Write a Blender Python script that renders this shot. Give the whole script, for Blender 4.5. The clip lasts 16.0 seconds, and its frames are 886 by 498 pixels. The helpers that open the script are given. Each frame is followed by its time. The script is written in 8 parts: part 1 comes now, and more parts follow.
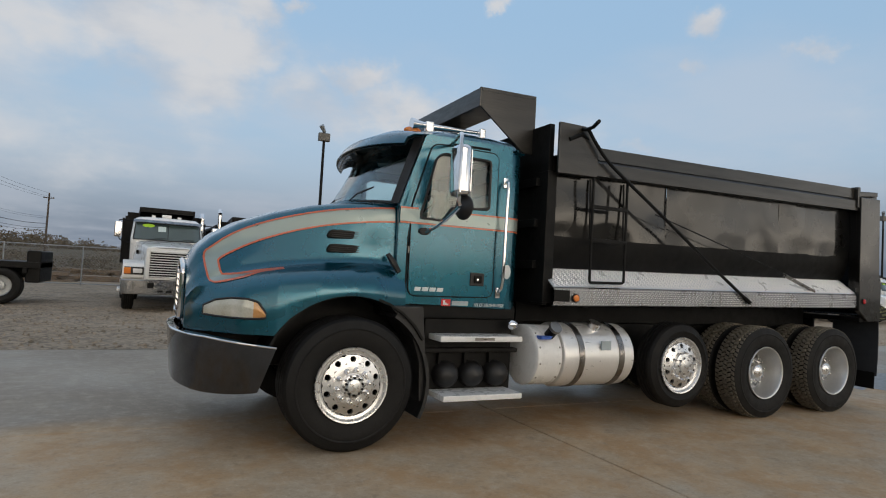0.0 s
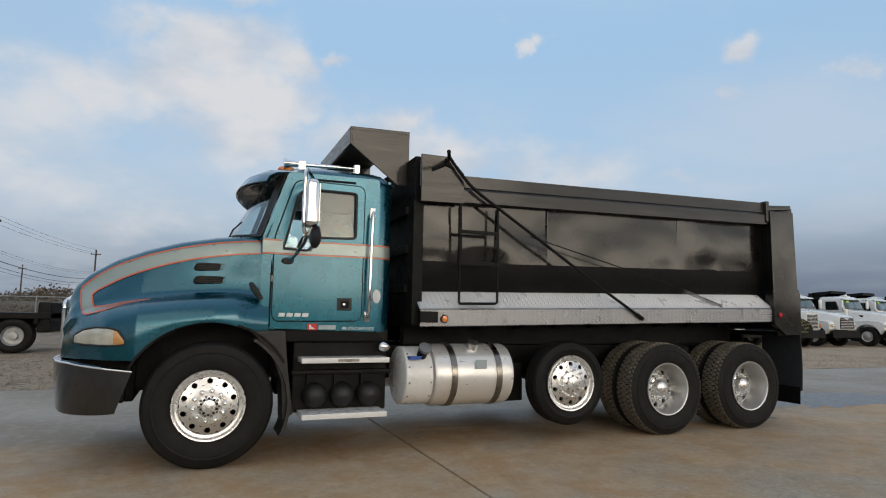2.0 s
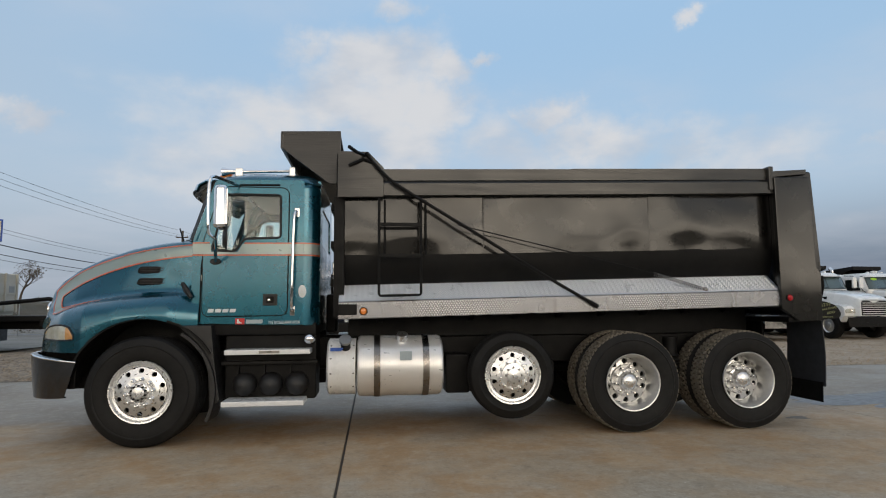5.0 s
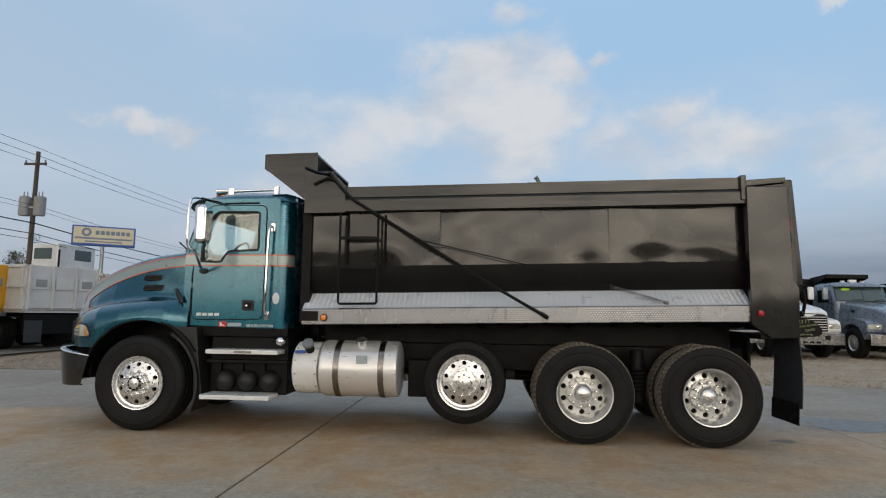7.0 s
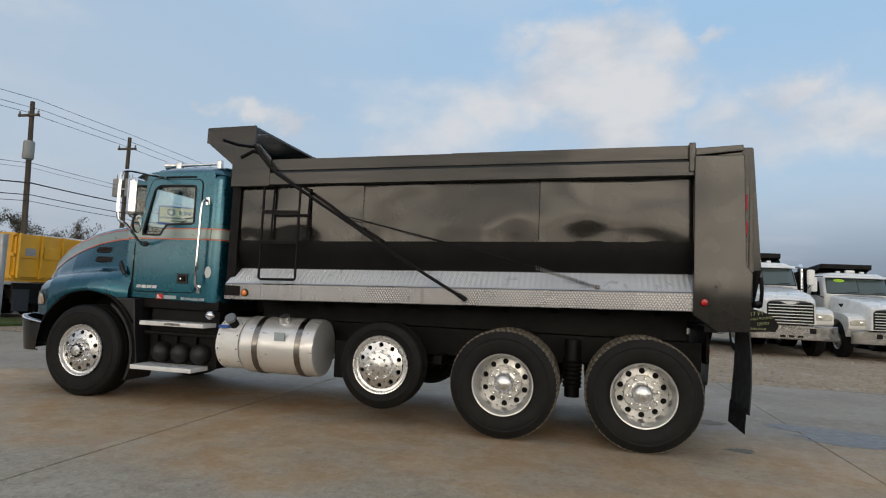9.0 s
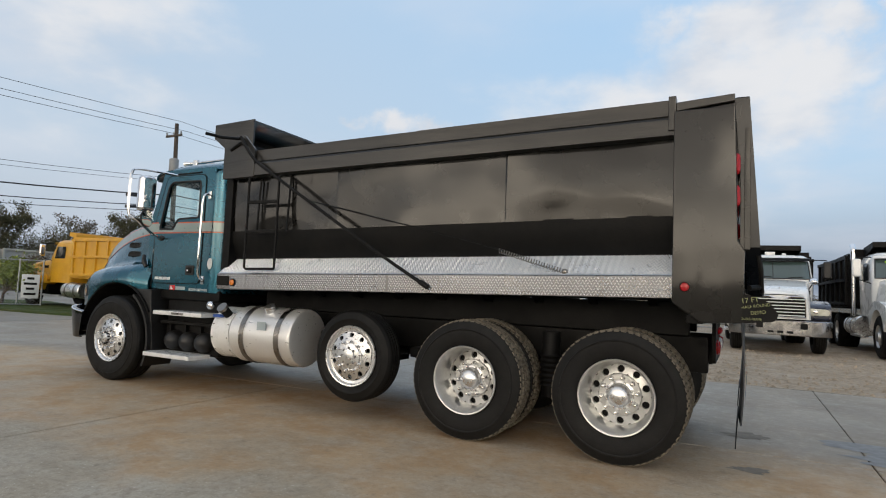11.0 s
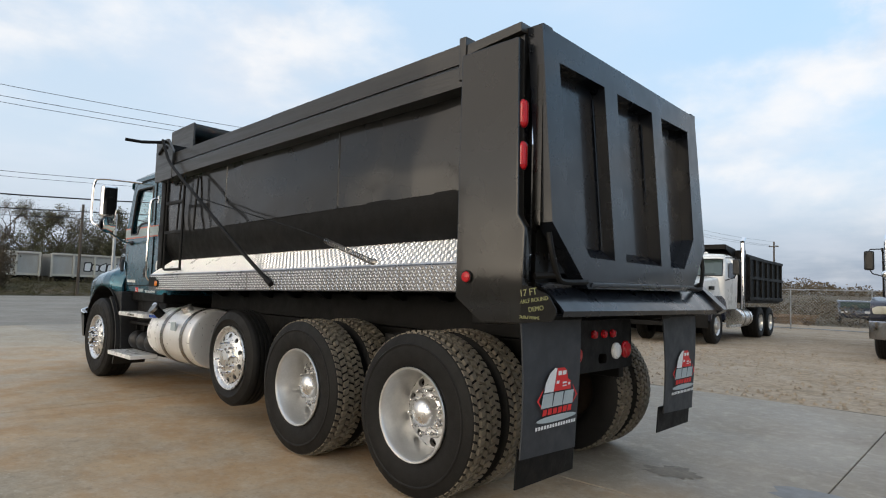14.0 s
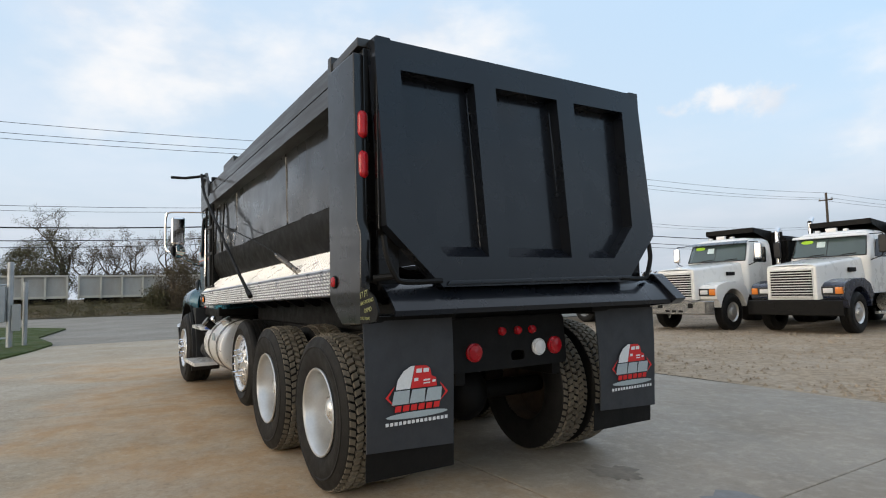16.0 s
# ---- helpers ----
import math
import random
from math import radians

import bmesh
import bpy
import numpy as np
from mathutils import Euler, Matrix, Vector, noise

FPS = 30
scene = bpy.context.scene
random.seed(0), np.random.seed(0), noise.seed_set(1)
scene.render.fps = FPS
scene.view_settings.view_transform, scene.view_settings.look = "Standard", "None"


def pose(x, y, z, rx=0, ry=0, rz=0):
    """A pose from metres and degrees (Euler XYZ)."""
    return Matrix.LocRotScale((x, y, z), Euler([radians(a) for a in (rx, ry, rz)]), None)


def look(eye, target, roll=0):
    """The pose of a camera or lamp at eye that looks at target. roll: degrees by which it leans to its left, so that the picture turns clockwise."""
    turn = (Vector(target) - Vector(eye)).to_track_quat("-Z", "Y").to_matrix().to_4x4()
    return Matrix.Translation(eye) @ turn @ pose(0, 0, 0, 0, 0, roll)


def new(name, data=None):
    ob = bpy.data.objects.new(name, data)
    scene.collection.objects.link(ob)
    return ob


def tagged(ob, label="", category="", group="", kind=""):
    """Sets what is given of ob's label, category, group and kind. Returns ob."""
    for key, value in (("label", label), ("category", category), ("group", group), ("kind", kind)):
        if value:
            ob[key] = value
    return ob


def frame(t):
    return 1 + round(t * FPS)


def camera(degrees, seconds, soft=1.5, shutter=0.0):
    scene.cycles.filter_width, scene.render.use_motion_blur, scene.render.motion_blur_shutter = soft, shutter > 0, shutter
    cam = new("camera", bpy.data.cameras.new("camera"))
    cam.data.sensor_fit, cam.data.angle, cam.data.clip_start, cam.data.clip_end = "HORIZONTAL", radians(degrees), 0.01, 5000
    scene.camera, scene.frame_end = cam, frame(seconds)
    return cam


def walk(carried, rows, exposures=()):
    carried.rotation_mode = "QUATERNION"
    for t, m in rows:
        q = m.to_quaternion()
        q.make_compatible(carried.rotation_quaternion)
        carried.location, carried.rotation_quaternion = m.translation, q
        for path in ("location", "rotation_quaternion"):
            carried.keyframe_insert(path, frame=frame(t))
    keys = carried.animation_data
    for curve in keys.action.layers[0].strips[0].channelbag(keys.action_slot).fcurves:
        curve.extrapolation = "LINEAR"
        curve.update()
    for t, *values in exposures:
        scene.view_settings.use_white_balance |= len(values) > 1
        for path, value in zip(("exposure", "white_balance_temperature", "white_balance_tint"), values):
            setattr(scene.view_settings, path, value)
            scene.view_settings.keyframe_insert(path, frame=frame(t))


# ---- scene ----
cam = camera(73.7, 16.0, soft=1.1)
PATH = [
    (0, (-1.506, -5.705, 1.445), (-0.62, -3.914, 1.534), 3.2),
    (0.5, (-1.2, -5.945, 1.326), (-0.271, -4.179, 1.464), 1.6),
    (1, (-0.84, -6.259, 1.313), (0.042, -4.469, 1.45), 1.8),
    (1.5, (-0.486, -6.444, 1.325), (0.308, -4.616, 1.492), 2.1),
    (2, (-0.119, -6.707, 1.347), (0.631, -4.866, 1.566), 1.0),
    (2.5, (0.251, -6.977, 1.343), (0.922, -5.103, 1.54), 0.7),
    (3, (0.603, -7.062, 1.26), (1.161, -5.153, 1.468), 0.2),
    (3.5, (1.015, -7.161, 1.237), (1.488, -5.231, 1.469), -0.7),
    (4, (1.421, -7.226, 1.312), (1.885, -5.289, 1.494), 0.5),
    (4.2, (1.587, -7.224, 1.316), (1.994, -5.275, 1.503), 0.1),
    (6.3, (3.318, -7.612, 1.404), (3.321, -5.625, 1.627), -0.0),
    (6.5, (3.502, -7.65, 1.434), (3.436, -5.665, 1.672), -0.5),
    (7, (3.954, -7.711, 1.366), (3.801, -5.729, 1.582), 0.8),
    (7.5, (4.382, -7.601, 1.357), (4.163, -5.625, 1.575), 2.7),
    (8, (4.871, -7.474, 1.275), (4.555, -5.51, 1.483), 0.4),
    (8.5, (5.269, -7.323, 1.299), (4.908, -5.36, 1.418), 2.2),
    (9, (5.732, -7.03, 1.365), (5.266, -5.091, 1.522), 2.6),
    (9.2, (5.869, -6.955, 1.373), (5.406, -5.019, 1.561), 1.7),
    (11.3, (7.407, -5.819, 1.269), (6.467, -4.061, 1.42), 2.3),
    (11.5, (7.548, -5.665, 1.244), (6.607, -3.909, 1.421), 1.9),
    (12, (7.86, -5.291, 1.161), (6.821, -3.597, 1.391), 2.4),
    (12.5, (8.167, -4.892, 1.265), (6.994, -3.275, 1.364), 1.9),
    (13, (8.414, -4.487, 1.244), (7.228, -2.887, 1.429), 0.9),
    (13.5, (8.711, -4.132, 1.355), (7.514, -2.541, 1.538), 1.4),
    (14, (9.072, -3.883, 1.331), (7.701, -2.434, 1.468), 1.8),
    (14.5, (9.366, -3.612, 1.315), (7.927, -2.231, 1.469), 0.3),
    (15, (9.629, -3.264, 1.33), (8.1, -1.979, 1.446), -1.0),
    (15.5, (10.019, -2.954, 1.344), (8.39, -1.805, 1.509), 1.2),
    (16, (10.3, -2.633, 1.342), (8.604, -1.583, 1.482), -1.4),
]
walk(cam, [(t, look(eye, target, roll)) for t, eye, target, roll in PATH], [(0.0, -0.12, 6340, 10), (2.0, 0.0, 6320, 10), (4.0, -0.04, 6340, 10), (7.0, -0.03, 6260, 10), (9.0, -0.02, 6340, 10), (11.5, 0.28, 6380, 10), (16.0, 0.5, 6520, 10)])

# ---- sky and sun ----
SUN_AZ, SUN_EL = 195.0, 14.0      # degrees clockwise from +y, degrees up
GLOW_AZ = 176.0                   # middle of the brightened cloud round the sun
SKY = 0.10
world = bpy.data.worlds.new("sky_world")
scene.world = world
world.use_nodes = True
wn, wl = world.node_tree.nodes, world.node_tree.links
wn.clear()


def wnode(kind, **inputs):
    n = wn.new(kind)
    for k, v in inputs.items():
        n.inputs[k.replace("_", " ")].default_value = v
    return n


def wmath(op, a, b=None, clamp=False):
    n = wn.new("ShaderNodeMath")
    n.operation, n.use_clamp = op, clamp
    for i, v in enumerate((a, b)):
        if v is None:
            continue
        if isinstance(v, (int, float)):
            n.inputs[i].default_value = v
        else:
            wl.new(v, n.inputs[i])
    return n.outputs[0]


def wmix(fac, a, b):
    n = wn.new("ShaderNodeMix")
    n.data_type = "RGBA"
    for i, v in ((0, fac), (6, a), (7, b)):
        if isinstance(v, (int, float)):
            n.inputs[i].default_value = v
        elif isinstance(v, tuple):
            n.inputs[i].default_value = (*v, 1)
        else:
            wl.new(v, n.inputs[i])
    return n.outputs[2]


def wsmooth(v, lo, hi):
    n = wn.new("ShaderNodeMapRange")
    n.interpolation_type = "SMOOTHSTEP"
    n.inputs[1].default_value, n.inputs[2].default_value = lo, hi
    wl.new(v, n.inputs[0])
    return n.outputs[0]


sky = wn.new("ShaderNodeTexSky")
sky.sky_type, sky.sun_disc = "NISHITA", False
sky.sun_elevation, sky.sun_rotation = radians(SUN_EL), radians(SUN_AZ)
sky.air_density, sky.dust_density, sky.ozone_density = 1.0, 1.2, 1.6
scaled = wn.new("ShaderNodeVectorMath")
scaled.operation = "SCALE"
wl.new(sky.outputs[0], scaled.inputs[0])
scaled.inputs["Scale"].default_value = SKY
base_sky = scaled.outputs[0]
wtc = wn.new("ShaderNodeTexCoord")
wsep = wn.new("ShaderNodeSeparateXYZ")
wl.new(wtc.outputs["Generated"], wsep.inputs[0])
dx, dy, dz = wsep.outputs
# the clouds lie on a flat layer: the direction is divided by its height
up = wmath("MAXIMUM", wmath("ADD", dz, 0.10), 0.04)
flat = wn.new("ShaderNodeCombineXYZ")
wl.new(wmath("DIVIDE", dx, up), flat.inputs[0])
wl.new(wmath("DIVIDE", dy, up), flat.inputs[1])


def wnoise(vec, scale, detail, rough, shift):
    mp = wn.new("ShaderNodeMapping")
    mp.inputs["Location"].default_value = shift
    wl.new(vec, mp.inputs[0])
    n = wnode("ShaderNodeTexNoise", Scale=scale, Detail=detail, Roughness=rough)
    wl.new(mp.outputs[0], n.inputs[0])
    return n.outputs["Fac"]


CLOUDS = [  # direction (x, y, z), half width, weight
    ((0.01, 0.925, 0.38), 0.11, 1.0), ((0.11, 0.915, 0.388), 0.055, 1.0), ((-0.06, 0.93, 0.335), 0.12, 0.95), ((0.045, 0.885, 0.462), 0.04, 0.75),
    ((-0.11, 0.90, 0.415), 0.05, 0.75), ((0.03, 0.955, 0.275), 0.13, 0.9), ((0.10, 0.935, 0.33), 0.09, 0.9), ((0.172, 0.895, 0.412), 0.028, 0.95),
    ((-0.17, 0.93, 0.31), 0.11, 0.7), ((-0.02, 0.98, 0.19), 0.20, 0.5), ((-0.24, 0.94, 0.24), 0.13, 0.55),
    ((0.282, 0.91, 0.306), 0.05, 0.95), ((0.33, 0.905, 0.275), 0.07, 0.8), ((0.39, 0.88, 0.262), 0.08, 0.85), ((0.48, 0.84, 0.245), 0.08, 0.75), ((0.23, 0.936, 0.262), 0.10, 0.75),
    ((0.56, 0.80, 0.225), 0.10, 0.6), ((0.469, 0.785, 0.407), 0.022, 0.8), ((0.707, 0.582, 0.402), 0.038, 0.95), ((0.803, 0.487, 0.343), 0.032, 0.8),
    ((0.712, 0.613, 0.343), 0.022, 0.7), ((0.698, 0.684, 0.213), 0.03, 0.6), ((-0.505, 0.82, 0.272), 0.042, 1.0), ((-0.45, 0.85, 0.274), 0.038, 0.95), ((-0.55, 0.79, 0.272), 0.03, 0.8),
    ((-0.82, 0.45, 0.34), 0.20, 0.62), ((-0.80, 0.45, 0.40), 0.10, 0.7), ((-0.93, 0.12, 0.35), 0.20, 0.62), ((-0.92, 0.0, 0.41), 0.10, 0.7), ((-0.30, 0.928, 0.22), 0.10, 0.6),
]
low_wide = wn.new("ShaderNodeMapping")
low_wide.inputs["Scale"].default_value = (1, 1, 1.9)
# the outlines are torn by two scales of noise
torn = wnode("ShaderNodeTexNoise", Scale=7.0, Detail=6.0, Roughness=0.62)
wl.new(wtc.outputs["Generated"], torn.inputs[0])
shifted = wn.new("ShaderNodeVectorMath")
shifted.operation = "MULTIPLY_ADD"
wl.new(torn.outputs["Color"], shifted.inputs[0])
shifted.inputs[1].default_value = (0.20, 0.20, 0.14)
wl.new(wtc.outputs["Generated"], shifted.inputs[2])
recentred = wn.new("ShaderNodeVectorMath")
recentred.operation = "SUBTRACT"
wl.new(shifted.outputs[0], recentred.inputs[0])
recentred.inputs[1].default_value = (0.10, 0.10, 0.07)
wl.new(recentred.outputs[0], low_wide.inputs[0])
blob = None
for (cx, cy, cz), half, weight in CLOUDS:
    d = wn.new("ShaderNodeVectorMath")
    d.operation = "DISTANCE"
    wl.new(low_wide.outputs[0], d.inputs[0])
    p = Vector((cx, cy, cz)).normalized()
    d.inputs[1].default_value = (p.x, p.y, p.z * 1.9)
    f = wn.new("ShaderNodeMapRange")
    f.interpolation_type = "SMOOTHSTEP"
    f.inputs[1].default_value, f.inputs[2].default_value = half * 1.9, 0.0
    f.inputs[4].default_value = weight
    wl.new(d.outputs["Value"], f.inputs[0])
    blob = f.outputs[0] if blob is None else wmath("MAXIMUM", blob, f.outputs[0])
squash = wn.new("ShaderNodeMapping")
squash.inputs["Scale"].default_value = (1, 1, 2.0)
wl.new(wtc.outputs["Generated"], squash.inputs[0])
puff = wnoise(squash.outputs[0], 5.0, 7.0, 0.52, (3.1, 0.7, 1.9))
puff_fine = wnoise(squash.outputs[0], 22.0, 4.0, 0.55, (0.4, 5.2, 2.2))
sheet = wnoise(flat.outputs[0], 0.9, 6.0, 0.55, (7.3, 2.1, 0.0))
cover = wmath("ADD", wmath("MULTIPLY", blob, 0.60), wmath("ADD", wmath("MULTIPLY", puff, 0.95), wmath("MULTIPLY", puff_fine, 0.14)))
thick = wsmooth(cover, 0.62, 1.12)
veil = wmath("MULTIPLY", wsmooth(sheet, 0.40, 0.72), 0.42)
low = wmath("MULTIPLY", wsmooth(dz, 0.27, 0.02), 0.9)
west = wsmooth(wmath("MULTIPLY", dx, -1.0), -0.1, 0.95)
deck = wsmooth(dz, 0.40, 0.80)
sunny = wmath("ADD", wmath("MULTIPLY", dx, math.sin(radians(GLOW_AZ))), wmath("MULTIPLY", dy, math.cos(radians(GLOW_AZ))))
glow = wsmooth(sunny, 0.0, 1.0)
blue = wmix(0.75, base_sky, wmix(wsmooth(dz, 0.05, 0.6), (0.51, 0.645, 0.77), (0.42, 0.66, 0.92)))
haze = wmix(glow, wmix(west, wmix(wsmooth(dz, 0.0, 0.17), (0.19, 0.23, 0.30), (0.42, 0.48, 0.57)), (0.52, 0.57, 0.63)), wmix(wsmooth(puff, 0.38, 0.56), (1.6, 1.38, 1.09), wmix(wsmooth(dz, 0.26, 0.08), (1.9, 1.66, 1.33), (5.4, 4.65, 3.65))))
tone = wmix(low, blue, haze)
tone = wmix(wmath("MULTIPLY", west, 0.5), tone, (0.50, 0.555, 0.62))
tone = wmix(veil, tone, wmix(glow, (0.60, 0.63, 0.69), (0.85, 0.74, 0.60)))
# a slate-grey bank low on the horizon, heaviest in the east
bank = wmath("MULTIPLY", wsmooth(dz, 0.20, 0.01), wmath("ADD", 0.22, wmath("MULTIPLY", wsmooth(dx, 0.20, 0.80), 0.50)))
tone = wmix(wmath("MULTIPLY", bank, wmath("SUBTRACT", 1.0, glow)), tone, (0.13, 0.16, 0.21))
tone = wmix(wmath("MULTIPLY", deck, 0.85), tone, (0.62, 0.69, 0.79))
# a dull overhang of cloud high on the sun's side
overhang = wmath("MULTIPLY", glow, wmath("MULTIPLY", wsmooth(dz, 0.17, 0.30), 0.85))
tone = wmix(overhang, tone, (0.34, 0.335, 0.34))
# bright breaks in the cloud on the sun's side: azimuth, height, half width in degrees, strength
for gap_az, gap_el, gap_half, gap_force in ((159, 15.5, 8, 0.95), (169, 16, 6, 0.9), (177, 13, 3.5, 0.7), (168, 4.5, 5, 0.55), (205, 9, 6, 0.4)):
    to_gap = wn.new("ShaderNodeVectorMath")
    to_gap.operation = "DISTANCE"
    wl.new(recentred.outputs[0], to_gap.inputs[0])
    ga, ge = radians(gap_az), radians(gap_el)
    to_gap.inputs[1].default_value = (math.sin(ga) * math.cos(ge), math.cos(ga) * math.cos(ge), math.sin(ge))
    tone = wmix(wmath("MULTIPLY", wsmooth(to_gap.outputs["Value"], radians(gap_half) * 1.5, radians(gap_half) * 0.3), gap_force), tone, (5.4, 4.65, 3.65))
# slate cloud in the south-west
slate = wmath("MULTIPLY", wsmooth(wmath("MULTIPLY", dx, -1.0), 0.45, 0.85), wsmooth(wmath("MULTIPLY", dy, -1.0), 0.08, 0.40))
tone = wmix(wmath("MULTIPLY", slate, 0.55), tone, (0.20, 0.215, 0.25))
# dark wooded rim of the plain under the low light
rim_dark = wmath("MULTIPLY", glow, wmath("MULTIPLY", wsmooth(dz, 0.05, 0.015), 0.5))
tone = wmix(rim_dark, tone, (0.06, 0.055, 0.045))
lit = wmix(wsmooth(puff, 0.34, 0.60), (0.54, 0.57, 0.62), (0.73, 0.715, 0.705))
tone = wmix(wmath("MULTIPLY", thick, 0.9), tone, lit)
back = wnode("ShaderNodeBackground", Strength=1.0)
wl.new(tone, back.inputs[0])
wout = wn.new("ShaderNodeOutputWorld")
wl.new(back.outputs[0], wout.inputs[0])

sun_data = bpy.data.lights.new("sun", "SUN")
sun_data.energy, sun_data.angle, sun_data.color = 0.5, radians(60), (1.0, 0.83, 0.63)
sun = new("sun", sun_data)
az, el = radians(SUN_AZ), radians(SUN_EL)
sun_way = Vector((math.sin(az) * math.cos(el), math.cos(az) * math.cos(el), math.sin(el)))
sun.matrix_world = look(sun_way * 50, (0, 0, 0))

# ---- materials ----
def surface(name, col, rough=0.5, metal=0.0, coat=0.0, second=None, scale=2.0, amount=0.5, grain=0.06, grain_scale=60.0, bump=0.0, bump_scale=80.0,
            rough_var=0.1, spec=0.5, emit=None, emit_strength=0.0, per_object=0.0, stretch=(1, 1, 1), coat_rough=0.04):
    """A painted, metal or mineral surface: two colours in a broad noise, a fine grain, uneven gloss and fine relief."""
    m = bpy.data.materials.new(name)
    m.use_nodes = True
    n, l = m.node_tree.nodes, m.node_tree.links
    b = n["Principled BSDF"]
    tc = n.new("ShaderNodeTexCoord")
    mp = n.new("ShaderNodeMapping")
    mp.inputs["Scale"].default_value = stretch
    l.new(tc.outputs["Object"], mp.inputs[0])

    def noise_tex(s, detail=5.0):
        t = n.new("ShaderNodeTexNoise")
        t.inputs["Scale"].default_value, t.inputs["Detail"].default_value = s, detail
        l.new(mp.outputs[0], t.inputs[0])
        return t.outputs["Fac"]

    def remap(v, lo, hi, a, z):
        r = n.new("ShaderNodeMapRange")
        r.inputs[1].default_value, r.inputs[2].default_value, r.inputs[3].default_value, r.inputs[4].default_value = lo, hi, a, z
        l.new(v, r.inputs[0])
        return r.outputs[0]

    def mixed(fac, a, z, mode="MIX"):
        x = n.new("ShaderNodeMix")
        x.data_type, x.blend_type = "RGBA", mode
        for i, v in ((0, fac), (6, a), (7, z)):
            if isinstance(v, (int, float)):
                x.inputs[i].default_value = v
            elif isinstance(v, tuple):
                x.inputs[i].default_value = (*v, 1)
            else:
                l.new(v, x.inputs[i])
        return x.outputs[2]

    second = second or tuple(c * 0.8 for c in col)
    broad = noise_tex(scale)
    colour = mixed(remap(broad, 0.35, 0.68, 0.0, amount), col, second)
    fine = noise_tex(grain_scale, 3.0)
    if grain:
        colour = mixed(remap(fine, 0.3, 0.7, 0.0, grain * 4), colour, tuple(c * 0.6 for c in col), "MIX")
    if per_object:
        oi = n.new("ShaderNodeObjectInfo")
        hs = n.new("ShaderNodeHueSaturation")
        l.new(remap(oi.outputs["Random"], 0, 1, 1 - per_object, 1 + per_object), hs.inputs["Value"])
        l.new(colour, hs.inputs["Color"])
        colour = hs.outputs[0]
    l.new(colour, b.inputs["Base Color"])
    l.new(remap(noise_tex(scale * 3.7), 0.3, 0.7, max(0.02, rough - rough_var), min(1, rough + rough_var)), b.inputs["Roughness"])
    b.inputs["Metallic"].default_value, b.inputs["Coat Weight"].default_value, b.inputs["Coat Roughness"].default_value = metal, coat, coat_rough
    b.inputs["Specular IOR Level"].default_value = spec
    if bump:
        bp = n.new("ShaderNodeBump")
        bp.inputs["Strength"].default_value, bp.inputs["Distance"].default_value = bump, 0.01
        l.new(noise_tex(bump_scale, 4.0), bp.inputs["Height"])
        l.new(bp.outputs[0], b.inputs["Normal"])
    if emit:
        b.inputs["Emission Color"].default_value, b.inputs["Emission Strength"].default_value = (*emit, 1), emit_strength
    return m


def glass(name, tint=(0.55, 0.68, 0.66), rough=0.01, shine=0.035):
    """Window glass: a tinted see-through sheet with a clear mirror gloss."""
    m = bpy.data.materials.new(name)
    m.use_nodes = True
    n, l = m.node_tree.nodes, m.node_tree.links
    n.remove(n["Principled BSDF"])
    t, g, f, x = n.new("ShaderNodeBsdfTransparent"), n.new("ShaderNodeBsdfGlossy"), n.new("ShaderNodeLayerWeight"), n.new("ShaderNodeMixShader")
    pw, gloss = n.new("ShaderNodeMath"), n.new("ShaderNodeMapRange")
    pw.operation = "POWER"
    pw.inputs[1].default_value = 5.0
    gloss.inputs[3].default_value, gloss.inputs[4].default_value = shine, 0.95
    l.new(f.outputs["Facing"], pw.inputs[0])
    l.new(pw.outputs[0], gloss.inputs[0])
    t.inputs[0].default_value = (*tint, 1)
    g.inputs["Roughness"].default_value = rough
    f.inputs["Blend"].default_value = 0.5
    l.new(gloss.outputs[0], x.inputs[0])
    l.new(t.outputs[0], x.inputs[1])
    l.new(g.outputs[0], x.inputs[2])
    l.new(x.outputs[0], n["Material Output"].inputs[0])
    return m


M = {}
M["teal"] = surface("teal_paint", (0.008, 0.104, 0.150), 0.27, 0.8, 1.0, (0.006, 0.082, 0.140), 1.2, 0.6, 0.02, 300, rough_var=0.06, coat_rough=0.13)
M["pale"] = surface("pale_stripe", (0.30, 0.37, 0.355), 0.36, 0.35, 0.6, (0.33, 0.40, 0.38), 2, 0.5, 0.02, 200)
M["orange_line"] = surface("orange_pinstripe", (0.62, 0.13, 0.05), 0.4, 0, 0.6)
M["black"] = surface("black_gloss_paint", (0.0035, 0.0033, 0.003), 0.30, 0.0, 0.45, (0.006, 0.0053, 0.0045), 1.5, 0.6, 0.05, 120, bump=0.03, bump_scale=9, rough_var=0.08, spec=0.2, coat_rough=0.07)
M["black_panel"] = surface("black_panel_paint", (0.0040, 0.0037, 0.0033), 0.30, 0.0, 0.7, (0.007, 0.006, 0.005), 1.1, 0.7, 0.05, 90, rough_var=0.1, spec=0.2, coat_rough=0.06)
M["board"] = surface("black_painted_board", (0.011, 0.010, 0.008), 0.42, 0.0, 0.35, (0.030, 0.025, 0.019), 1.3, 0.8, 0.12, 14, bump=0.25, bump_scale=12, stretch=(0.35, 1, 5))
M["dull"] = surface("dull_black", (0.005, 0.005, 0.005), 0.55, 0, 0, (0.010, 0.009, 0.008), 3, 0.7, 0.1, 60, bump=0.15, bump_scale=40, spec=0.18)
M["plastic"] = surface("black_plastic", (0.009, 0.009, 0.0095), 0.5, 0, 0, (0.018, 0.016, 0.015), 4, 0.5, 0.08, 90, bump=0.1, bump_scale=150)
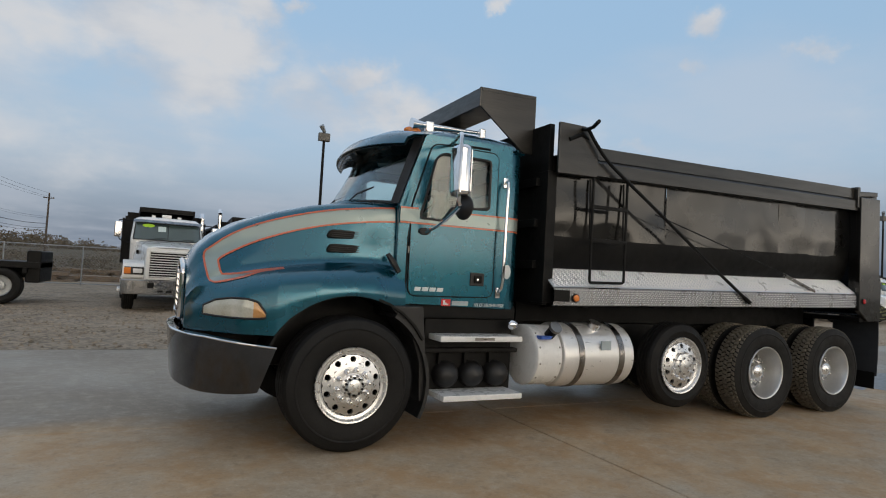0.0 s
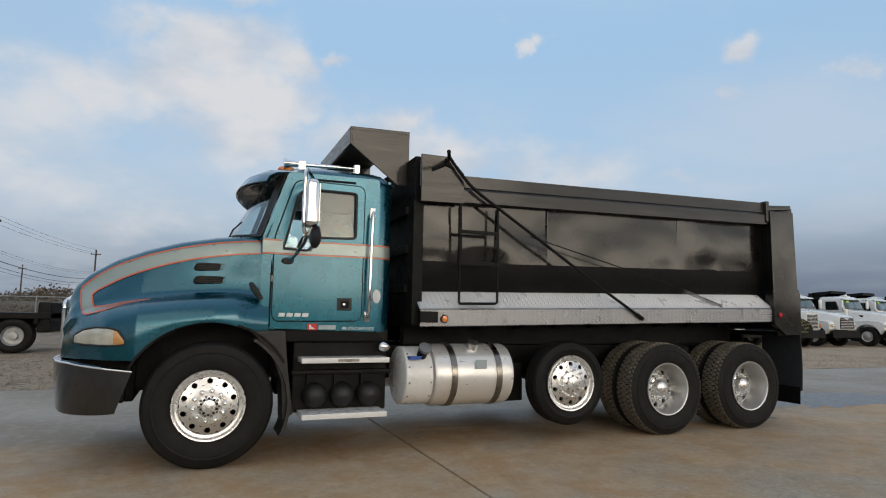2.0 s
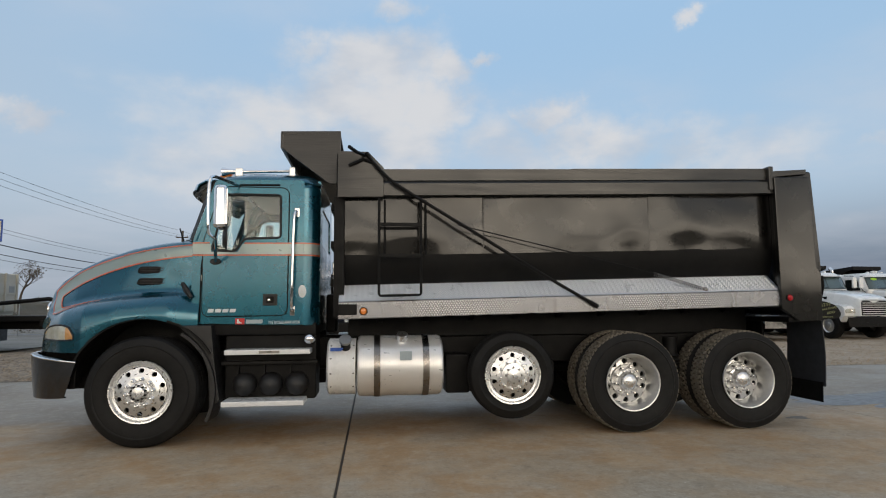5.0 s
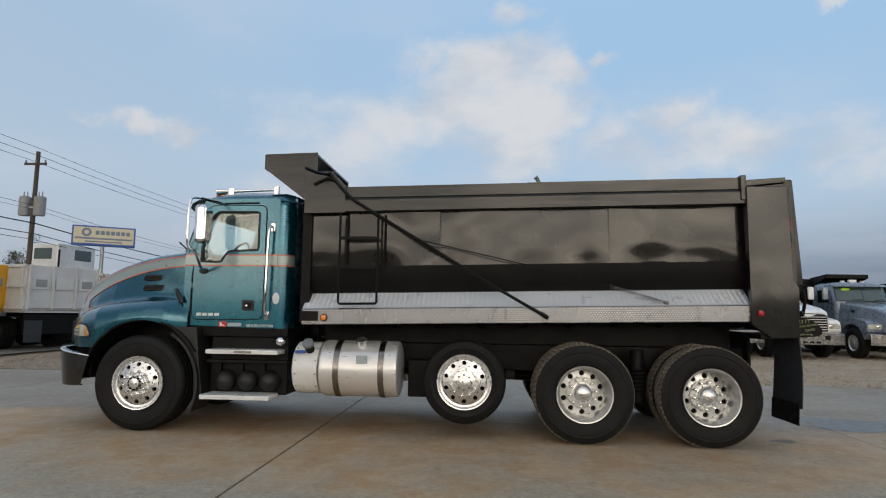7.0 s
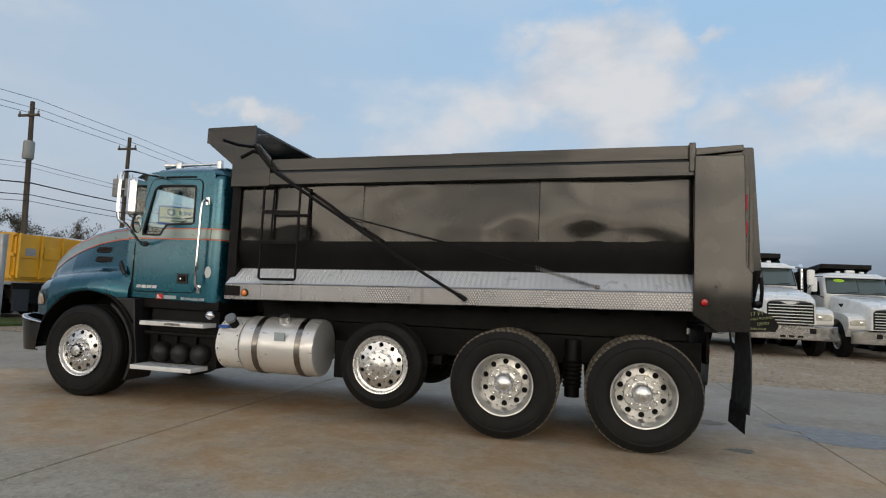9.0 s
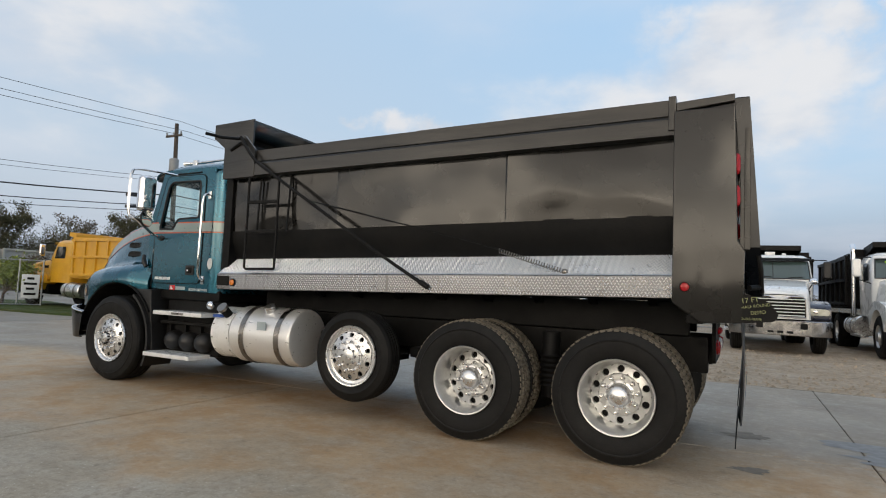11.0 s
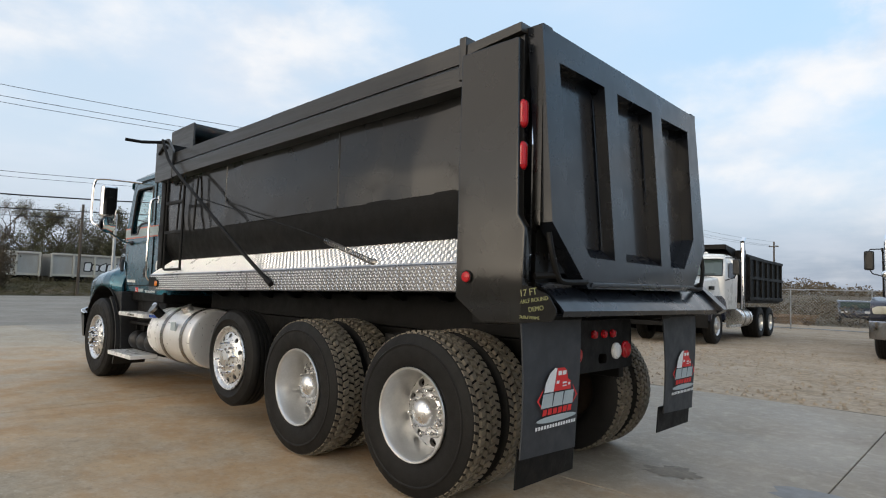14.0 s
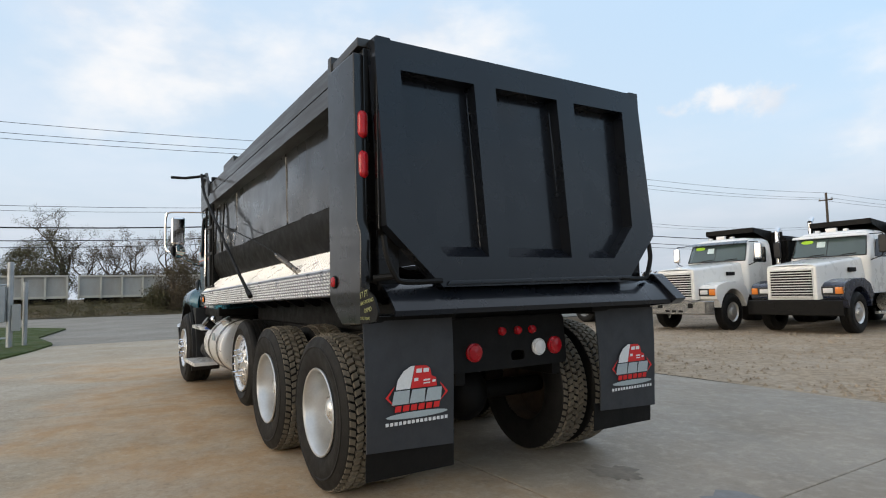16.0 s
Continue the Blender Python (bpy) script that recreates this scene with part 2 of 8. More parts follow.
M["gate"] = surface("gate_black_paint", (0.006, 0.0075, 0.011), 0.30, 0, 0.42, (0.010, 0.012, 0.0155), 1.4, 0.7, 0.05, 90, bump=0.03, bump_scale=7, spec=0.22, coat_rough=0.10)
M["rubber"] = surface("tyre_rubber", (0.0075, 0.0074, 0.0074), 0.62, 0, 0, (0.013, 0.012, 0.0108), 2.5, 0.7, 0.1, 70, bump=0.15, bump_scale=60, spec=0.24)
M["tread"] = surface("dusty_tread_rubber", (0.205, 0.178, 0.135), 0.9, 0, 0, (0.115, 0.098, 0.075), 5, 0.8, 0.12, 60, bump=0.2, bump_scale=60)
M["visor"] = surface("dark_visor_paint", (0.004, 0.012, 0.018), 0.3, 0.2, 0.6)
M["rust"] = surface("rusty_steel", (0.060, 0.038, 0.024), 0.8, 0.2, 0, (0.03, 0.022, 0.017), 6, 0.8, 0.1, 40)
M["flap"] = surface("mud_flap_rubber", (0.026, 0.029, 0.034), 0.6, 0, 0, (0.034, 0.036, 0.040), 3, 0.6, 0.06, 80, bump=0.08, bump_scale=30)
M["alu"] = surface("polished_aluminium", (0.82, 0.82, 0.82), 0.29, 0.95, 0, (0.80, 0.80, 0.79), 6, 0.4, 0.0, 90, rough_var=0.04)
M["alu_white"] = surface("cast_aluminium", (0.70, 0.70, 0.69), 0.34, 0.8, 0, (0.58, 0.575, 0.555), 9, 0.5, 0.05, 60, rough_var=0.06)
M["tank_white"] = surface("white_tank_paint", (0.82, 0.82, 0.80), 0.3, 0.0, 0.4, (0.66, 0.65, 0.63), 3, 0.5, 0.03, 60)
M["tank"] = surface("brushed_tank_aluminium", (0.86, 0.85, 0.83), 0.36, 0.55, 0, (0.80, 0.78, 0.75), 2.2, 0.6, 0.05, 120, rough_var=0.1, stretch=(1, 4, 4))
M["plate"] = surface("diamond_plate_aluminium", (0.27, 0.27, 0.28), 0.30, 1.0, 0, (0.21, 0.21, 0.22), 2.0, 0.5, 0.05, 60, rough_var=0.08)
# slope of the same plate: the sky's brightness is put into its paler colour
M["plate_top"] = surface("sky_bright_chequer_slope", (0.79, 0.82, 0.87), 0.36, 0.62, 0, (0.68, 0.72, 0.77), 1.6, 0.5, 0.0, 60, rough_var=0.08)
M["lug"] = surface("bright_plate_lug", (0.95, 0.95, 0.95), 0.34, 0.6, 0, (0.90, 0.90, 0.90), 2, 0.4, 0.0, 60)
M["chrome"] = surface("chrome", (0.85, 0.85, 0.86), 0.07, 1.0, 0, (0.78, 0.78, 0.79), 4, 0.5, 0.02, 90, rough_var=0.04)
M["bumper"] = surface("chrome_bumper", (0.115, 0.115, 0.125), 0.07, 1.0, 0, (0.085, 0.085, 0.087), 3, 0.7, 0.03, 60, rough_var=0.06)
M["bright_bumper"] = surface("worn_chrome_bumper", (0.42, 0.42, 0.43), 0.16, 1.0, 0, (0.32, 0.31, 0.30), 3, 0.6, 0.04, 60)
M["steel"] = surface("dull_steel", (0.32, 0.31, 0.29), 0.42, 1.0, 0, (0.22, 0.21, 0.20), 5, 0.6, 0.08, 70)
M["strap"] = surface("steel_strap", (0.30, 0.28, 0.26), 0.30, 1.0, 0)
M["red_lens"] = surface("red_lens", (0.44, 0.006, 0.012), 0.25, 0, 0.3, spec=0.3, coat_rough=0.08)
M["hazy_amber"] = surface("hazed_amber_lens", (0.62, 0.30, 0.09), 0.18, 0.1, 1.0, (0.60, 0.40, 0.20), 9, 0.6)
M["amber"] = surface("amber_lens", (0.80, 0.22, 0.02), 0.15, 0, 1.0)
M["white_lens"] = surface("clear_lens", (0.80, 0.80, 0.80), 0.12, 0, 1.0)
M["headlight"] = surface("hazed_headlight_lens", (0.50, 0.49, 0.40), 0.16, 0.2, 1.0, (0.72, 0.72, 0.66), 7, 0.8)
M["glass"] = glass("tinted_window_glass", (0.92, 0.985, 0.97), shine=0.06)
M["windshield"] = glass("windshield_glass", (0.91, 0.97, 0.97), shine=0.09)
M["bg_glass"] = surface("dark_reflecting_glass", (0.055, 0.085, 0.080), 0.06, 0, 1.0, spec=0.9)
M["side_glass"] = surface("dark_side_glass", (0.010, 0.013, 0.013), 0.05, 0, 0, (0.016, 0.018, 0.017), 1.2, 0.5, 0.0, 60, spec=0.5)
M["white_paint"] = surface("white_truck_paint", (0.80, 0.80, 0.78), 0.30, 0, 0.8, (0.69, 0.68, 0.655), 0.8, 0.4, 0.0, 60)
M["grey_blue"] = surface("grey_blue_paint", (0.17, 0.21, 0.26), 0.3, 0.3, 0.8)
M["navy"] = surface("navy_fender_paint", (0.016, 0.022, 0.045), 0.3, 0, 0.8)
M["cream"] = surface("cream_paint", (0.52, 0.50, 0.43), 0.5, 0, 0.2, (0.42, 0.38, 0.31), 2, 0.6, 0.06, 40)
M["bed_grey"] = surface("white_dump_steel", (0.62, 0.63, 0.64), 0.5, 0, 0.2, (0.50, 0.48, 0.45), 2, 0.6, 0.08, 30)
M["yellow"] = surface("yellow_truck_paint", (0.72, 0.38, 0.015), 0.4, 0, 0.4, (0.55, 0.28, 0.02), 2, 0.5, 0.05, 50)
M["lime"] = surface("lime_sticker", (0.45, 0.80, 0.05), 0.6)
M["paper"] = surface("pale_paper", (0.62, 0.75, 0.76), 0.7)
M["wood_pole"] = surface("weathered_pole_wood", (0.075, 0.058, 0.045), 0.85, 0, 0, (0.13, 0.105, 0.08), 3, 0.8, 0.12, 30, bump=0.3, bump_scale=25, stretch=(4, 4, 0.4))
M["wire"] = surface("black_cable", (0.02, 0.02, 0.022), 0.6)
M["galv"] = surface("galvanised_steel", (0.40, 0.42, 0.43), 0.45, 0.7, 0, (0.30, 0.31, 0.32), 4, 0.6, 0.06, 50)
M["galv_dark"] = surface("weathered_box_paint", (0.16, 0.15, 0.13), 0.6, 0, 0, (0.11, 0.10, 0.09), 3, 0.6, 0.08, 30)
M["transformer"] = surface("transformer_grey", (0.30, 0.31, 0.31), 0.5, 0, 0, (0.24, 0.24, 0.23), 3, 0.5, 0.05, 40)
M["interior"] = surface("grey_cab_interior", (0.38, 0.37, 0.33), 0.8, 0, 0, (0.15, 0.15, 0.14), 3, 0.5)
M["interior_dark"] = surface("dark_cab_interior", (0.03, 0.03, 0.03), 0.7)
M["lettering"] = surface("white_lettering", (0.72, 0.74, 0.74), 0.5)
M["red_decal"] = surface("red_decal", (0.62, 0.02, 0.02), 0.5)
M["grey_decal"] = surface("silver_decal", (0.38, 0.44, 0.46), 0.5)
M["yellow_ink"] = surface("yellow_paint_marker", (0.28, 0.29, 0.125), 0.6)
M["spotblue"] = surface("blue_label", (0.03, 0.10, 0.42), 0.5)


# ---- mesh helpers ----
def box(bm, x0, x1, y0, y1, z0, z1, bevel=0.0, seg=2):
    t = bmesh.new()
    vs = [t.verts.new((x, y, z)) for x in (x0, x1) for y in (y0, y1) for z in (z0, z1)]
    for f in ((0, 1, 3, 2), (4, 6, 7, 5), (0, 4, 5, 1), (2, 3, 7, 6), (0, 2, 6, 4), (1, 5, 7, 3)):
        t.faces.new([vs[i] for i in f])
    if bevel:
        bmesh.ops.bevel(t, geom=t.edges[:], offset=bevel, segments=seg, profile=0.5, affect="EDGES", clamp_overlap=True)
    return merge(bm, t)


def merge(bm, t, m=None):
    """Adds the mesh t, moved by m, to bm."""
    if m is not None:
        t.transform(m)
    made = {v: bm.verts.new(v.co) for v in t.verts}
    for f in t.faces:
        try:
            bm.faces.new([made[v] for v in f.verts])
        except ValueError:
            pass
    t.free()
    return bm


def put3(axis, u, v, a):
    return {"x": (a, u, v), "y": (u, a, v), "z": (u, v, a)}[axis]


def prism(bm, outline, axis, a, b, holes=(), bevel=0.0):
    """A flat outline (u, v), with holes, given thickness from a to b along an axis."""
    from_loops = [outline, *holes]
    t = bmesh.new()
    rings = []
    for loop in from_loops:
        rings.append([[t.verts.new(put3(axis, u, v, w)) for u, v in loop] for w in (a, b)])
    if holes:
        from mathutils.geometry import tessellate_polygon
        tris = tessellate_polygon([[Vector((u, v, 0)) for u, v in loop] for loop in from_loops])
        for k in (0, 1):
            flat_list = [v for r in rings for v in r[k]]
            for tri in tris:
                t.faces.new([flat_list[i] for i in tri])
    else:
        t.faces.new(rings[0][0])
        t.faces.new(rings[0][1])
    for lo, hi in rings:
        for i in range(len(lo)):
            j = (i + 1) % len(lo)
            t.faces.new((lo[i], lo[j], hi[j], hi[i]))
    bmesh.ops.recalc_face_normals(t, faces=t.faces[:])
    if bevel:
        edges = [e for e in t.edges if e.calc_face_angle(0) > 0.6]
        bmesh.ops.bevel(t, geom=edges, offset=bevel, segments=2, profile=0.5, affect="EDGES", clamp_overlap=True)
    return merge(bm, t)


def rounded(pts, r, n=4):
    """An outline with its corners rounded."""
    out = []
    for i, p in enumerate(pts):
        p, a, b = Vector(p), Vector(pts[i - 1]), Vector(pts[(i + 1) % len(pts)])
        d1, d2 = (a - p), (b - p)
        k = min(r, d1.length * 0.45, d2.length * 0.45)
        s, e = p + d1.normalized() * k, p + d2.normalized() * k
        for j in range(n + 1):
            q = j / n
            out.append(tuple((1 - q) ** 2 * s + 2 * q * (1 - q) * p + q * q * e))
    return out


def smooth_path(pts, n=6):
    """A Catmull-Rom curve through the points."""
    pts = [Vector(p) for p in pts]
    ext = [pts[0] * 2 - pts[1], *pts, pts[-1] * 2 - pts[-2]]
    out = []
    for i in range(1, len(ext) - 2):
        p0, p1, p2, p3 = ext[i - 1:i + 3]
        for j in range(n):
            s = j / n
            out.append(0.5 * ((2 * p1) + (p2 - p0) * s + (2 * p0 - 5 * p1 + 4 * p2 - p3) * s * s + (3 * p1 - p0 - 3 * p2 + p3) * s ** 3))
    return [*out, pts[-1]]


def tube(bm, pts, r, n=8, closed=False, caps=True):
    pts = [Vector(p) for p in pts]
    rings, side = [], None
    count = len(pts)
    for i, p in enumerate(pts):
        if closed:
            way = pts[(i + 1) % count] - pts[i - 1]
        else:
            way = pts[min(i + 1, count - 1)] - pts[max(i - 1, 0)]
        way.normalize()
        if side is None:
            side = way.orthogonal().normalized()
        side = (side - way * side.dot(way)).normalized()
        other = way.cross(side)
        rr = r[i] if isinstance(r, (list, tuple)) else r
        rings.append([bm.verts.new(p + (side * math.cos(k * 2 * math.pi / n) + other * math.sin(k * 2 * math.pi / n)) * rr) for k in range(n)])
    for i in range(count if closed else count - 1):
        a, b = rings[i], rings[(i + 1) % count]
        for k in range(n):
            bm.faces.new((a[k], a[(k + 1) % n], b[(k + 1) % n], b[k]))
    if caps and not closed:
        bm.faces.new(rings[0][::-1])
        bm.faces.new(rings[-1])
    return bm


def lathe(bm, prof, axis="y", centre=(0, 0, 0), n=32, caps=False):
    """Revolves (radius, height) about an axis through the centre."""
    c = Vector(centre)
    rings = []
    for r, h in prof:
        ring = []
        for k in range(n):
            a = 2 * math.pi * k / n
            ring.append(bm.verts.new(c + Vector(put3(axis, r * math.cos(a), r * math.sin(a), h))))
        rings.append(ring)
    for a, b in zip(rings, rings[1:]):
        for k in range(n):
            bm.faces.new((a[k], a[(k + 1) % n], b[(k + 1) % n], b[k]))
    if caps:
        bm.faces.new(rings[0][::-1])
        bm.faces.new(rings[-1])
    return bm


def grid(bm, rows, closed=False):
    vs = [[bm.verts.new(p) for p in row] for row in rows]
    for a, b in zip(vs, vs[1:]):
        for k in range(len(a) if closed else len(a) - 1):
            j = (k + 1) % len(a)
            bm.faces.new((a[k], a[j], b[j], b[k]))
    return bm


def solid(rows, thick):
    """A curved sheet thickened towards its hollow side."""
    pts = [Vector(p) for row in rows for p in row]
    centre = sum(pts, Vector()) / len(pts)
    best = None
    for sign in (1, -1):
        t = bmesh.new()
        grid(t, rows)
        bmesh.ops.recalc_face_normals(t, faces=t.faces[:])
        bmesh.ops.solidify(t, geom=t.faces[:], thickness=abs(thick) * sign)
        reach = sum((v.co - centre).length for v in t.verts)
        if best is None or reach < best[0]:
            if best:
                best[1].free()
            best = (reach, t)
        else:
            t.free()
    return best[1]


def ball(bm, centre, rx, ry, rz, seg=16, rings=10):
    t = bmesh.new()
    bmesh.ops.create_uvsphere(t, u_segments=seg, v_segments=rings, radius=1)
    return merge(bm, t, Matrix.Translation(centre) @ Matrix.Diagonal((rx, ry, rz, 1)))


def mirrored(bm):
    """The same mesh on the other side of the truck's middle plane."""
    t = bm.copy()
    t.transform(Matrix.Translation((0, -0.07, 0)) @ Matrix.Diagonal((1, -1, 1, 1)))
    bmesh.ops.reverse_faces(t, faces=t.faces[:])
    return t


def finish(bm, name, material, angle=38):
    bmesh.ops.recalc_face_normals(bm, faces=bm.faces[:])
    me = bpy.data.meshes.new(name)
    bm.to_mesh(me)
    bm.free()
    me.materials.append(material)
    me.polygons.foreach_set("use_smooth", [True] * len(me.polygons))
    me.set_sharp_from_angle(angle=radians(angle))
    return me


def part(name, bm, material, parent, label="", angle=38):
    ob = new(name, finish(bm, name, material, angle))
    ob.parent = parent
    if 6 < len(ob.data.polygons) < 2500:
        flat_faces = ob.modifiers.new("flat_faces", "WEIGHTED_NORMAL")
        flat_faces.keep_sharp = True
    return tagged(ob, label)


def thing(name, label, category, m=None, group="", kind=""):
    ob = new(name)
    ob.empty_display_size = 0.2
    if m is not None:
        ob.matrix_world = m
    return tagged(ob, label, category, group, kind)


def single(name, bm, material, label, category, m=None, group="", kind="", angle=38):
    ob = new(name, finish(bm, name, material, angle))
    if m is not None:
        ob.matrix_world = m
    return tagged(ob, label, category, group, kind)


def B():
    return bmesh.new()

# ---- ground ----
def ground_material(name, base, second, third, scale, bump, bump_scale, dots=None, grey=None, mud=None):
    """Earth, gravel or concrete in world coordinates: broad stains, mid patches, fine grain and relief."""
    m = bpy.data.materials.new(name)
    m.use_nodes = True
    n, l = m.node_tree.nodes, m.node_tree.links
    b = n["Principled BSDF"]
    geo = n.new("ShaderNodeNewGeometry")

    def tex(s, d=6.0, r=0.55):
        t = n.new("ShaderNodeTexNoise")
        t.inputs["Scale"].default_value, t.inputs["Detail"].default_value, t.inputs["Roughness"].default_value = s, d, r
        l.new(geo.outputs["Position"], t.inputs[0])
        return t.outputs["Fac"]

    def remap(v, lo, hi, a=0.0, z=1.0):
        r = n.new("ShaderNodeMapRange")
        r.interpolation_type = "SMOOTHSTEP"
        r.inputs[1].default_value, r.inputs[2].default_value, r.inputs[3].default_value, r.inputs[4].default_value = lo, hi, a, z
        l.new(v, r.inputs[0])
        return r.outputs[0]

    def mix(f, a, z):
        x = n.new("ShaderNodeMix")
        x.data_type = "RGBA"
        for i, v in ((0, f), (6, a), (7, z)):
            if isinstance(v, tuple):
                x.inputs[i].default_value = (*v, 1)
            else:
                l.new(v, x.inputs[i])
        return x.outputs[2]

    silt = None
    c = mix(remap(tex(scale), 0.40, 0.66), base, second)
    c = mix(remap(tex(scale * 2.9, 7, 0.62), 0.47, 0.68, 0, 0.85), c, third)
    c = mix(remap(tex(scale * 60, 4, 0.7), 0.42, 0.75, 0, 0.6), c, tuple(v * 0.5 for v in base))
    c = mix(remap(tex(scale * 12, 6, 0.7), 0.48, 0.78, 0, 0.6), c, tuple(v * 0.68 for v in second))
    c = mix(remap(tex(scale * 130, 2, 0.5), 0.62, 0.75, 0, 0.7), c, tuple(min(1, v * 1.5) for v in third))
    if grey:
        # the yard's brown silt thins out towards the gravel, with a ragged edge
        sp = n.new("ShaderNodeSeparateXYZ")
        l.new(geo.outputs["Position"], sp.inputs[0])
        ad = n.new("ShaderNodeMath")
        ad.operation = "ADD"
        l.new(sp.outputs[1], ad.inputs[0])
        l.new(remap(tex(0.22, 5, 0.6), 0.3, 0.7, -0.45, 0.45), ad.inputs[1])
        # rust-brown silt washed out from under the truck
        ad2 = n.new("ShaderNodeMath")
        ad2.operation = "ADD"
        l.new(sp.outputs[1], ad2.inputs[0])
        l.new(remap(tex(0.45, 6, 0.62), 0.3, 0.7, -1.1, 1.1), ad2.inputs[1])
        pt = n.new("ShaderNodeMath")
        pt.operation = "MULTIPLY"
        l.new(remap(ad2.outputs[0], -3.8, -2.2, 0.0, 0.95), pt.inputs[0])
        l.new(remap(tex(1.1, 7, 0.65), 0.34, 0.62, 0.40, 1.0), pt.inputs[1])
        px = n.new("ShaderNodeMath")
        px.operation = "MULTIPLY"
        l.new(pt.outputs[0], px.inputs[0])
        l.new(remap(sp.outputs[0], -6.5, -2.0, 0.1, 1.0), px.inputs[1])
        c = mix(px.outputs[0], c, mix(remap(tex(2.3, 5, 0.6), 0.4, 0.62), (0.49, 0.345, 0.205), (0.435, 0.275, 0.140)))
        silt = remap(ad.outputs[0], -0.25, 0.65, 0.0, 0.92)
        c = mix(silt, c, mix(remap(tex(0.5, 6, 0.6), 0.35, 0.68), grey, tuple(v * 0.75 for v in grey)))
        # grit, scuffs and drip spots over all of it
        c = mix(remap(tex(16, 6, 0.75), 0.50, 0.80, 0, 0.55), c, (0.15, 0.12, 0.087))
        c = mix(remap(tex(55, 3, 0.6), 0.60, 0.76, 0, 0.5), c, (0.40, 0.35, 0.28))
        c = mix(remap(tex(3.2, 8, 0.72), 0.58, 0.68, 0, 0.40), c, (0.17, 0.135, 0.098))
        c = mix(remap(tex(7.5, 9, 0.82), 0.46, 0.66, 0, 0.38), c, (0.56, 0.48, 0.375))
        c = mix(remap(tex(34, 5, 0.8), 0.54, 0.70, 0, 0.5), c, (0.19, 0.155, 0.115))
    if mud:
        # trodden brown soil takes over from the gravel towards the street
        sp = n.new("ShaderNodeSeparateXYZ")
        l.new(geo.outputs["Position"], sp.inputs[0])
        ad = n.new("ShaderNodeMath")
        ad.operation = "ADD"
        l.new(sp.outputs[0], ad.inputs[0])
        l.new(remap(tex(0.3, 5, 0.65), 0.3, 0.7, -2.5, 2.5), ad.inputs[1])
        c = mix(remap(ad.outputs[0], 1.0, -3.5, 0.0, 0.85), c, mix(remap(tex(1.4, 6, 0.65), 0.36, 0.64), mud, tuple(v * 0.62 for v in mud)))
    if dots:
        vo = n.new("ShaderNodeTexVoronoi")
        vo.inputs["Scale"].default_value = dots
        l.new(geo.outputs["Position"], vo.inputs[0])
        c = mix(remap(vo.outputs["Color"], 0.2, 0.9, 0, 0.5), c, tuple(min(1, v * 1.5) for v in base))
    l.new(c, b.inputs["Base Color"])
    b.inputs["Specular IOR Level"].default_value = 0.22 if grey else 0.12
    gloss = remap(tex(scale * 1.7), 0.35, 0.65, 0.62, 0.92)
    if silt:
        # bare trowelled concrete has more sheen than the silted part
        sheen, ml = n.new("ShaderNodeMapRange"), n.new("ShaderNodeMath")
        sheen.inputs[3].default_value, sheen.inputs[4].default_value = 0.98, 0.62
        l.new(silt, sheen.inputs[0])
        ml.operation = "MULTIPLY"
        l.new(gloss, ml.inputs[0])
        l.new(sheen.outputs[0], ml.inputs[1])
        gloss = ml.outputs[0]
    l.new(gloss, b.inputs["Roughness"])
    bp = n.new("ShaderNodeBump")
    bp.inputs["Strength"].default_value, bp.inputs["Distance"].default_value = bump, 0.02
    l.new(tex(bump_scale, 6, 0.7), bp.inputs["Height"])
    l.new(bp.outputs[0], b.inputs["Normal"])
    return m


M["concrete"] = ground_material("stained_concrete", (0.405, 0.352, 0.275), (0.365, 0.305, 0.222), (0.46, 0.415, 0.34), 0.35, 0.2, 45, grey=(0.300, 0.258, 0.205))
M["verge"] = ground_material("dry_verge_grass", (0.080, 0.063, 0.036), (0.055, 0.053, 0.025), (0.110, 0.086, 0.052), 0.4, 1.0, 6)
M["gravel"] = ground_material("pale_gravel", (0.365, 0.287, 0.205), (0.285, 0.220, 0.150), (0.42, 0.350, 0.272), 0.5, 0.9, 18, dots=14, mud=(0.235, 0.188, 0.138))
M["earth"] = ground_material("dry_grass_earth", (0.115, 0.084, 0.052), (0.080, 0.070, 0.036), (0.165, 0.128, 0.082), 0.25, 0.8, 9)
M["grass"] = ground_material("mown_grass", (0.055, 0.085, 0.022), (0.09, 0.10, 0.035), (0.04, 0.06, 0.02), 0.8, 1.0, 30)
M["road"] = ground_material("pale_road_concrete", (0.29, 0.268, 0.232), (0.25, 0.23, 0.20), (0.33, 0.305, 0.265), 0.2, 0.1, 40)
# dry smooth concrete: its sheen is put into the darker grey
M["smooth_grey"] = surface("grey_sheen_concrete", (0.15, 0.142, 0.136), 0.42, 0, 0, (0.20, 0.186, 0.172), 3, 0.7, 0.05, 40, rough_var=0.1)
M["oil"] = surface("dark_oil_stain", (0.19, 0.16, 0.125), 0.8, 0, 0, (0.28, 0.24, 0.19), 9, 0.8, 0.1, 30)
M["joint"] = surface("joint_filler", (0.085, 0.072, 0.06), 0.9)


def land_height(x, y):
    drop = max(0.0, min(1.0, (-x - 41) / 9))
    rise = max(0.0, min(1.0, (y - 45) / 80))
    return -0.06 + 0.95 * drop * drop * (3 - 2 * drop) + 2.6 * rise + 0.03 * noise.noise(Vector((x * 0.15, y * 0.15, 0)))


steps = [-2500, -1200, -600, -300, -180, *range(-120, 121, 6), 180, 300, 600, 1200, 2500]
bm = B()
grid(bm, [[(x, y, land_height(x, y)) for y in steps] for x in steps])
single("ground", bm, M["earth"], "dry brown earth and grass reaching the horizon", "ground", kind="structure")


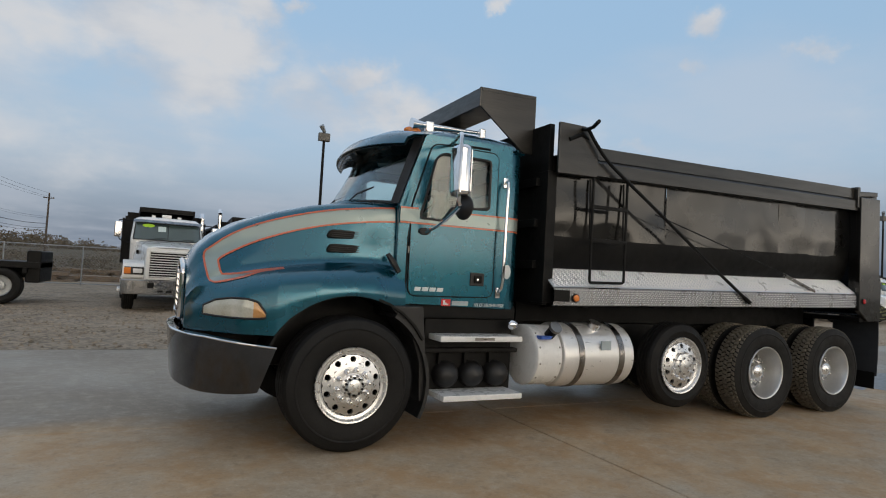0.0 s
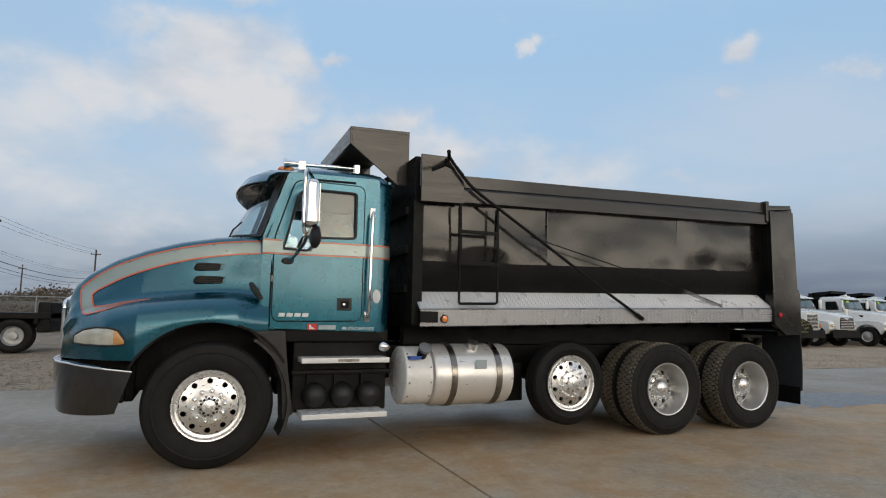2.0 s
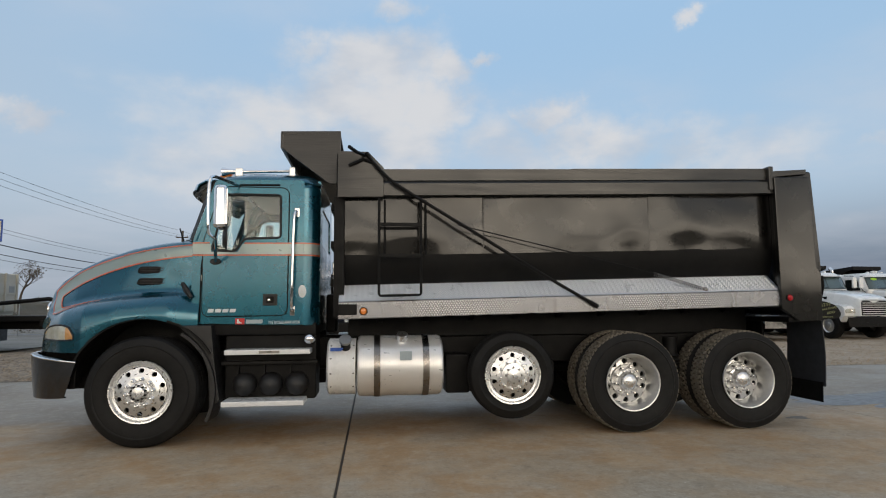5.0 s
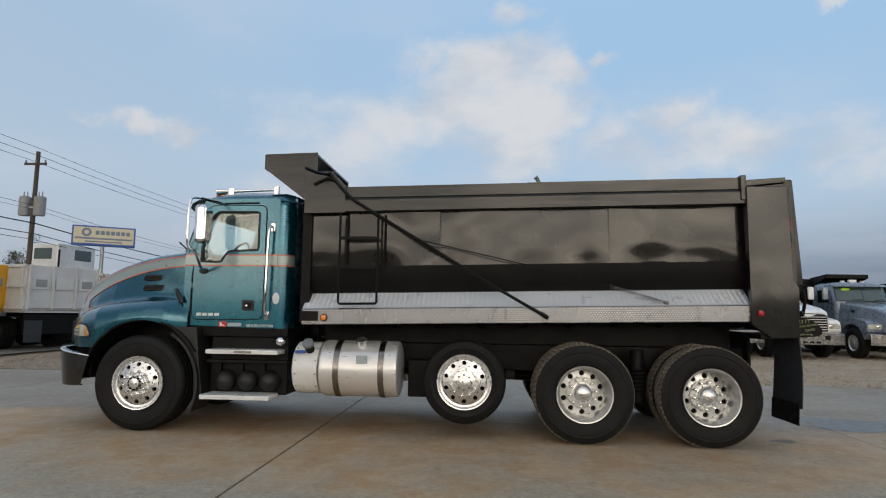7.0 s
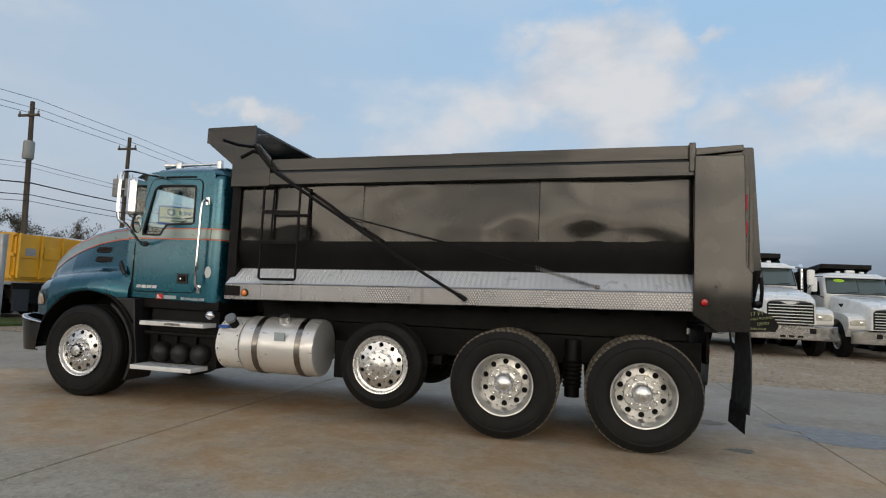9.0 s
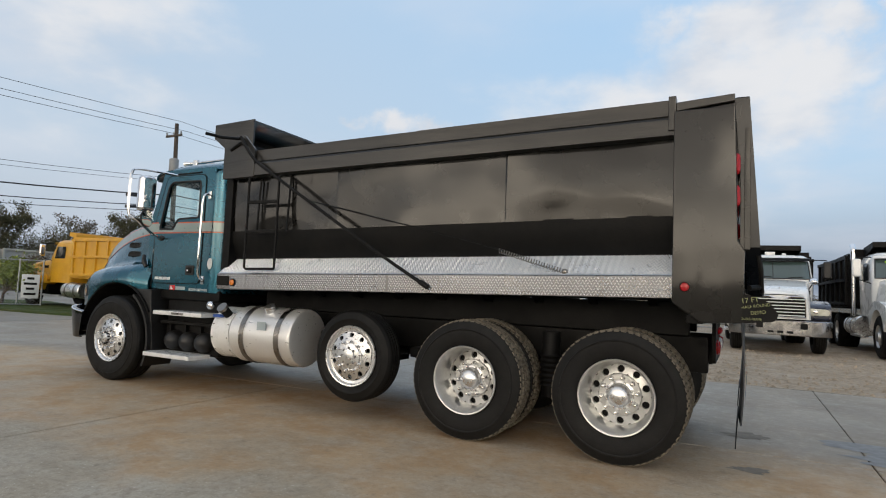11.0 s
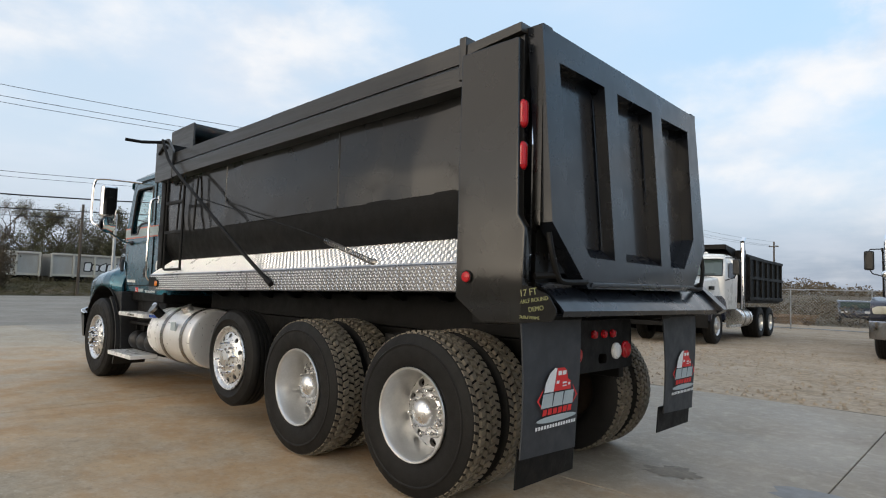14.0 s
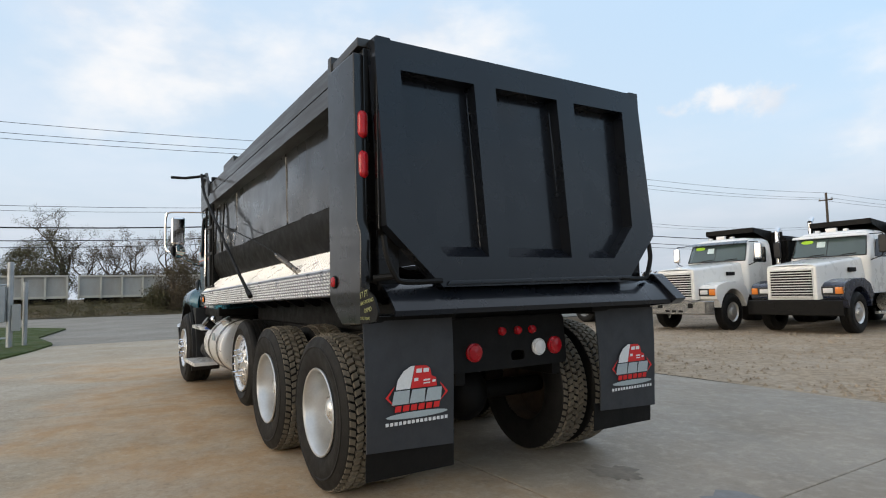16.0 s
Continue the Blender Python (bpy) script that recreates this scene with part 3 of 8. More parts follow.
def uneven_patch(outline, z, cell, bumpy, seed):
    """A sheet with small humps inside a rectangle (x0, x1, y0, y1)."""
    x0, x1, y0, y1 = outline
    nx, ny = max(2, int((x1 - x0) / cell)), max(2, int((y1 - y0) / cell))
    rows = []
    for i in range(nx + 1):
        row = []
        for j in range(ny + 1):
            x, y = x0 + (x1 - x0) * i / nx, y0 + (y1 - y0) * j / ny
            edge = min(i, nx - i, j, ny - j)
            if edge == 0:
                x += 0.25 * noise.noise(Vector((x * 0.9, y * 0.9, seed)))
                y += 0.12 * noise.noise(Vector((x * 0.9, y * 0.9, seed + 9)))
            h = bumpy * (0.7 * noise.noise(Vector((x * 0.8, y * 0.8, seed))) + 0.3 * noise.noise(Vector((x * 3.1, y * 3.1, seed))))
            row.append((x, y, z + (h if edge else 0)))
        rows.append(row)
    bm = B()
    grid(bm, rows)
    return bm


single("gravel_yard", uneven_patch((-9.5, 60, 4.92, 34), 0.0, 0.5, 0.035, 3), M["gravel"], "pale brown gravel yard beside the concrete", "gravel", kind="structure")
single("road", uneven_patch((-41.5, -10.35, -60, 60), -0.02, 4, 0.0, 5), M["road"], "pale concrete street beyond the yard", "road", kind="structure")
# grass verge by the gate, with a rounded tip
bm = B()
prism(bm, rounded([(-6.7, -4.1), (-8.7, -3.6), (-11.0, -3.2), (-15.0, -3.8), (-21.9, -3.0), (-26.5, -5.9), (-26.5, -12), (-4.0, -12), (-4.5, -5.2)], 0.5), "z", 0.0, 0.045)
single("grass_verge", bm, M["grass"], "short green grass verge along the drive", "grass", kind="structure")
bm = B()
prism(bm, rounded([(-26.5, 7.0), (-19.5, 5.4), (-14.5, 5.5), (-9.3, 6.2), (-9.2, 8.0), (-14, 8.4), (-23, 11.0)], 0.8), "z", -0.03, 0.04)
single("grass_strip", bm, M["grass"], "grass strip between street and gravel yard", "grass", kind="structure")

# concrete slabs, each a piece of the pavement
bm = B()
prism(bm, [(-10.4, -18.4), (26.7, -18.4), (26.7, 4.9), (-10.4, 4.9)], "z", -0.05, -0.018)
pavement = single("pavement", bm, M["joint"], "stained concrete yard cast in large slabs", "pavement", kind="structure")
XJ = [1.97 + 6.19 * k for k in range(-2, 5)]
YJ = [4.9, -0.045, -6.15, -12.25, -18.35]
for i, (xa, xb) in enumerate(zip(XJ, XJ[1:])):
    for j, (yb, ya) in enumerate(zip(YJ, YJ[1:])):
        bm = B()
        g = 0.006
        ga, gb = (0.011 if abs(q - 1.97) < 0.01 else 0.005 for q in (xa, xb))   # the worn middle joint is wider
        box(bm, xa + ga, xb - gb, ya + g, yb - g, -0.05, 0.0, 0.006, 1)
        part("slab", bm, M["concrete"], pavement)


def stain(name, x, y, rx, ry, material, seed, label):
    bm = B()
    ring = []
    for k in range(72):
        a = 2 * math.pi * k / 72
        w = 1 + sum(q * noise.noise(Vector((math.cos(a) * s, math.sin(a) * s, seed + s))) for q, s in ((0.5, 1.3), (0.35, 4.0), (0.22, 11.0)))
        ring.append(bm.verts.new((x + rx * w * math.cos(a), y + ry * w * math.sin(a), 0.0025)))
    bm.faces.new(ring)
    return single(name, bm, material, label, "stain", kind="structure")


stain("oil_stain", 7.235, 0.70, 0.20, 0.14, M["oil"], 1.0, "dark oil stain soaked into the concrete")
stain("oil_stain", 7.245, -0.66, 0.16, 0.09, M["oil"], 2.0, "dark oil stain soaked into the concrete")
stain("puddle", 9.85, 0.32, 2.05, 0.75, M["smooth_grey"], 3.0, "smooth grey concrete patch with its sheen put into the colour")


# ---- the dump truck: x runs from the front axle to the rear, the near side is at negative y ----
truck = thing("dump_truck", "teal conventional dump truck with glossy black tipper body parked on concrete", "truck")
truck.scale = (1.0035, 1, 1)


def lerp(x, xs, ys):
    return float(np.interp(x, xs, ys))


# -- wheels --
def tyre_mesh(R, W, bead, drive):
    """A tyre about the y axis, outer side at y = 0, inner side at y = W."""
    bm = B()
    s = 0.055
    prof = [(bead, 0.035), (bead + 0.02, 0.012), (bead + 0.06, 0.002), ((R + bead) / 2, -0.010), (R - s - 0.02, -0.002), (R - s * 0.45, 0.016)]
    prof += [(R - s * 0.42, 0.018), (R - 0.012, 0.034)]
    if not drive:
        ribs = 4
        y0, y1 = 0.04, W - 0.04
        step = (y1 - y0) / ribs
        for k in range(ribs):
            a, b = y0 + k * step, y0 + (k + 1) * step
            prof += [(R, a + 0.008), (R, b - 0.008), (R - 0.014, b - 0.005), (R - 0.014, b + 0.003)] if k < ribs - 1 else [(R, a + 0.008), (R, b)]
    else:
        prof += [(R - 0.022, 0.036), (R - 0.022, W - 0.036)]
    half = [(bead, 0.035), (bead + 0.02, 0.012), (bead + 0.06, 0.002), ((R + bead) / 2, -0.010), (R - s - 0.02, -0.002), (R - s * 0.45, 0.016), (R - s * 0.42, 0.018), (R - 0.012, 0.034)]
    prof += [(r, W - h) for r, h in reversed(half)]
    lathe(bm, prof, "y", n=64)
    # raised rings on the sidewall
    lathe(bm, [(R - 0.10, -0.0045), (R - 0.095, -0.010), (R - 0.085, -0.010), (R - 0.08, -0.004)], "y", n=64)
    return bm


def tread_mesh(R, W, rows=5, count=60):
    """Chunky interlocking drive lugs round the tyre."""
    bm = B()
    span = W - 0.036
    for r in range(rows):
        yc = 0.018 + span * (r + 0.5) / rows
        wy = span / rows * 0.80
        for k in range(count):
            a = 2 * math.pi * (k + 0.5 * (r % 2)) / count
            da = 2 * math.pi / count * 0.74
            edge = r in (0, rows - 1)
            R1 = R - (0.012 if edge else 0.0)
            skew = 0.18 * da * (1 if r % 2 else -1)
            quad = [(-0.5, -0.5 * wy, -skew), (0.0, -0.62 * wy if not edge else -0.5 * wy, 0), (0.5, -0.5 * wy, -skew), (0.5, 0.5 * wy, skew), (0.0, 0.38 * wy if not edge else 0.5 * wy, 0), (-0.5, 0.5 * wy, skew)]
            lo = [bm.verts.new(((R - 0.03) * math.cos(a + u * da + w), yc + v, (R - 0.03) * math.sin(a + u * da + w))) for u, v, w in quad]
            hi = [bm.verts.new((R1 * math.cos(a + u * da * 0.9 + w), yc + v * 0.92, R1 * math.sin(a + u * da * 0.9 + w))) for u, v, w in quad]
            bm.faces.new(hi)
            for i in range(6):
                j = (i + 1) % 6
                bm.faces.new((lo[i], lo[j], hi[j], hi[i]))
    return bm


def holed_disc(bm, r0, r1, y0, y1, holes, rh, rc, depth=0.03, flat_n=20):
    """A cone-shaped disc from radius r0 at y0 to r1 at y1 with round hand holes, centred on radius rc."""
    def at(theta, r, extra=0.0):
        y = y0 + (y1 - y0) * (r - r0) / (r1 - r0) + extra
        return (r * math.cos(theta), y, r * math.sin(theta))
    lo, hi = rc - rh * 1.35, rc + rh * 1.35
    for h in range(holes):
        mid = 2 * math.pi * (h + 0.5) / holes
        half = math.pi / holes
        inner, outer, deep = [], [], []
        for k in range(flat_n):
            p = 2 * math.pi * k / flat_n
            c, s = math.cos(p), math.sin(p)
            th, r = mid + rh * c / rc, rc + rh * s
            inner.append(bm.verts.new(at(th, r)))
            deep.append(bm.verts.new(at(th, r, depth)))
            m = max(abs(c), abs(s))
            outer.append(bm.verts.new(at(mid + half * c / m, rc + (hi - rc) * s / m)))
        for k in range(flat_n):
            j = (k + 1) % flat_n
            bm.faces.new((outer[k], outer[j], inner[j], inner[k]))
            bm.faces.new((inner[k], inner[j], deep[j], deep[k]))
    n = holes * 6
    for a, b in ((r0, lo), (hi, r1)):
        if b - a > 0.004:
            ra = [bm.verts.new(at(2 * math.pi * k / n, a)) for k in range(n)]
            rb = [bm.verts.new(at(2 * math.pi * k / n, b)) for k in range(n)]
            for k in range(n):
                j = (k + 1) % n
                bm.faces.new((ra[k], ra[j], rb[j], rb[k]))
    return bm


def nut_mesh(rn, L):
    bm = B()
    lathe(bm, [(rn * 1.25, 0), (rn * 1.25, -0.006), (rn, -0.010), (rn * 0.92, -L * 0.75), (rn * 0.6, -L), (0.001, -L * 1.03)], "y", n=8)
    return bm


def wheel(x, y, z, R, W, style, far=False):
    """One wheel whose outer face lies at y; far: on the far side, facing away."""
    turn = 180 if far else 0
    w = new("wheel")
    w.parent = truck
    w.matrix_basis = pose(x, y, z, 0, 0, turn)
    drive = style == "drive"
    rr = 0.298
    t = part("tyre", tyre_mesh(R, W, rr - 0.012, drive), M["rubber"], w, angle=50)
    if drive:
        part("tread", tread_mesh(R, W), M["tread"], t, "dusty worn tread lugs")
    rim = B()
    if drive:
        lathe(rim, [(rr - 0.012, 0.03), (rr + 0.004, 0.004), (rr, -0.004), (rr - 0.010, -0.002), (rr - 0.022, 0.016), (rr - 0.028, 0.06), (rr - 0.040, 0.085), (rr - 0.043, 0.15), (rr - 0.052, 0.215), (rr - 0.054, 0.226)], "y", n=64)
        holed_disc(rim, 0.166, rr - 0.052, 0.208, 0.226, 10, 0.029, 0.207)
        lathe(rim, [(0.168, 0.208), (0.172, 0.196), (0.166, 0.186), (0.090, 0.184)], "y", n=48)
        rim_ob = part("rim", rim, M["alu_white"], w, "pale cast aluminium dish rim")
        hub = B()
        lathe(hub, [(0.118, 0.188), (0.116, 0.172), (0.104, 0.168), (0.098, 0.166), (0.094, 0.120), (0.088, 0.098), (0.072, 0.084), (0.050, 0.074), (0.022, 0.068), (0.001, 0.067)], "y", n=40)
        cap = part("hub_cap", hub, M["alu"], w, "polished hub cap")
        for k in range(8):
            a = 2 * math.pi * (k + 0.5) / 8
            bolt = part("bolt", nut_mesh(0.010, 0.020), M["chrome"], cap)
            bolt.location = (0.106 * math.cos(a), 0.168, 0.106 * math.sin(a))
        base, ring, rn, L = 0.184, 0.142, 0.016, 0.066
    else:
        lathe(rim, [(rr - 0.012, 0.03), (rr + 0.004, 0.004), (rr, -0.006), (rr - 0.012, -0.004), (rr - 0.022, 0.010), (rr - 0.026, 0.030), (rr - 0.045, 0.034), (rr - 0.055, 0.020)], "y", n=64)
        holed_disc(rim, 0.155, rr - 0.055, -0.005, 0.020, 10, 0.024, 0.207)
        lathe(rim, [(0.157, -0.005), (0.150, -0.010), (0.09, -0.010)], "y", n=48)
        rim_ob = part("rim", rim, M["alu"], w, "polished aluminium disc rim")
        hub = B()
        if style == "steer":
            lathe(hub, [(0.098, -0.008), (0.094, -0.035), (0.080, -0.042), (0.066, -0.042), (0.062, -0.062), (0.055, -0.070), (0.030, -0.074), (0.001, -0.075)], "y", n=40)
        else:
            lathe(hub, [(0.128, -0.008), (0.124, -0.022), (0.085, -0.030), (0.075, -0.032), (0.070, -0.046), (0.030, -0.052), (0.001, -0.053)], "y", n=40)
        cap = part("hub_cap", hub, M["alu"], w, "polished hub cap")
        if style == "steer":
            for k in range(10):
                slot = part("hub_slot", box(B(), 0.056, 0.076, -0.066, -0.043, -0.0085, 0.0085), M["dull"], cap)
                slot.rotation_euler = (0, 2 * math.pi * (k + 0.5) / 10, 0)
        for k in range(10 if style == "steer" else 8):
            a = 2 * math.pi * k / (10 if style == "steer" else 8)
            bolt = part("bolt", nut_mesh(0.009, 0.016), M["steel"], cap)
            bolt.location = (0.082 * math.cos(a), -0.040 if style == "steer" else -0.030, 0.082 * math.sin(a))
        base, ring, rn, L = -0.010, 0.128 if style == "steer" else 0.142, 0.017 if style == "steer" else 0.012, 0.055 if style == "steer" else 0.05
    nut = finish(nut_mesh(rn, L), "lug_nut", M["chrome"])
    for k in range(10):
        a = 2 * math.pi * (k + 0.25) / 10
        o = new("lug_nut", nut)
        o.parent = rim_ob
        o.location = (ring * math.cos(a), base, ring * math.sin(a))
    drum = B()
    lathe(drum, [(0.001, 0.262), (rr - 0.06, 0.262), (rr - 0.058, W - 0.02), (rr - 0.012, W - 0.01)], "y", n=32)
    part("brake_drum", drum, M["dull"], w, "dark brake drum")
    return w


for side in (-1, 1):
    far = side > 0
    wheel(0.0, side * 1.165 - 0.01, 0.535, 0.535, 0.36, "steer", far)
    wheel(3.685, side * 1.13, 0.62, 0.455, 0.25, "lift", far)
    for xd in (4.968, 6.276):
        wheel(xd, side * 1.21, 0.525, 0.535, 0.295, "drive", far)
        inner = new("wheel")
        inner.parent = truck
        inner.matrix_basis = pose(xd, side * 0.865, 0.525, 0, 0, 180 if far else 0)
        t = part("tyre", tyre_mesh(0.535, 0.295, 0.286, True), M["rubber"], inner, angle=50)
        part("tread", tread_mesh(0.535, 0.295), M["tread"], t, "dusty worn tread lugs")
        rim = B()
        lathe(rim, [(0.286, 0.03), (0.270, 0.05), (0.255, 0.10), (0.255, 0.2), (0.286, 0.25)], "y", n=48)
        lathe(rim, [(0.05, 0.09), (0.256, 0.10)], "y", n=48)
        part("rim", rim, M["rust"], inner, "rusty inner rim")

# -- axles and frame --
for xd in (4.968, 6.276):
    bm = B()
    tube(bm, [(xd, -1.0, 0.53), (xd, 1.0, 0.53)], 0.075, 12)
    ball(bm, (xd, 0, 0.53), 0.20, 0.20, 0.22)
    part("drive_axle", bm, M["dull"], truck, "dull black drive axle")
for side in (-1, 1):
    bm = B()
    lathe(bm, [(0.075, 0.40), (0.075, 0.50)] + [(0.085 if k % 2 else 0.10, 0.50 + 0.022 * k) for k in range(13)] + [(0.08, 0.79), (0.08, 0.98)], "z", (5.62, side * 0.76, 0), 20, True)
    part("air_bag", bm, M["dull"], truck, "ribbed black rubber air spring")
for xd, zz, half_w in ((3.685, 0.62, 0.95), (0, 0.50, 0.85)):
    part("axle", tube(B(), [(xd, -half_w, zz), (xd, half_w, zz)], 0.06, 10), M["dull"], truck)
part("drive_shaft", tube(B(), [(0.6, 0, 0.7), (4.968, 0, 0.58)], 0.06, 10), M["dull"], truck)
for xs in (4.2, 5.62):
    part("torque_beam", box(B(), xs - 0.05, xs + 0.05, -0.75, 0.75, 0.62, 0.72, 0.01), M["dull"], truck)
for side in (-1, 1):
    bm = B()
    prism(bm, [(-0.9, 0.70), (6.9, 0.70), (6.9, 1.0), (1.6, 1.0), (-0.9, 0.92)], "y", side * 0.47, side * 0.39, bevel=0.008)
    part("frame_rail", bm, M["dull"], truck, "dull black frame rail")
    bm = B()
    prism(bm, [(1.95, 1.01), (6.75, 1.01), (6.75, 1.30), (1.95, 1.22)], "y", side * 0.50, side * 0.38, bevel=0.006)
    part("body_sill", bm, M["dull"], truck)
for k in range(9):
    bm = B()
    x = 2.3 + k * 0.52
    prism(bm, [(-1.0, 1.40 + 0.02 * (x - 1.9)), (1.0, 1.40 + 0.02 * (x - 1.9)), (0.55, 1.16 + 0.02 * (x - 1.9)), (-0.55, 1.16 + 0.02 * (x - 1.9))], "x", x - 0.035, x + 0.035)
    part("cross_member", bm, M["dull"], truck)
for s in (-0.64, 0.64):
    part("air_bag_bracket", box(B(), 3.02, 3.28, s - 0.14, s + 0.14, 0.40, 0.82, 0.02), M["dull"], truck)

# -- hood --
HX = [-1.22, -1.17, -1.06, -0.85, -0.60, -0.30, 0.00, 0.20, 0.46]
H_TOP = [1.45, 1.58, 1.69, 1.82, 1.92, 2.005, 2.055, 2.075, 2.085]
H_SH = [0.46, 0.52, 0.57, 0.64, 0.71, 0.79, 0.86, 0.90, 0.93]
H_CR = [1.16, 1.24, 1.30, 1.375, 1.43, 1.47, 1.495, 1.50, 1.47]
H_CW = [0.53, 0.60, 0.655, 0.73, 0.79, 0.835, 0.875, 0.895, 0.94]
H_FW = [0.56, 0.66, 0.80, 1.00, 1.11, 1.145, 1.145, 1.125, 1.04]


def hood_bottom(x):
    if x < -0.60:
        return 0.915
    arch = 0.53 + math.sqrt(max(0.01, 0.71 ** 2 - (x + 0.02) ** 2))
    return max(arch, 0.915 if x < 0 else 1.17)


def hood_section(x):
    zt, ws, zc, wc, wf, zb = (lerp(x, HX, H_TOP), lerp(x, HX, H_SH), lerp(x, HX, H_CR), lerp(x, HX, H_CW), lerp(x, HX, H_FW), hood_bottom(x))
    pts = [(0, zt), (0.35 * ws, zt - 0.006), (0.65 * ws, zt - 0.022), (ws - 0.11, zt - 0.028), (ws - 0.040, zt - 0.055), (ws - 0.010, zt - 0.10), (ws, zt - 0.17)]
    zlow = zc + 0.07
    for k in (0.33, 0.66):
        pts.append((ws + (wc - ws) * k, (zt - 0.17) + (zlow - zt + 0.17) * k))
    pts += [(wc, zlow), (wc + 0.012, zc + 0.022), (wc + 0.05, zc), (0.5 * (wc + wf), zc - 0.022), (wf - 0.06, zc - 0.07), (wf - 0.02, zc - 0.125)]
    low_start = max(min(zc - 0.20, zc - 0.125 - 0.02), zb + 0.01)
    pts += [(wf, low_start), (wf + 0.004, 0.5 * (low_start + zb)), (wf, zb)]
    return pts


def hood_y(x, z):
    pts = hood_section(x)
    return -lerp(-z, [-p[1] for p in pts], [p[0] for p in pts])


hood_xs = sorted(set([round(-1.22 + 1.69 * k / 56, 4) for k in range(57)] + [-0.60, -0.599]))
rows = []
for x in hood_xs:
    half = hood_section(x)
    rows.append([(x, -y, z) for y, z in reversed(half)] + [(x, y, z) for y, z in half[1:]])
t = solid(rows, -0.02)
hood = part("hood", merge(B(), t), M["teal"], truck, "metallic teal sloping hood with flared fenders", angle=50)
# nose with its grille
bm = B()
front = hood_section(-1.22)
prism(bm, [(y, z) for y, z in front] + [(-y, z) for y, z in reversed(front[1:])], "x", -1.225, -1.19, bevel=0.01)
part("nose_panel", bm, M["teal"], hood)
bm = B()
grille_line = rounded([(-0.40, 0.98), (0.40, 0.98), (0.42, 1.40), (0.0, 1.46), (-0.42, 1.40)], 0.06)
tube(bm, [(-1.245, y, z) for y, z in grille_line], 0.022, 8, closed=True)
grille = part("grille", bm, M["chrome"], hood, "chrome grille surround")
bm = B()
prism(bm, grille_line, "x", -1.238, -1.226)
part("mesh_backing", bm, M["dull"], grille)
for k in range(6):
    bm = B()
    box(bm, -1.262, -1.236, -0.39, 0.39, 1.03 + k * 0.06, 1.055 + k * 0.06, 0.006)
    part("slat", bm, M["chrome"], grille)


def hood_strip(upper, lower, lift=0.004, n=48):
    """A thin decal on the side of the hood between two lines given as lists of (x, z)."""
    out = []
    for k in range(n + 1):
        s = k / n
        def on(line):
            q = s * (len(line) - 1)
            i = min(int(q), len(line) - 2)
            f = q - i
            return line[i][0] * (1 - f) + line[i + 1][0] * f, line[i][1] * (1 - f) + line[i + 1][1] * f
        (xa, za), (xb, zb) = on(upper), on(lower)
        row = []
        for j in range(5):
            f = j / 4
            x, z = xa * (1 - f) + xb * f, za * (1 - f) + zb * f
            row.append((x, hood_y(x, z) - lift, z))
        out.append(row)
    return out


def line_on_hood(path, width=0.014, n=60, lift=0.007):
    pts = [Vector((p[0], p[1])) for p in path]
    curve = [Vector((p.x, p.y)) for p in smooth_path([(p.x, p.y, 0) for p in pts], max(3, n // len(pts)))]
    up, down = [], []
    for i, p in enumerate(curve):
        way = (curve[min(i + 1, len(curve) - 1)] - curve[max(i - 1, 0)]).normalized()
        nrm = Vector((-way.y, way.x)) * width / 2
        up.append(tuple(p + nrm))
        down.append(tuple(p - nrm))
    return hood_strip(up, down, lift, len(curve) - 1)


OUT_TOP = [(0.38, 2.005), (0.15, 1.985), (-0.15, 1.945), (-0.45, 1.875), (-0.72, 1.785), (-0.92, 1.685), (-1.06, 1.575)]
OUT_LOW = [(-1.06, 1.575), (-1.105, 1.53), (-1.105, 1.46), (-1.075, 1.33), (-1.05, 1.30), (-1.00, 1.30), (-0.85, 1.345), (-0.70, 1.40), (-0.53, 1.435)]
IN_TOP = [(0.38, 1.885), (0.15, 1.865), (-0.15, 1.82), (-0.45, 1.745), (-0.72, 1.645), (-0.90, 1.55), (-0.995, 1.485)]
IN_LOW = [(-0.995, 1.485), (-1.005, 1.45), (-0.985, 1.375), (-0.96, 1.36), (-0.85, 1.375), (-0.70, 1.408), (-0.53, 1.435)]
for flip in (False, True):
    for name, rows_, mat, label in (
        ("stripe_band", hood_strip(OUT_TOP, IN_TOP), "pale", "pale silver-green stripe band"),
        ("stripe_band", hood_strip(OUT_LOW, IN_LOW), "pale", "pale silver-green stripe band"),
        ("pinstripe", line_on_hood(OUT_TOP + OUT_LOW[1:]), "orange_line", "orange pinstripe"),
        ("pinstripe", line_on_hood(IN_TOP + IN_LOW[1:]), "orange_line", "orange pinstripe"),
    ):
        bm = B()
        grid(bm, rows_)
        part(name, mirrored(bm) if flip else bm, M[mat], hood, label)

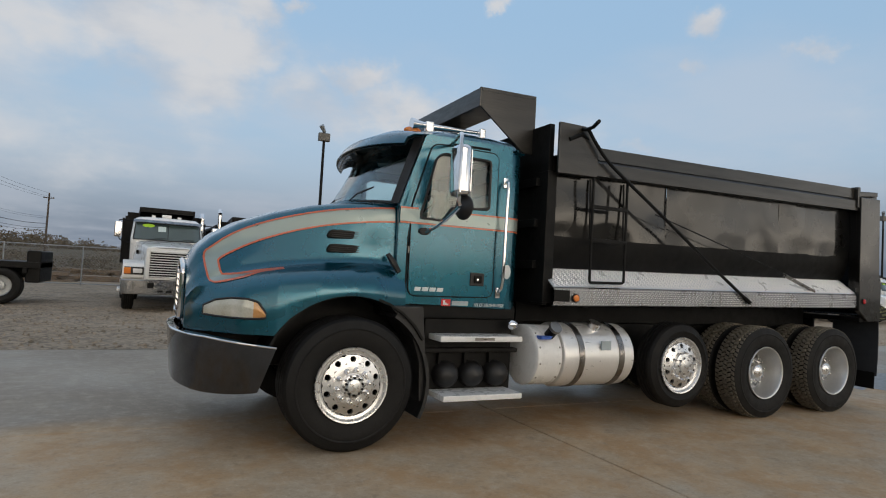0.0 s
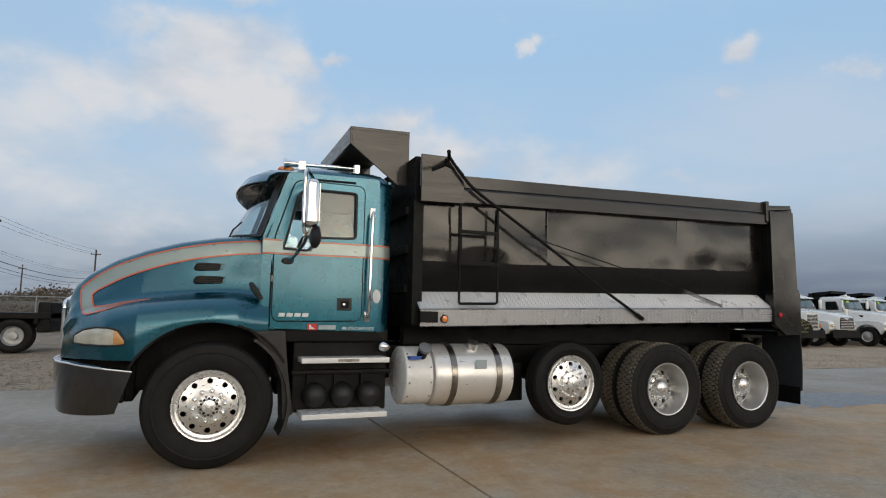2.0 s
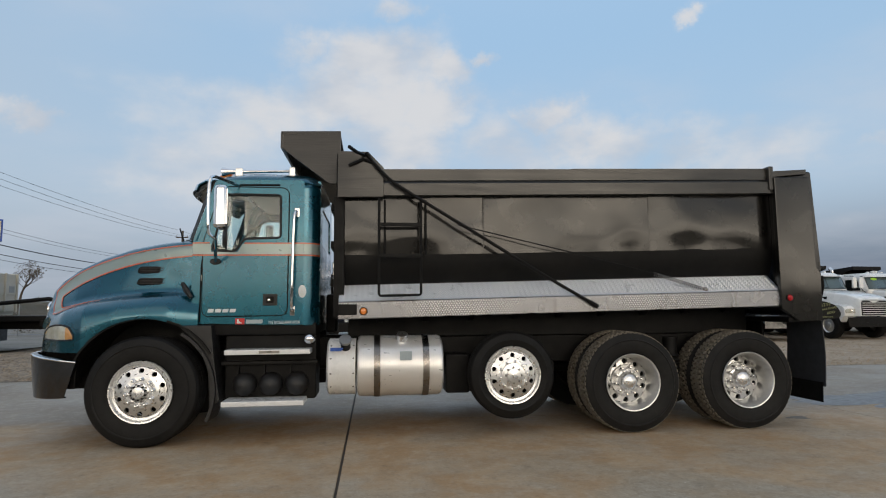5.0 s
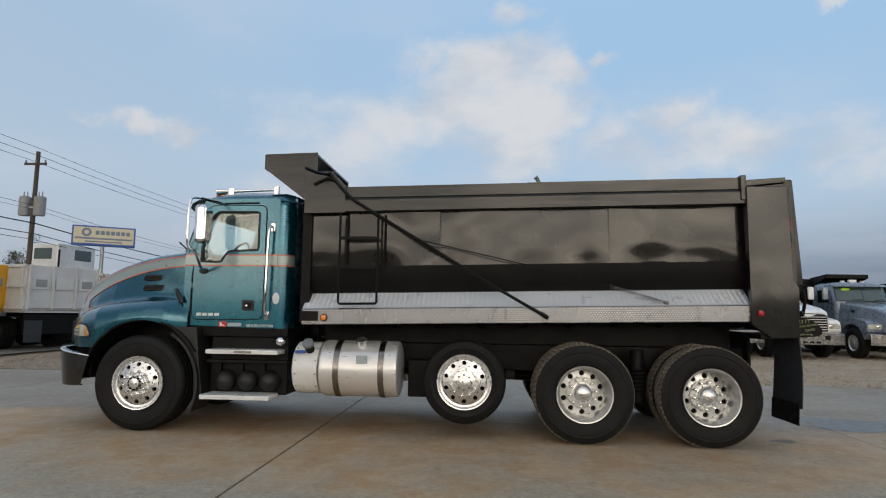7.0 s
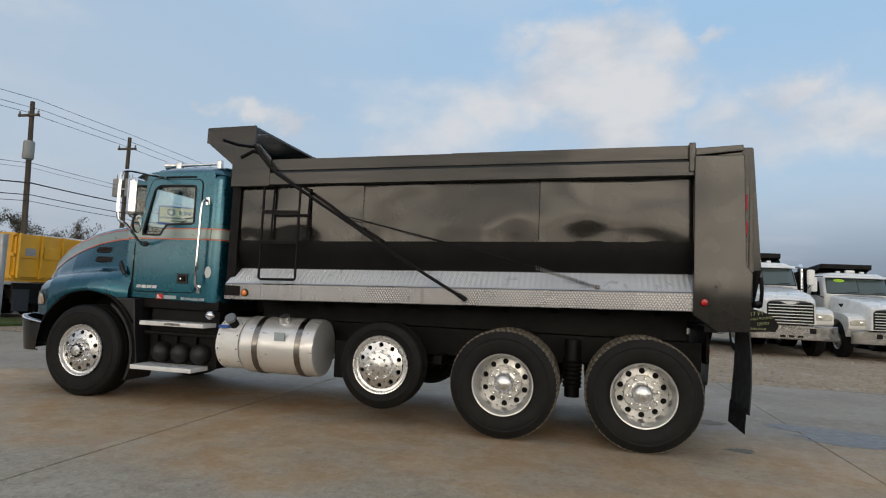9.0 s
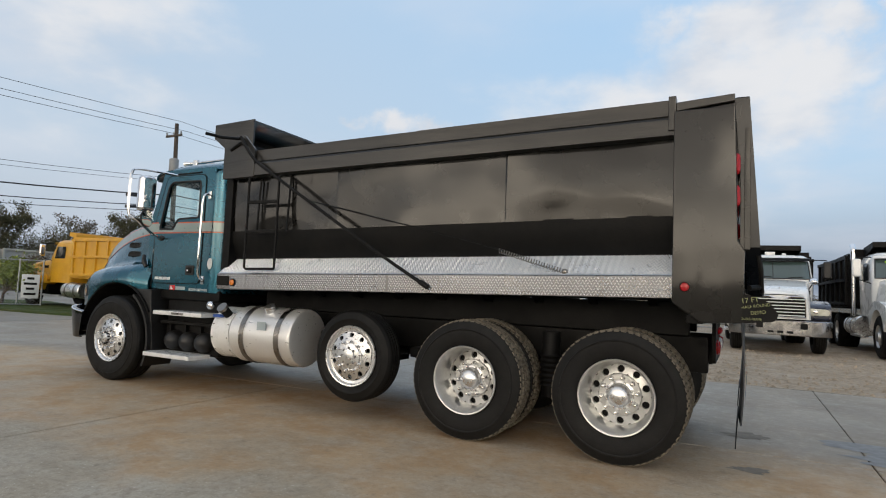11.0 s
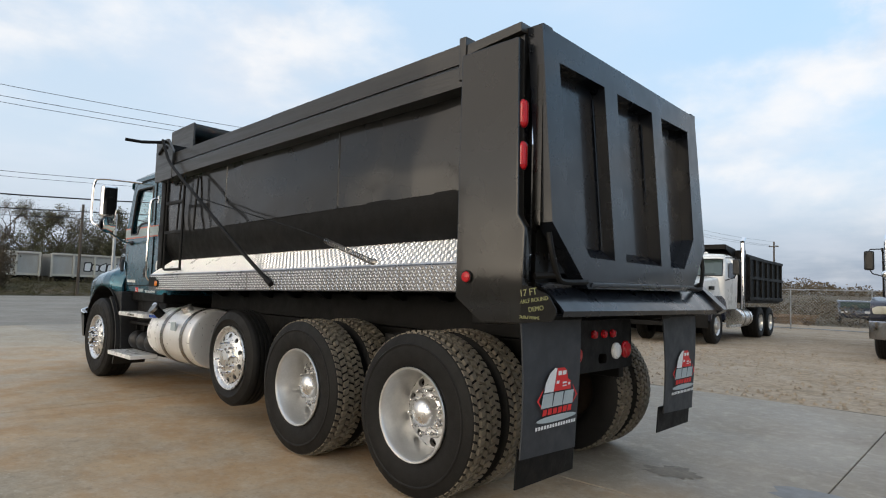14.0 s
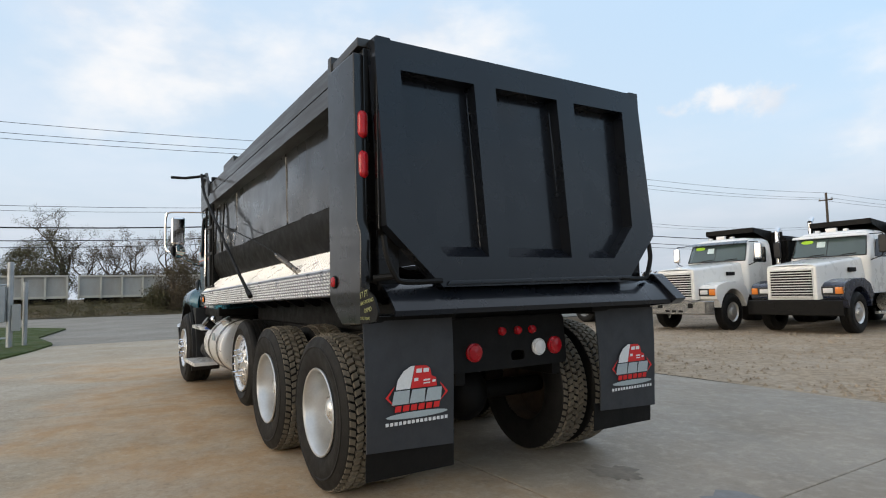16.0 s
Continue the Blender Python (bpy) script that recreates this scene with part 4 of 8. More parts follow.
# louvres in the hood's side
for flip in (False, True):
    for zv in (1.745, 1.625):
        bm = B()
        xa, xb = -0.20, 0.10
        ya = hood_y(-0.05, zv)
        prism(bm, rounded([(xa, zv - 0.038), (xb, zv - 0.038), (xb + 0.01, zv + 0.034), (xa + 0.03, zv + 0.034)], 0.035), "y", ya - 0.016, ya + 0.03, bevel=0.008)
        v = part("air_vent", mirrored(bm) if flip else bm, M["dull"], hood, "black louvred air vent")
        for k in range(4):
            bm = B()
            box(bm, xa + 0.04, xb - 0.015, ya - 0.021, ya - 0.01, zv - 0.028 + k * 0.017, zv - 0.022 + k * 0.017)
            part("slat", mirrored(bm) if flip else bm, M["plastic"], v)
    # rubber hood latch
    bm = B()
    tube(bm, [(0.30, -1.0, 1.60), (0.345, -1.03, 1.53), (0.40, -1.035, 1.45)], [0.020, 0.030, 0.022], 8)
    part("hood_latch", mirrored(bm) if flip else bm, M["plastic"], hood, "black rubber hood latch")
    # headlight set in the fender's corner
    rows_l, rows_a = [], []
    HLX = [-1.10, -1.02, -0.92, -0.82, -0.74, -0.685]
    HLT = [1.115, 1.165, 1.185, 1.185, 1.165, 1.085]
    HLB = [1.045, 1.038, 1.035, 1.035, 1.037, 1.045]
    for k in range(25):
        x = -1.10 + 0.415 * k / 24
        a, b = lerp(x, HLX, HLT), lerp(x, HLX, HLB)
        row = [(x, -lerp(x, HX, H_FW) - 0.012 * math.sin(math.pi * j / 6) - 0.004, b + (a - b) * j / 6) for j in range(7)]
        (rows_l if x < -0.765 else rows_a).append(row)
    rows_a.insert(0, rows_l[-1])
    bm = B()
    grid(bm, rows_l)
    lens = part("headlight", mirrored(bm) if flip else bm, M["headlight"], hood, "hazy clear headlight lens")
    bm = B()
    grid(bm, rows_a)
    part("turn_signal", mirrored(bm) if flip else bm, M["hazy_amber"], lens, "hazy amber-tinged turn signal lens")
    bm = B()
    rim_pts = [r[-1] for r in rows_l + rows_a[1:]] + [r[0] for r in reversed(rows_l + rows_a[1:])]
    tube(bm, rim_pts, 0.009, 6, closed=True)
    part("bezel", mirrored(bm) if flip else bm, M["plastic"], lens)
    # black liner behind the wheel
    rows_f = []
    for k in range(15):
        a = radians(58 - 84 * k / 14)
        R = 0.675 + 0.015 * k / 14
        rows_f.append([(R * math.cos(a) - 0.0, y, 0.53 + R * math.sin(a)) for y in (-1.15, -1.13, -0.95, -0.75)])
    t = solid(rows_f, 0.03)
    part("fender_liner", merge(B(), mirrored(t) if flip else t), M["plastic"], truck, "black plastic fender liner")
    bm = B()
    prism(bm, [(0.30, 1.17), (0.62, 1.17), (0.66, 0.80), (0.72, 0.42), (0.62, 0.36), (0.60, 0.70), (0.50, 0.98)], "y", -1.10, -0.80, bevel=0.015)
    part("fender_liner_end", mirrored(bm) if flip else bm, M["plastic"], truck)
    rows_f = []
    for k in range(13):
        a = radians(30 + 140 * k / 12)
        R = 0.727
        rows_f.append([(R * math.cos(a), y, 0.53 + R * math.sin(a)) for y in (-1.125, -0.9, -0.5)])
    t = solid(rows_f, 0.02)
    part("inner_fender", merge(B(), mirrored(t) if flip else t), M["dull"], truck)

# -- bumper --
plan = [(-0.60, -1.165), (-0.78, -1.16), (-0.95, -1.10), (-1.10, -0.96), (-1.20, -0.78), (-1.285, -0.48), (-1.315, -0.20)]
plan += [(x, -y) for x, y in reversed(plan)]
rows = []
for p in smooth_path([(x, y, 0) for x, y in plan], 5):
    side_part = min(1, max(0, (p.x + 1.1) / 0.5))
    zt, zb = 0.905 - 0.065 * side_part, 0.465 + 0.02 * side_part
    out = Vector((p.x + 0.5, p.y, 0)).normalized()
    rows.append([tuple(p + out * o + Vector((-0.12 * side_part ** 3 * (zt - z) / (zt - zb), 0, z))) for o, z in ((-0.085, zb), (-0.045, zb + 0.008), (-0.036, zb + 0.02), (-0.014, 0.5 * (zb + zt)), (0.006, zt - 0.02), (-0.002, zt - 0.006), (-0.05, zt))])
bumper = part("bumper", merge(B(), solid(rows, -0.012)), M["bumper"], truck, "wraparound chrome bumper", angle=50)
part("lip", tube(B(), [tuple(Vector(r[4]).lerp(Vector(r[5]), 0.6)) for r in rows], 0.009, 8), M["chrome"], bumper, "bright chrome top lip")
part("bumper_beam", box(B(), -1.14, -0.62, -0.66, 0.66, 0.52, 0.90, 0.02), M["dull"], truck)
for side in (-1, 1):
    part("bumper_bracket", box(B(), -0.86, -0.66, side * 0.97 - 0.06, side * 0.97 + 0.06, 0.56, 0.83, 0.02), M["dull"], truck)
part("engine_block", box(B(), -0.80, 0.56, -0.56, 0.56, 0.60, 1.36, 0.04), M["dull"], truck, "dark engine bay under the hood")

# -- cab --
cab = part("cab_floor", box(B(), 0.36, 1.64, -0.96, 0.96, 1.06, 1.19, 0.02), M["dull"], truck, "dark underside of the cab")
WINDOW = rounded([(0.575, 1.935), (0.81, 1.925), (0.90, 2.058), (1.265, 2.072), (1.262, 2.522), (0.77, 2.525), (0.70, 2.47)], 0.035)
DOOR = rounded([(0.50, 1.255), (1.345, 1.265), (1.345, 2.60), (0.665, 2.605), (0.49, 2.02)], 0.08, 6)
SIDE = [(0.385, 1.19), (1.50, 1.16), (1.50, 2.69), (0.60, 2.68), (0.385, 2.03)]
grow = [(x + (0.02 if x > 0.95 else -0.015), z + (0.02 if z > 2.2 else -0.015)) for x, z in WINDOW]
for flip in (False, True):
    def add(name, bm, mat, parent, label="", angle=38):
        return part(name, mirrored(bm) if flip else bm, M[mat], parent, label, angle)
    bm = B()
    prism(bm, rounded(SIDE, 0.04), "y", -1.0, -0.95, [grow])
    wall = add("cab_side", bm, "teal", truck, "metallic teal cab side with silver stripe")
    bm = B()
    prism(bm, DOOR, "y", -1.010, -0.992, [WINDOW], bevel=0.004)
    door = add("door", bm, "teal", truck, "metallic teal cab door")
    bm = B()
    tube(bm, [(x, -1.004, z) for x, z in DOOR], 0.0075, 6, closed=True)
    add("door_seam", bm, "dull", door)
    bm = B()
    tube(bm, [(x, -1.008, z) for x, z in WINDOW], 0.013, 6, closed=True)
    add("window_seal", bm, "plastic", door, "black rubber window seal")
    bm = B()
    prism(bm, WINDOW, "y", -0.985, -0.980)
    pane = add("window_pane", bm, "glass", door, "faintly tinted window glass")
    pane.visible_shadow = False
    # rear corner of the cab
    rows = []
    for z in (1.16, 1.3, 2.0, 2.60, 2.67, 2.71):
        k = 0.16 if z < 2.65 else 0.14
        inset = 0 if z < 2.65 else (z - 2.65) * 0.8
        rows.append([(1.50 + k * math.sin(a) - inset * math.sin(a), -0.84 - k * math.cos(a) + inset * math.cos(a), z) for a in [math.pi / 2 * j / 8 for j in range(9)]])
    corner = add("cab_corner", merge(B(), solid(rows, 0.02)), "teal", truck)
    # stripes across door and corner
    for z0, z1, mat, name, yy in ((1.895, 2.005, "pale", "stripe_band", -1.0135), (2.003, 2.017, "orange_line", "pinstripe", -1.0145), (1.878, 1.892, "orange_line", "pinstripe", -1.0145)):
        if mat == "pale":
            bm = B()
            prism(bm, [(0.39, z0), (0.57, z0), (0.57, z1), (0.39, z1)], "y", yy, yy + 0.0012)
            prism(bm, [(0.57, z0), (1.50, z0 + 0.004), (1.50, z1 + 0.004), (0.885, z1), (0.835, 1.921), (0.57, 1.921)], "y", yy, yy + 0.0012)
            add(name, bm, mat, wall)
        else:
            for xa, xb in ((0.39, 0.555), (0.905, 1.50)) if z0 > 1.95 else ((0.39, 1.50),):
                add(name, prism(B(), [(xa, z0), (xb, z0 + 0.004), (xb, z1 + 0.004), (xa, z1)], "y", yy, yy + 0.0012), mat, wall)
        rows = []
        for z in (z0 + 0.004, z1 + 0.004):
            kk = 0.1615 + (0.002 if mat != "pale" else 0)
            rows.append([(1.50 + kk * math.sin(a), -0.84 - kk * math.cos(a), z) for a in [math.pi / 2 * 0.85 * j / 8 for j in range(9)]])
        add(name, merge(B(), grid(B(), rows)), mat, corner)
    # windscreen pillar
    bm = B()
    tube(bm, smooth_path([(0.42, -0.955, 2.03), (0.53, -0.945, 2.33), (0.66, -0.92, 2.64), (0.80, -0.90, 2.70)], 4), 0.05, 8)
    add("pillar", bm, "teal", truck)
    # cowl corner below the pillar
    rows = [[(0.42, -0.90, z), (0.46, -0.985, z), (0.52, -0.999, z)] for z in (1.18, 1.6, 2.04)]
    add("cowl_side", merge(B(), solid(rows, 0.02)), "teal", truck)
    bm = B()
    tube(bm, [(0.478, -1.0, 1.20), (0.478, -1.0, 1.6), (0.478, -0.985, 2.04)], 0.009, 6)
    add("cowl_seal", bm, "dull", truck)
    # grab rail
    bm = B()
    tube(bm, smooth_path([(1.43, -1.0, 2.34), (1.425, -1.06, 2.34), (1.412, -1.09, 2.27), (1.405, -1.09, 2.0), (1.40, -1.09, 1.5), (1.398, -1.07, 1.36), (1.398, -1.0, 1.31)], 5), 0.0165, 10)
    rail = add("grab_rail", bm, "chrome", truck, "chrome grab rail")
    for zz, xx in ((2.34, 1.43), (1.31, 1.398)):
        bm = B()
        box(bm, xx - 0.026, xx + 0.026, -1.018, -0.998, zz - 0.05, zz + 0.05, 0.008)
        add("rail_bracket", bm, "chrome", rail)
    # door handle
    bm = B()
    box(bm, 1.10, 1.245, -1.022, -1.005, 1.365, 1.485, 0.015)
    handle = add("door_handle", bm, "plastic", door, "black recessed door handle")
    bm = B()
    box(bm, 1.135, 1.215, -1.036, -1.02, 1.39, 1.46, 0.012)
    add("paddle", bm, "dull", handle)
    bm = B()
    lathe(bm, [(0.012, -1.03), (0.012, -1.043), (0.001, -1.044)], "y", (1.165, 0, 1.42), 12)
    add("lock", bm, "chrome", handle)
    # hinge, emblem, stickers
    bm = B()
    box(bm, 0.478, 0.492, -1.014, -0.999, 1.62, 1.68, 0.004)
    add("hinge", bm, "steel", wall)
    bm = B()
    for k in range(4):
        prism(bm, [(0.555 + k * 0.072, 1.298), (0.612 + k * 0.072, 1.298), (0.620 + k * 0.072, 1.333), (0.563 + k * 0.072, 1.333)], "y", -1.017, -1.010)
    add("emblem", bm, "lettering", door, "silver badge bars")
    bm = B()
    box(bm, 0.83, 0.92, -1.004, -1.0, 1.175, 1.235)
    add("sticker", bm, "red_decal", wall, "red square sticker")
    bm = B()
    prism(bm, [(0.845, 1.185), (0.865, 1.185), (0.865, 1.225), (0.845, 1.225)], "y", -1.006, -1.0045)
    prism(bm, [(0.865, 1.185), (0.905, 1.185), (0.865, 1.21)], "y", -1.006, -1.0045)
    add("sticker_print", bm, "lettering", wall)
    bm = B()
    box(bm, 0.935, 1.10, -1.004, -1.0, 1.182, 1.222)
    add("sticker", bm, "grey_decal", wall, "grey data sticker")
    bm = B()
    lathe(bm, [(0.054, -1.002), (0.054, -1.006), (0.001, -1.0062)], "y", (0, 0, 0), 24)
    bm.transform(Matrix.Translation((1.495, 0.001, 1.51)) @ Matrix.Diagonal((0.75, 1, 1.25, 1)))
    add("reflector", bm, "lettering", wall, "pale oval cover")

# lettering under the door
txt = bpy.data.curves.new("cab_note", "FONT")
txt.body, txt.size, txt.extrude, txt.align_x = "FIRE EXTINGUISHER INSIDE", 0.042, 0.001, "LEFT"
note = new("cab_note", txt)
note.parent = truck
note.matrix_basis = pose(1.16, -1.003, 1.178, 90, 0, 0) @ Matrix.Diagonal((0.62, 1, 1, 1))
txt.materials.append(M["lettering"])

# back wall with window, roof, visor, windscreen
bm = B()
rear_hole = rounded([(-0.60, 2.03), (0.60, 2.03), (0.60, 2.45), (-0.60, 2.45)], 0.06)
prism(bm, [(-0.85, 1.16), (0.85, 1.16), (0.85, 2.71), (-0.85, 2.71)], "x", 1.63, 1.66, [rear_hole])
back_wall = part("cab_back", bm, M["teal"], truck, "teal rear wall of the cab with window")
bm = B()
prism(bm, rear_hole, "x", 1.643, 1.648)
part("rear_window", bm, M["glass"], back_wall).visible_shadow = False
rows = []
ROOF_X = [0.60, 0.66, 0.75, 0.95, 1.3, 1.52, 1.61, 1.665]
ROOF_Z = [2.765, 2.795, 2.815, 2.83, 2.83, 2.82, 2.79, 2.72]
for x, z in zip(ROOF_X, ROOF_Z):
    half = [(0, z), (0.35, z - 0.006), (0.65, z - 0.022), (0.82, z - 0.045), (0.92, z - 0.08), (0.985, max(2.665, z - 0.12)), (1.0, 2.66)]
    sq = 1.0 if x < 1.6 else 0.95
    rows.append([(x, -y * sq, zz) for y, zz in reversed(half)] + [(x, y * sq, zz) for y, zz in half[1:]])
part("roof", merge(B(), solid(rows, -0.02)), M["teal"], truck, "teal domed cab roof", angle=50)
rows = []
for k in range(25):
    s = -1 + 2 * k / 24
    bow = 1 - abs(s) ** 2.2
    high = 1 - abs(s) ** 4.5
    top = (0.68 - 0.06 * bow, s * 0.985, 2.690 + 0.095 * high)
    mid = (0.49 - 0.13 * bow, s * 0.985, 2.668 + 0.090 * high)
    low_ = (0.42 - 0.19 * bow, s * 0.985, 2.630 + 0.075 * (high + bow) / 2)
    tip = (0.395 - 0.22 * bow, s * 0.975, 2.575 + 0.045 * bow)
    rows.append([top, mid, low_, tip])
visor_ = part("sun_visor", merge(B(), solid(rows, 0.012)), M["teal"], truck, "teal outside sun visor, black underneath", angle=50)
part("visor_lining", merge(B(), solid([[(x + 0.016, y * 0.985, z - 0.018) for x, y, z in row] for row in rows], 0.006)), M["visor"], visor_, "black visor underside", angle=50)
rows = []
for k in range(21):
    s = -1 + 2 * k / 20
    bow = 1 - abs(s) ** 2.4
    rows.append([(0.40 - 0.30 * bow, s * 0.95, 2.05 + 0.03 * bow), (0.505 - 0.245 * bow, s * 0.945, 2.36), (0.61 - 0.17 * bow, s * 0.93, 2.68)])
part("windshield", merge(B(), solid(rows, 0.008)), M["windshield"], truck, "curved tinted windshield", angle=60).visible_shadow = False
rows = [[(0.44 - 0.36 * (1 - abs(s) ** 2.4), s * 0.95, 2.045 + 0.03 * (1 - abs(s) ** 2)), (0.36, s * 0.97, 2.02)] for s in [-1 + k / 8 for k in range(17)]]
part("cowl", merge(B(), solid(rows, -0.03)), M["teal"], truck)
bm = B()
tube(bm, [(0.43 - 0.33 * (1 - abs(s) ** 2.4), s * 0.94, 2.055 + 0.03 * (1 - abs(s) ** 2.4)) for s in [-1 + k / 10 for k in range(21)]], 0.014, 6)
part("windshield_seal", bm, M["plastic"], truck)
for flip in (False, True):
    # wide black edge of the windshield along the pillar
    t = solid([[(0.383 + 0.205 * f, -0.985, 2.045 + 0.635 * f), (0.375 + 0.20 * f, -0.955, 2.045 + 0.635 * f), (0.335 + 0.20 * f, -0.91, 2.052 + 0.63 * f)] for f in (0, 0.5, 1)], 0.008)
    part("windshield_edge", merge(B(), mirrored(t) if flip else t), M["plastic"], truck, "black windshield edge band")
for s in (-0.4, 0.35):
    bm = B()
    tube(bm, [(0.12, s, 2.09), (0.14, s - 0.15, 2.14), (0.20, s - 0.42, 2.18)], 0.008, 6)
    part("wiper", bm, M["dull"], truck, "black wiper")
# inside of the cab
bm = B()
box(bm, 0.40, 0.70, -0.90, 0.90, 1.5, 1.98, 0.05)
part("dashboard", bm, M["interior_dark"], truck)
bm = B()
box(bm, 0.5, 1.62, -0.945, 0.945, 1.195, 1.25)
box(bm, 0.8, 1.6, -0.93, 0.93, 2.62, 2.64)
part("cab_lining", bm, M["interior"], truck)
for s in (-0.5, 0.5):
    bm = B()
    box(bm, 1.22, 1.36, s - 0.24, s + 0.24, 1.6, 2.02, 0.06)
    box(bm, 0.95, 1.36, s - 0.24, s + 0.24, 1.48, 1.66, 0.06)
    box(bm, 1.27, 1.35, s - 0.11, s + 0.11, 2.00, 2.16, 0.04)
    part("seat", bm, M["interior"], truck, "grey cab seat")
bm = B()
ring = [(0.80 + 0.10 * math.sin(a), -0.5 + 0.22 * math.cos(a), 2.02 + 0.19 * math.sin(a)) for a in [2 * math.pi * k / 28 for k in range(28)]]
tube(bm, ring, 0.015, 6, closed=True)
tube(bm, [(0.80, -0.5, 2.02), (0.62, -0.5, 1.85)], 0.02, 6)
for a in (0.5, 2.6, 4.7):
    tube(bm, [(0.80, -0.5, 2.02), (0.80 + 0.10 * math.sin(a), -0.5 + 0.22 * math.cos(a), 2.02 + 0.19 * math.sin(a))], 0.01, 6)
part("steering_wheel", bm, M["interior_dark"], truck)

# mirrors
for flip in (False, True):
    bm = B()
    tube(bm, smooth_path([(0.84, -0.99, 2.61), (0.78, -1.2, 2.615), (0.70, -1.46, 2.61), (0.675, -1.52, 2.55), (0.67, -1.53, 2.30), (0.68, -1.52, 2.06), (0.72, -1.44, 2.00), (0.66, -1.18, 1.86), (0.62, -1.01, 1.81)], 5), 0.016, 8)
    mir = part("mirror", mirrored(bm) if flip else bm, M["chrome"], truck, "chrome west coast mirror on tube bracket")
    bm = B()
    lathe(bm, [(0.005, 1.02), (0.05, 1.02), (0.035, 0.98), (0.005, 0.98)], "y", (0, 0, 0), 12)
    bm.transform(Matrix.Translation((0.62, -2.01, 1.82)) @ Matrix.Diagonal((1.4, 1, 0.8, 1)))
    part("bracket_foot", mirrored(bm) if flip else bm, M["plastic"], mir)
    bm = B()
    tube(bm, [(0.84, -1.0, 2.625), (1.25, -1.0, 2.63)], 0.012, 6)
    part("bracket_arm", mirrored(bm) if flip else bm, M["dull"], mir)
    bm = B()
    box(bm, 0.69, 0.82, -1.465, -1.275, 2.105, 2.54, 0.045, 3)
    part("mirror_head", mirrored(bm) if flip else bm, M["chrome"], mir, "chrome mirror housing", 50)
    bm = B()
    box(bm, 0.817, 0.825, -1.45, -1.29, 2.15, 2.50, 0.003)
    part("mirror_glass", mirrored(bm) if flip else bm, M["chrome"], mir)
    bm = B()
    lathe(bm, [(0.001, 0.0), (0.07, 0.004), (0.106, 0.03), (0.106, 0.045), (0.001, 0.05)], "x", (0.77, -1.385, 2.02), 24)
    bm.transform(Matrix.Translation((0.77, -1.385, 2.02)) @ Matrix.Rotation(radians(14), 4, "Z") @ Matrix.Translation((-0.77, 1.385, -2.02)))
    part("round_mirror", mirrored(bm) if flip else bm, M["plastic"], mir, "round convex spotter mirror")
    bm = B()
    lathe(bm, [(0.098, 0.0515), (0.06, 0.058), (0.001, 0.06)], "x", (0.77, -1.385, 2.02), 24)
    bm.transform(Matrix.Translation((0.77, -1.385, 2.02)) @ Matrix.Rotation(radians(14), 4, "Z") @ Matrix.Translation((-0.77, 1.385, -2.02)))
    part("mirror_glass", mirrored(bm) if flip else bm, M["chrome"], mir)

# roof horn and marker lamps
for s in (-0.68, 0.68):
    bm = B()
    tube(bm, [(0.58, s, 2.835), (0.66, s, 2.84), (0.80, s, 2.842), (1.32, s, 2.858)], [0.055, 0.034, 0.022, 0.016], 12)
    horn = part("air_horn", bm, M["chrome"], truck, "chrome roof air horn")
    bm = B()
    box(bm, 1.30, 1.36, s - 0.03, s + 0.03, 2.78, 2.90, 0.01)
    part("horn_bracket", bm, M["alu"], horn)
    bm = B()
    box(bm, 0.72, 0.80, s - 0.03, s + 0.03, 2.78, 2.88, 0.012)
    part("horn_bracket", bm, M["alu"], horn)
for s in (-0.62, -0.3, 0, 0.3, 0.62):
    bm = B()
    ball(bm, (0.62, s, 2.815 - 0.05 * abs(s)), 0.09, 0.05, 0.04)
    lamp_ = part("marker_lamp", bm, M["amber"], truck, "amber roof marker lamp")

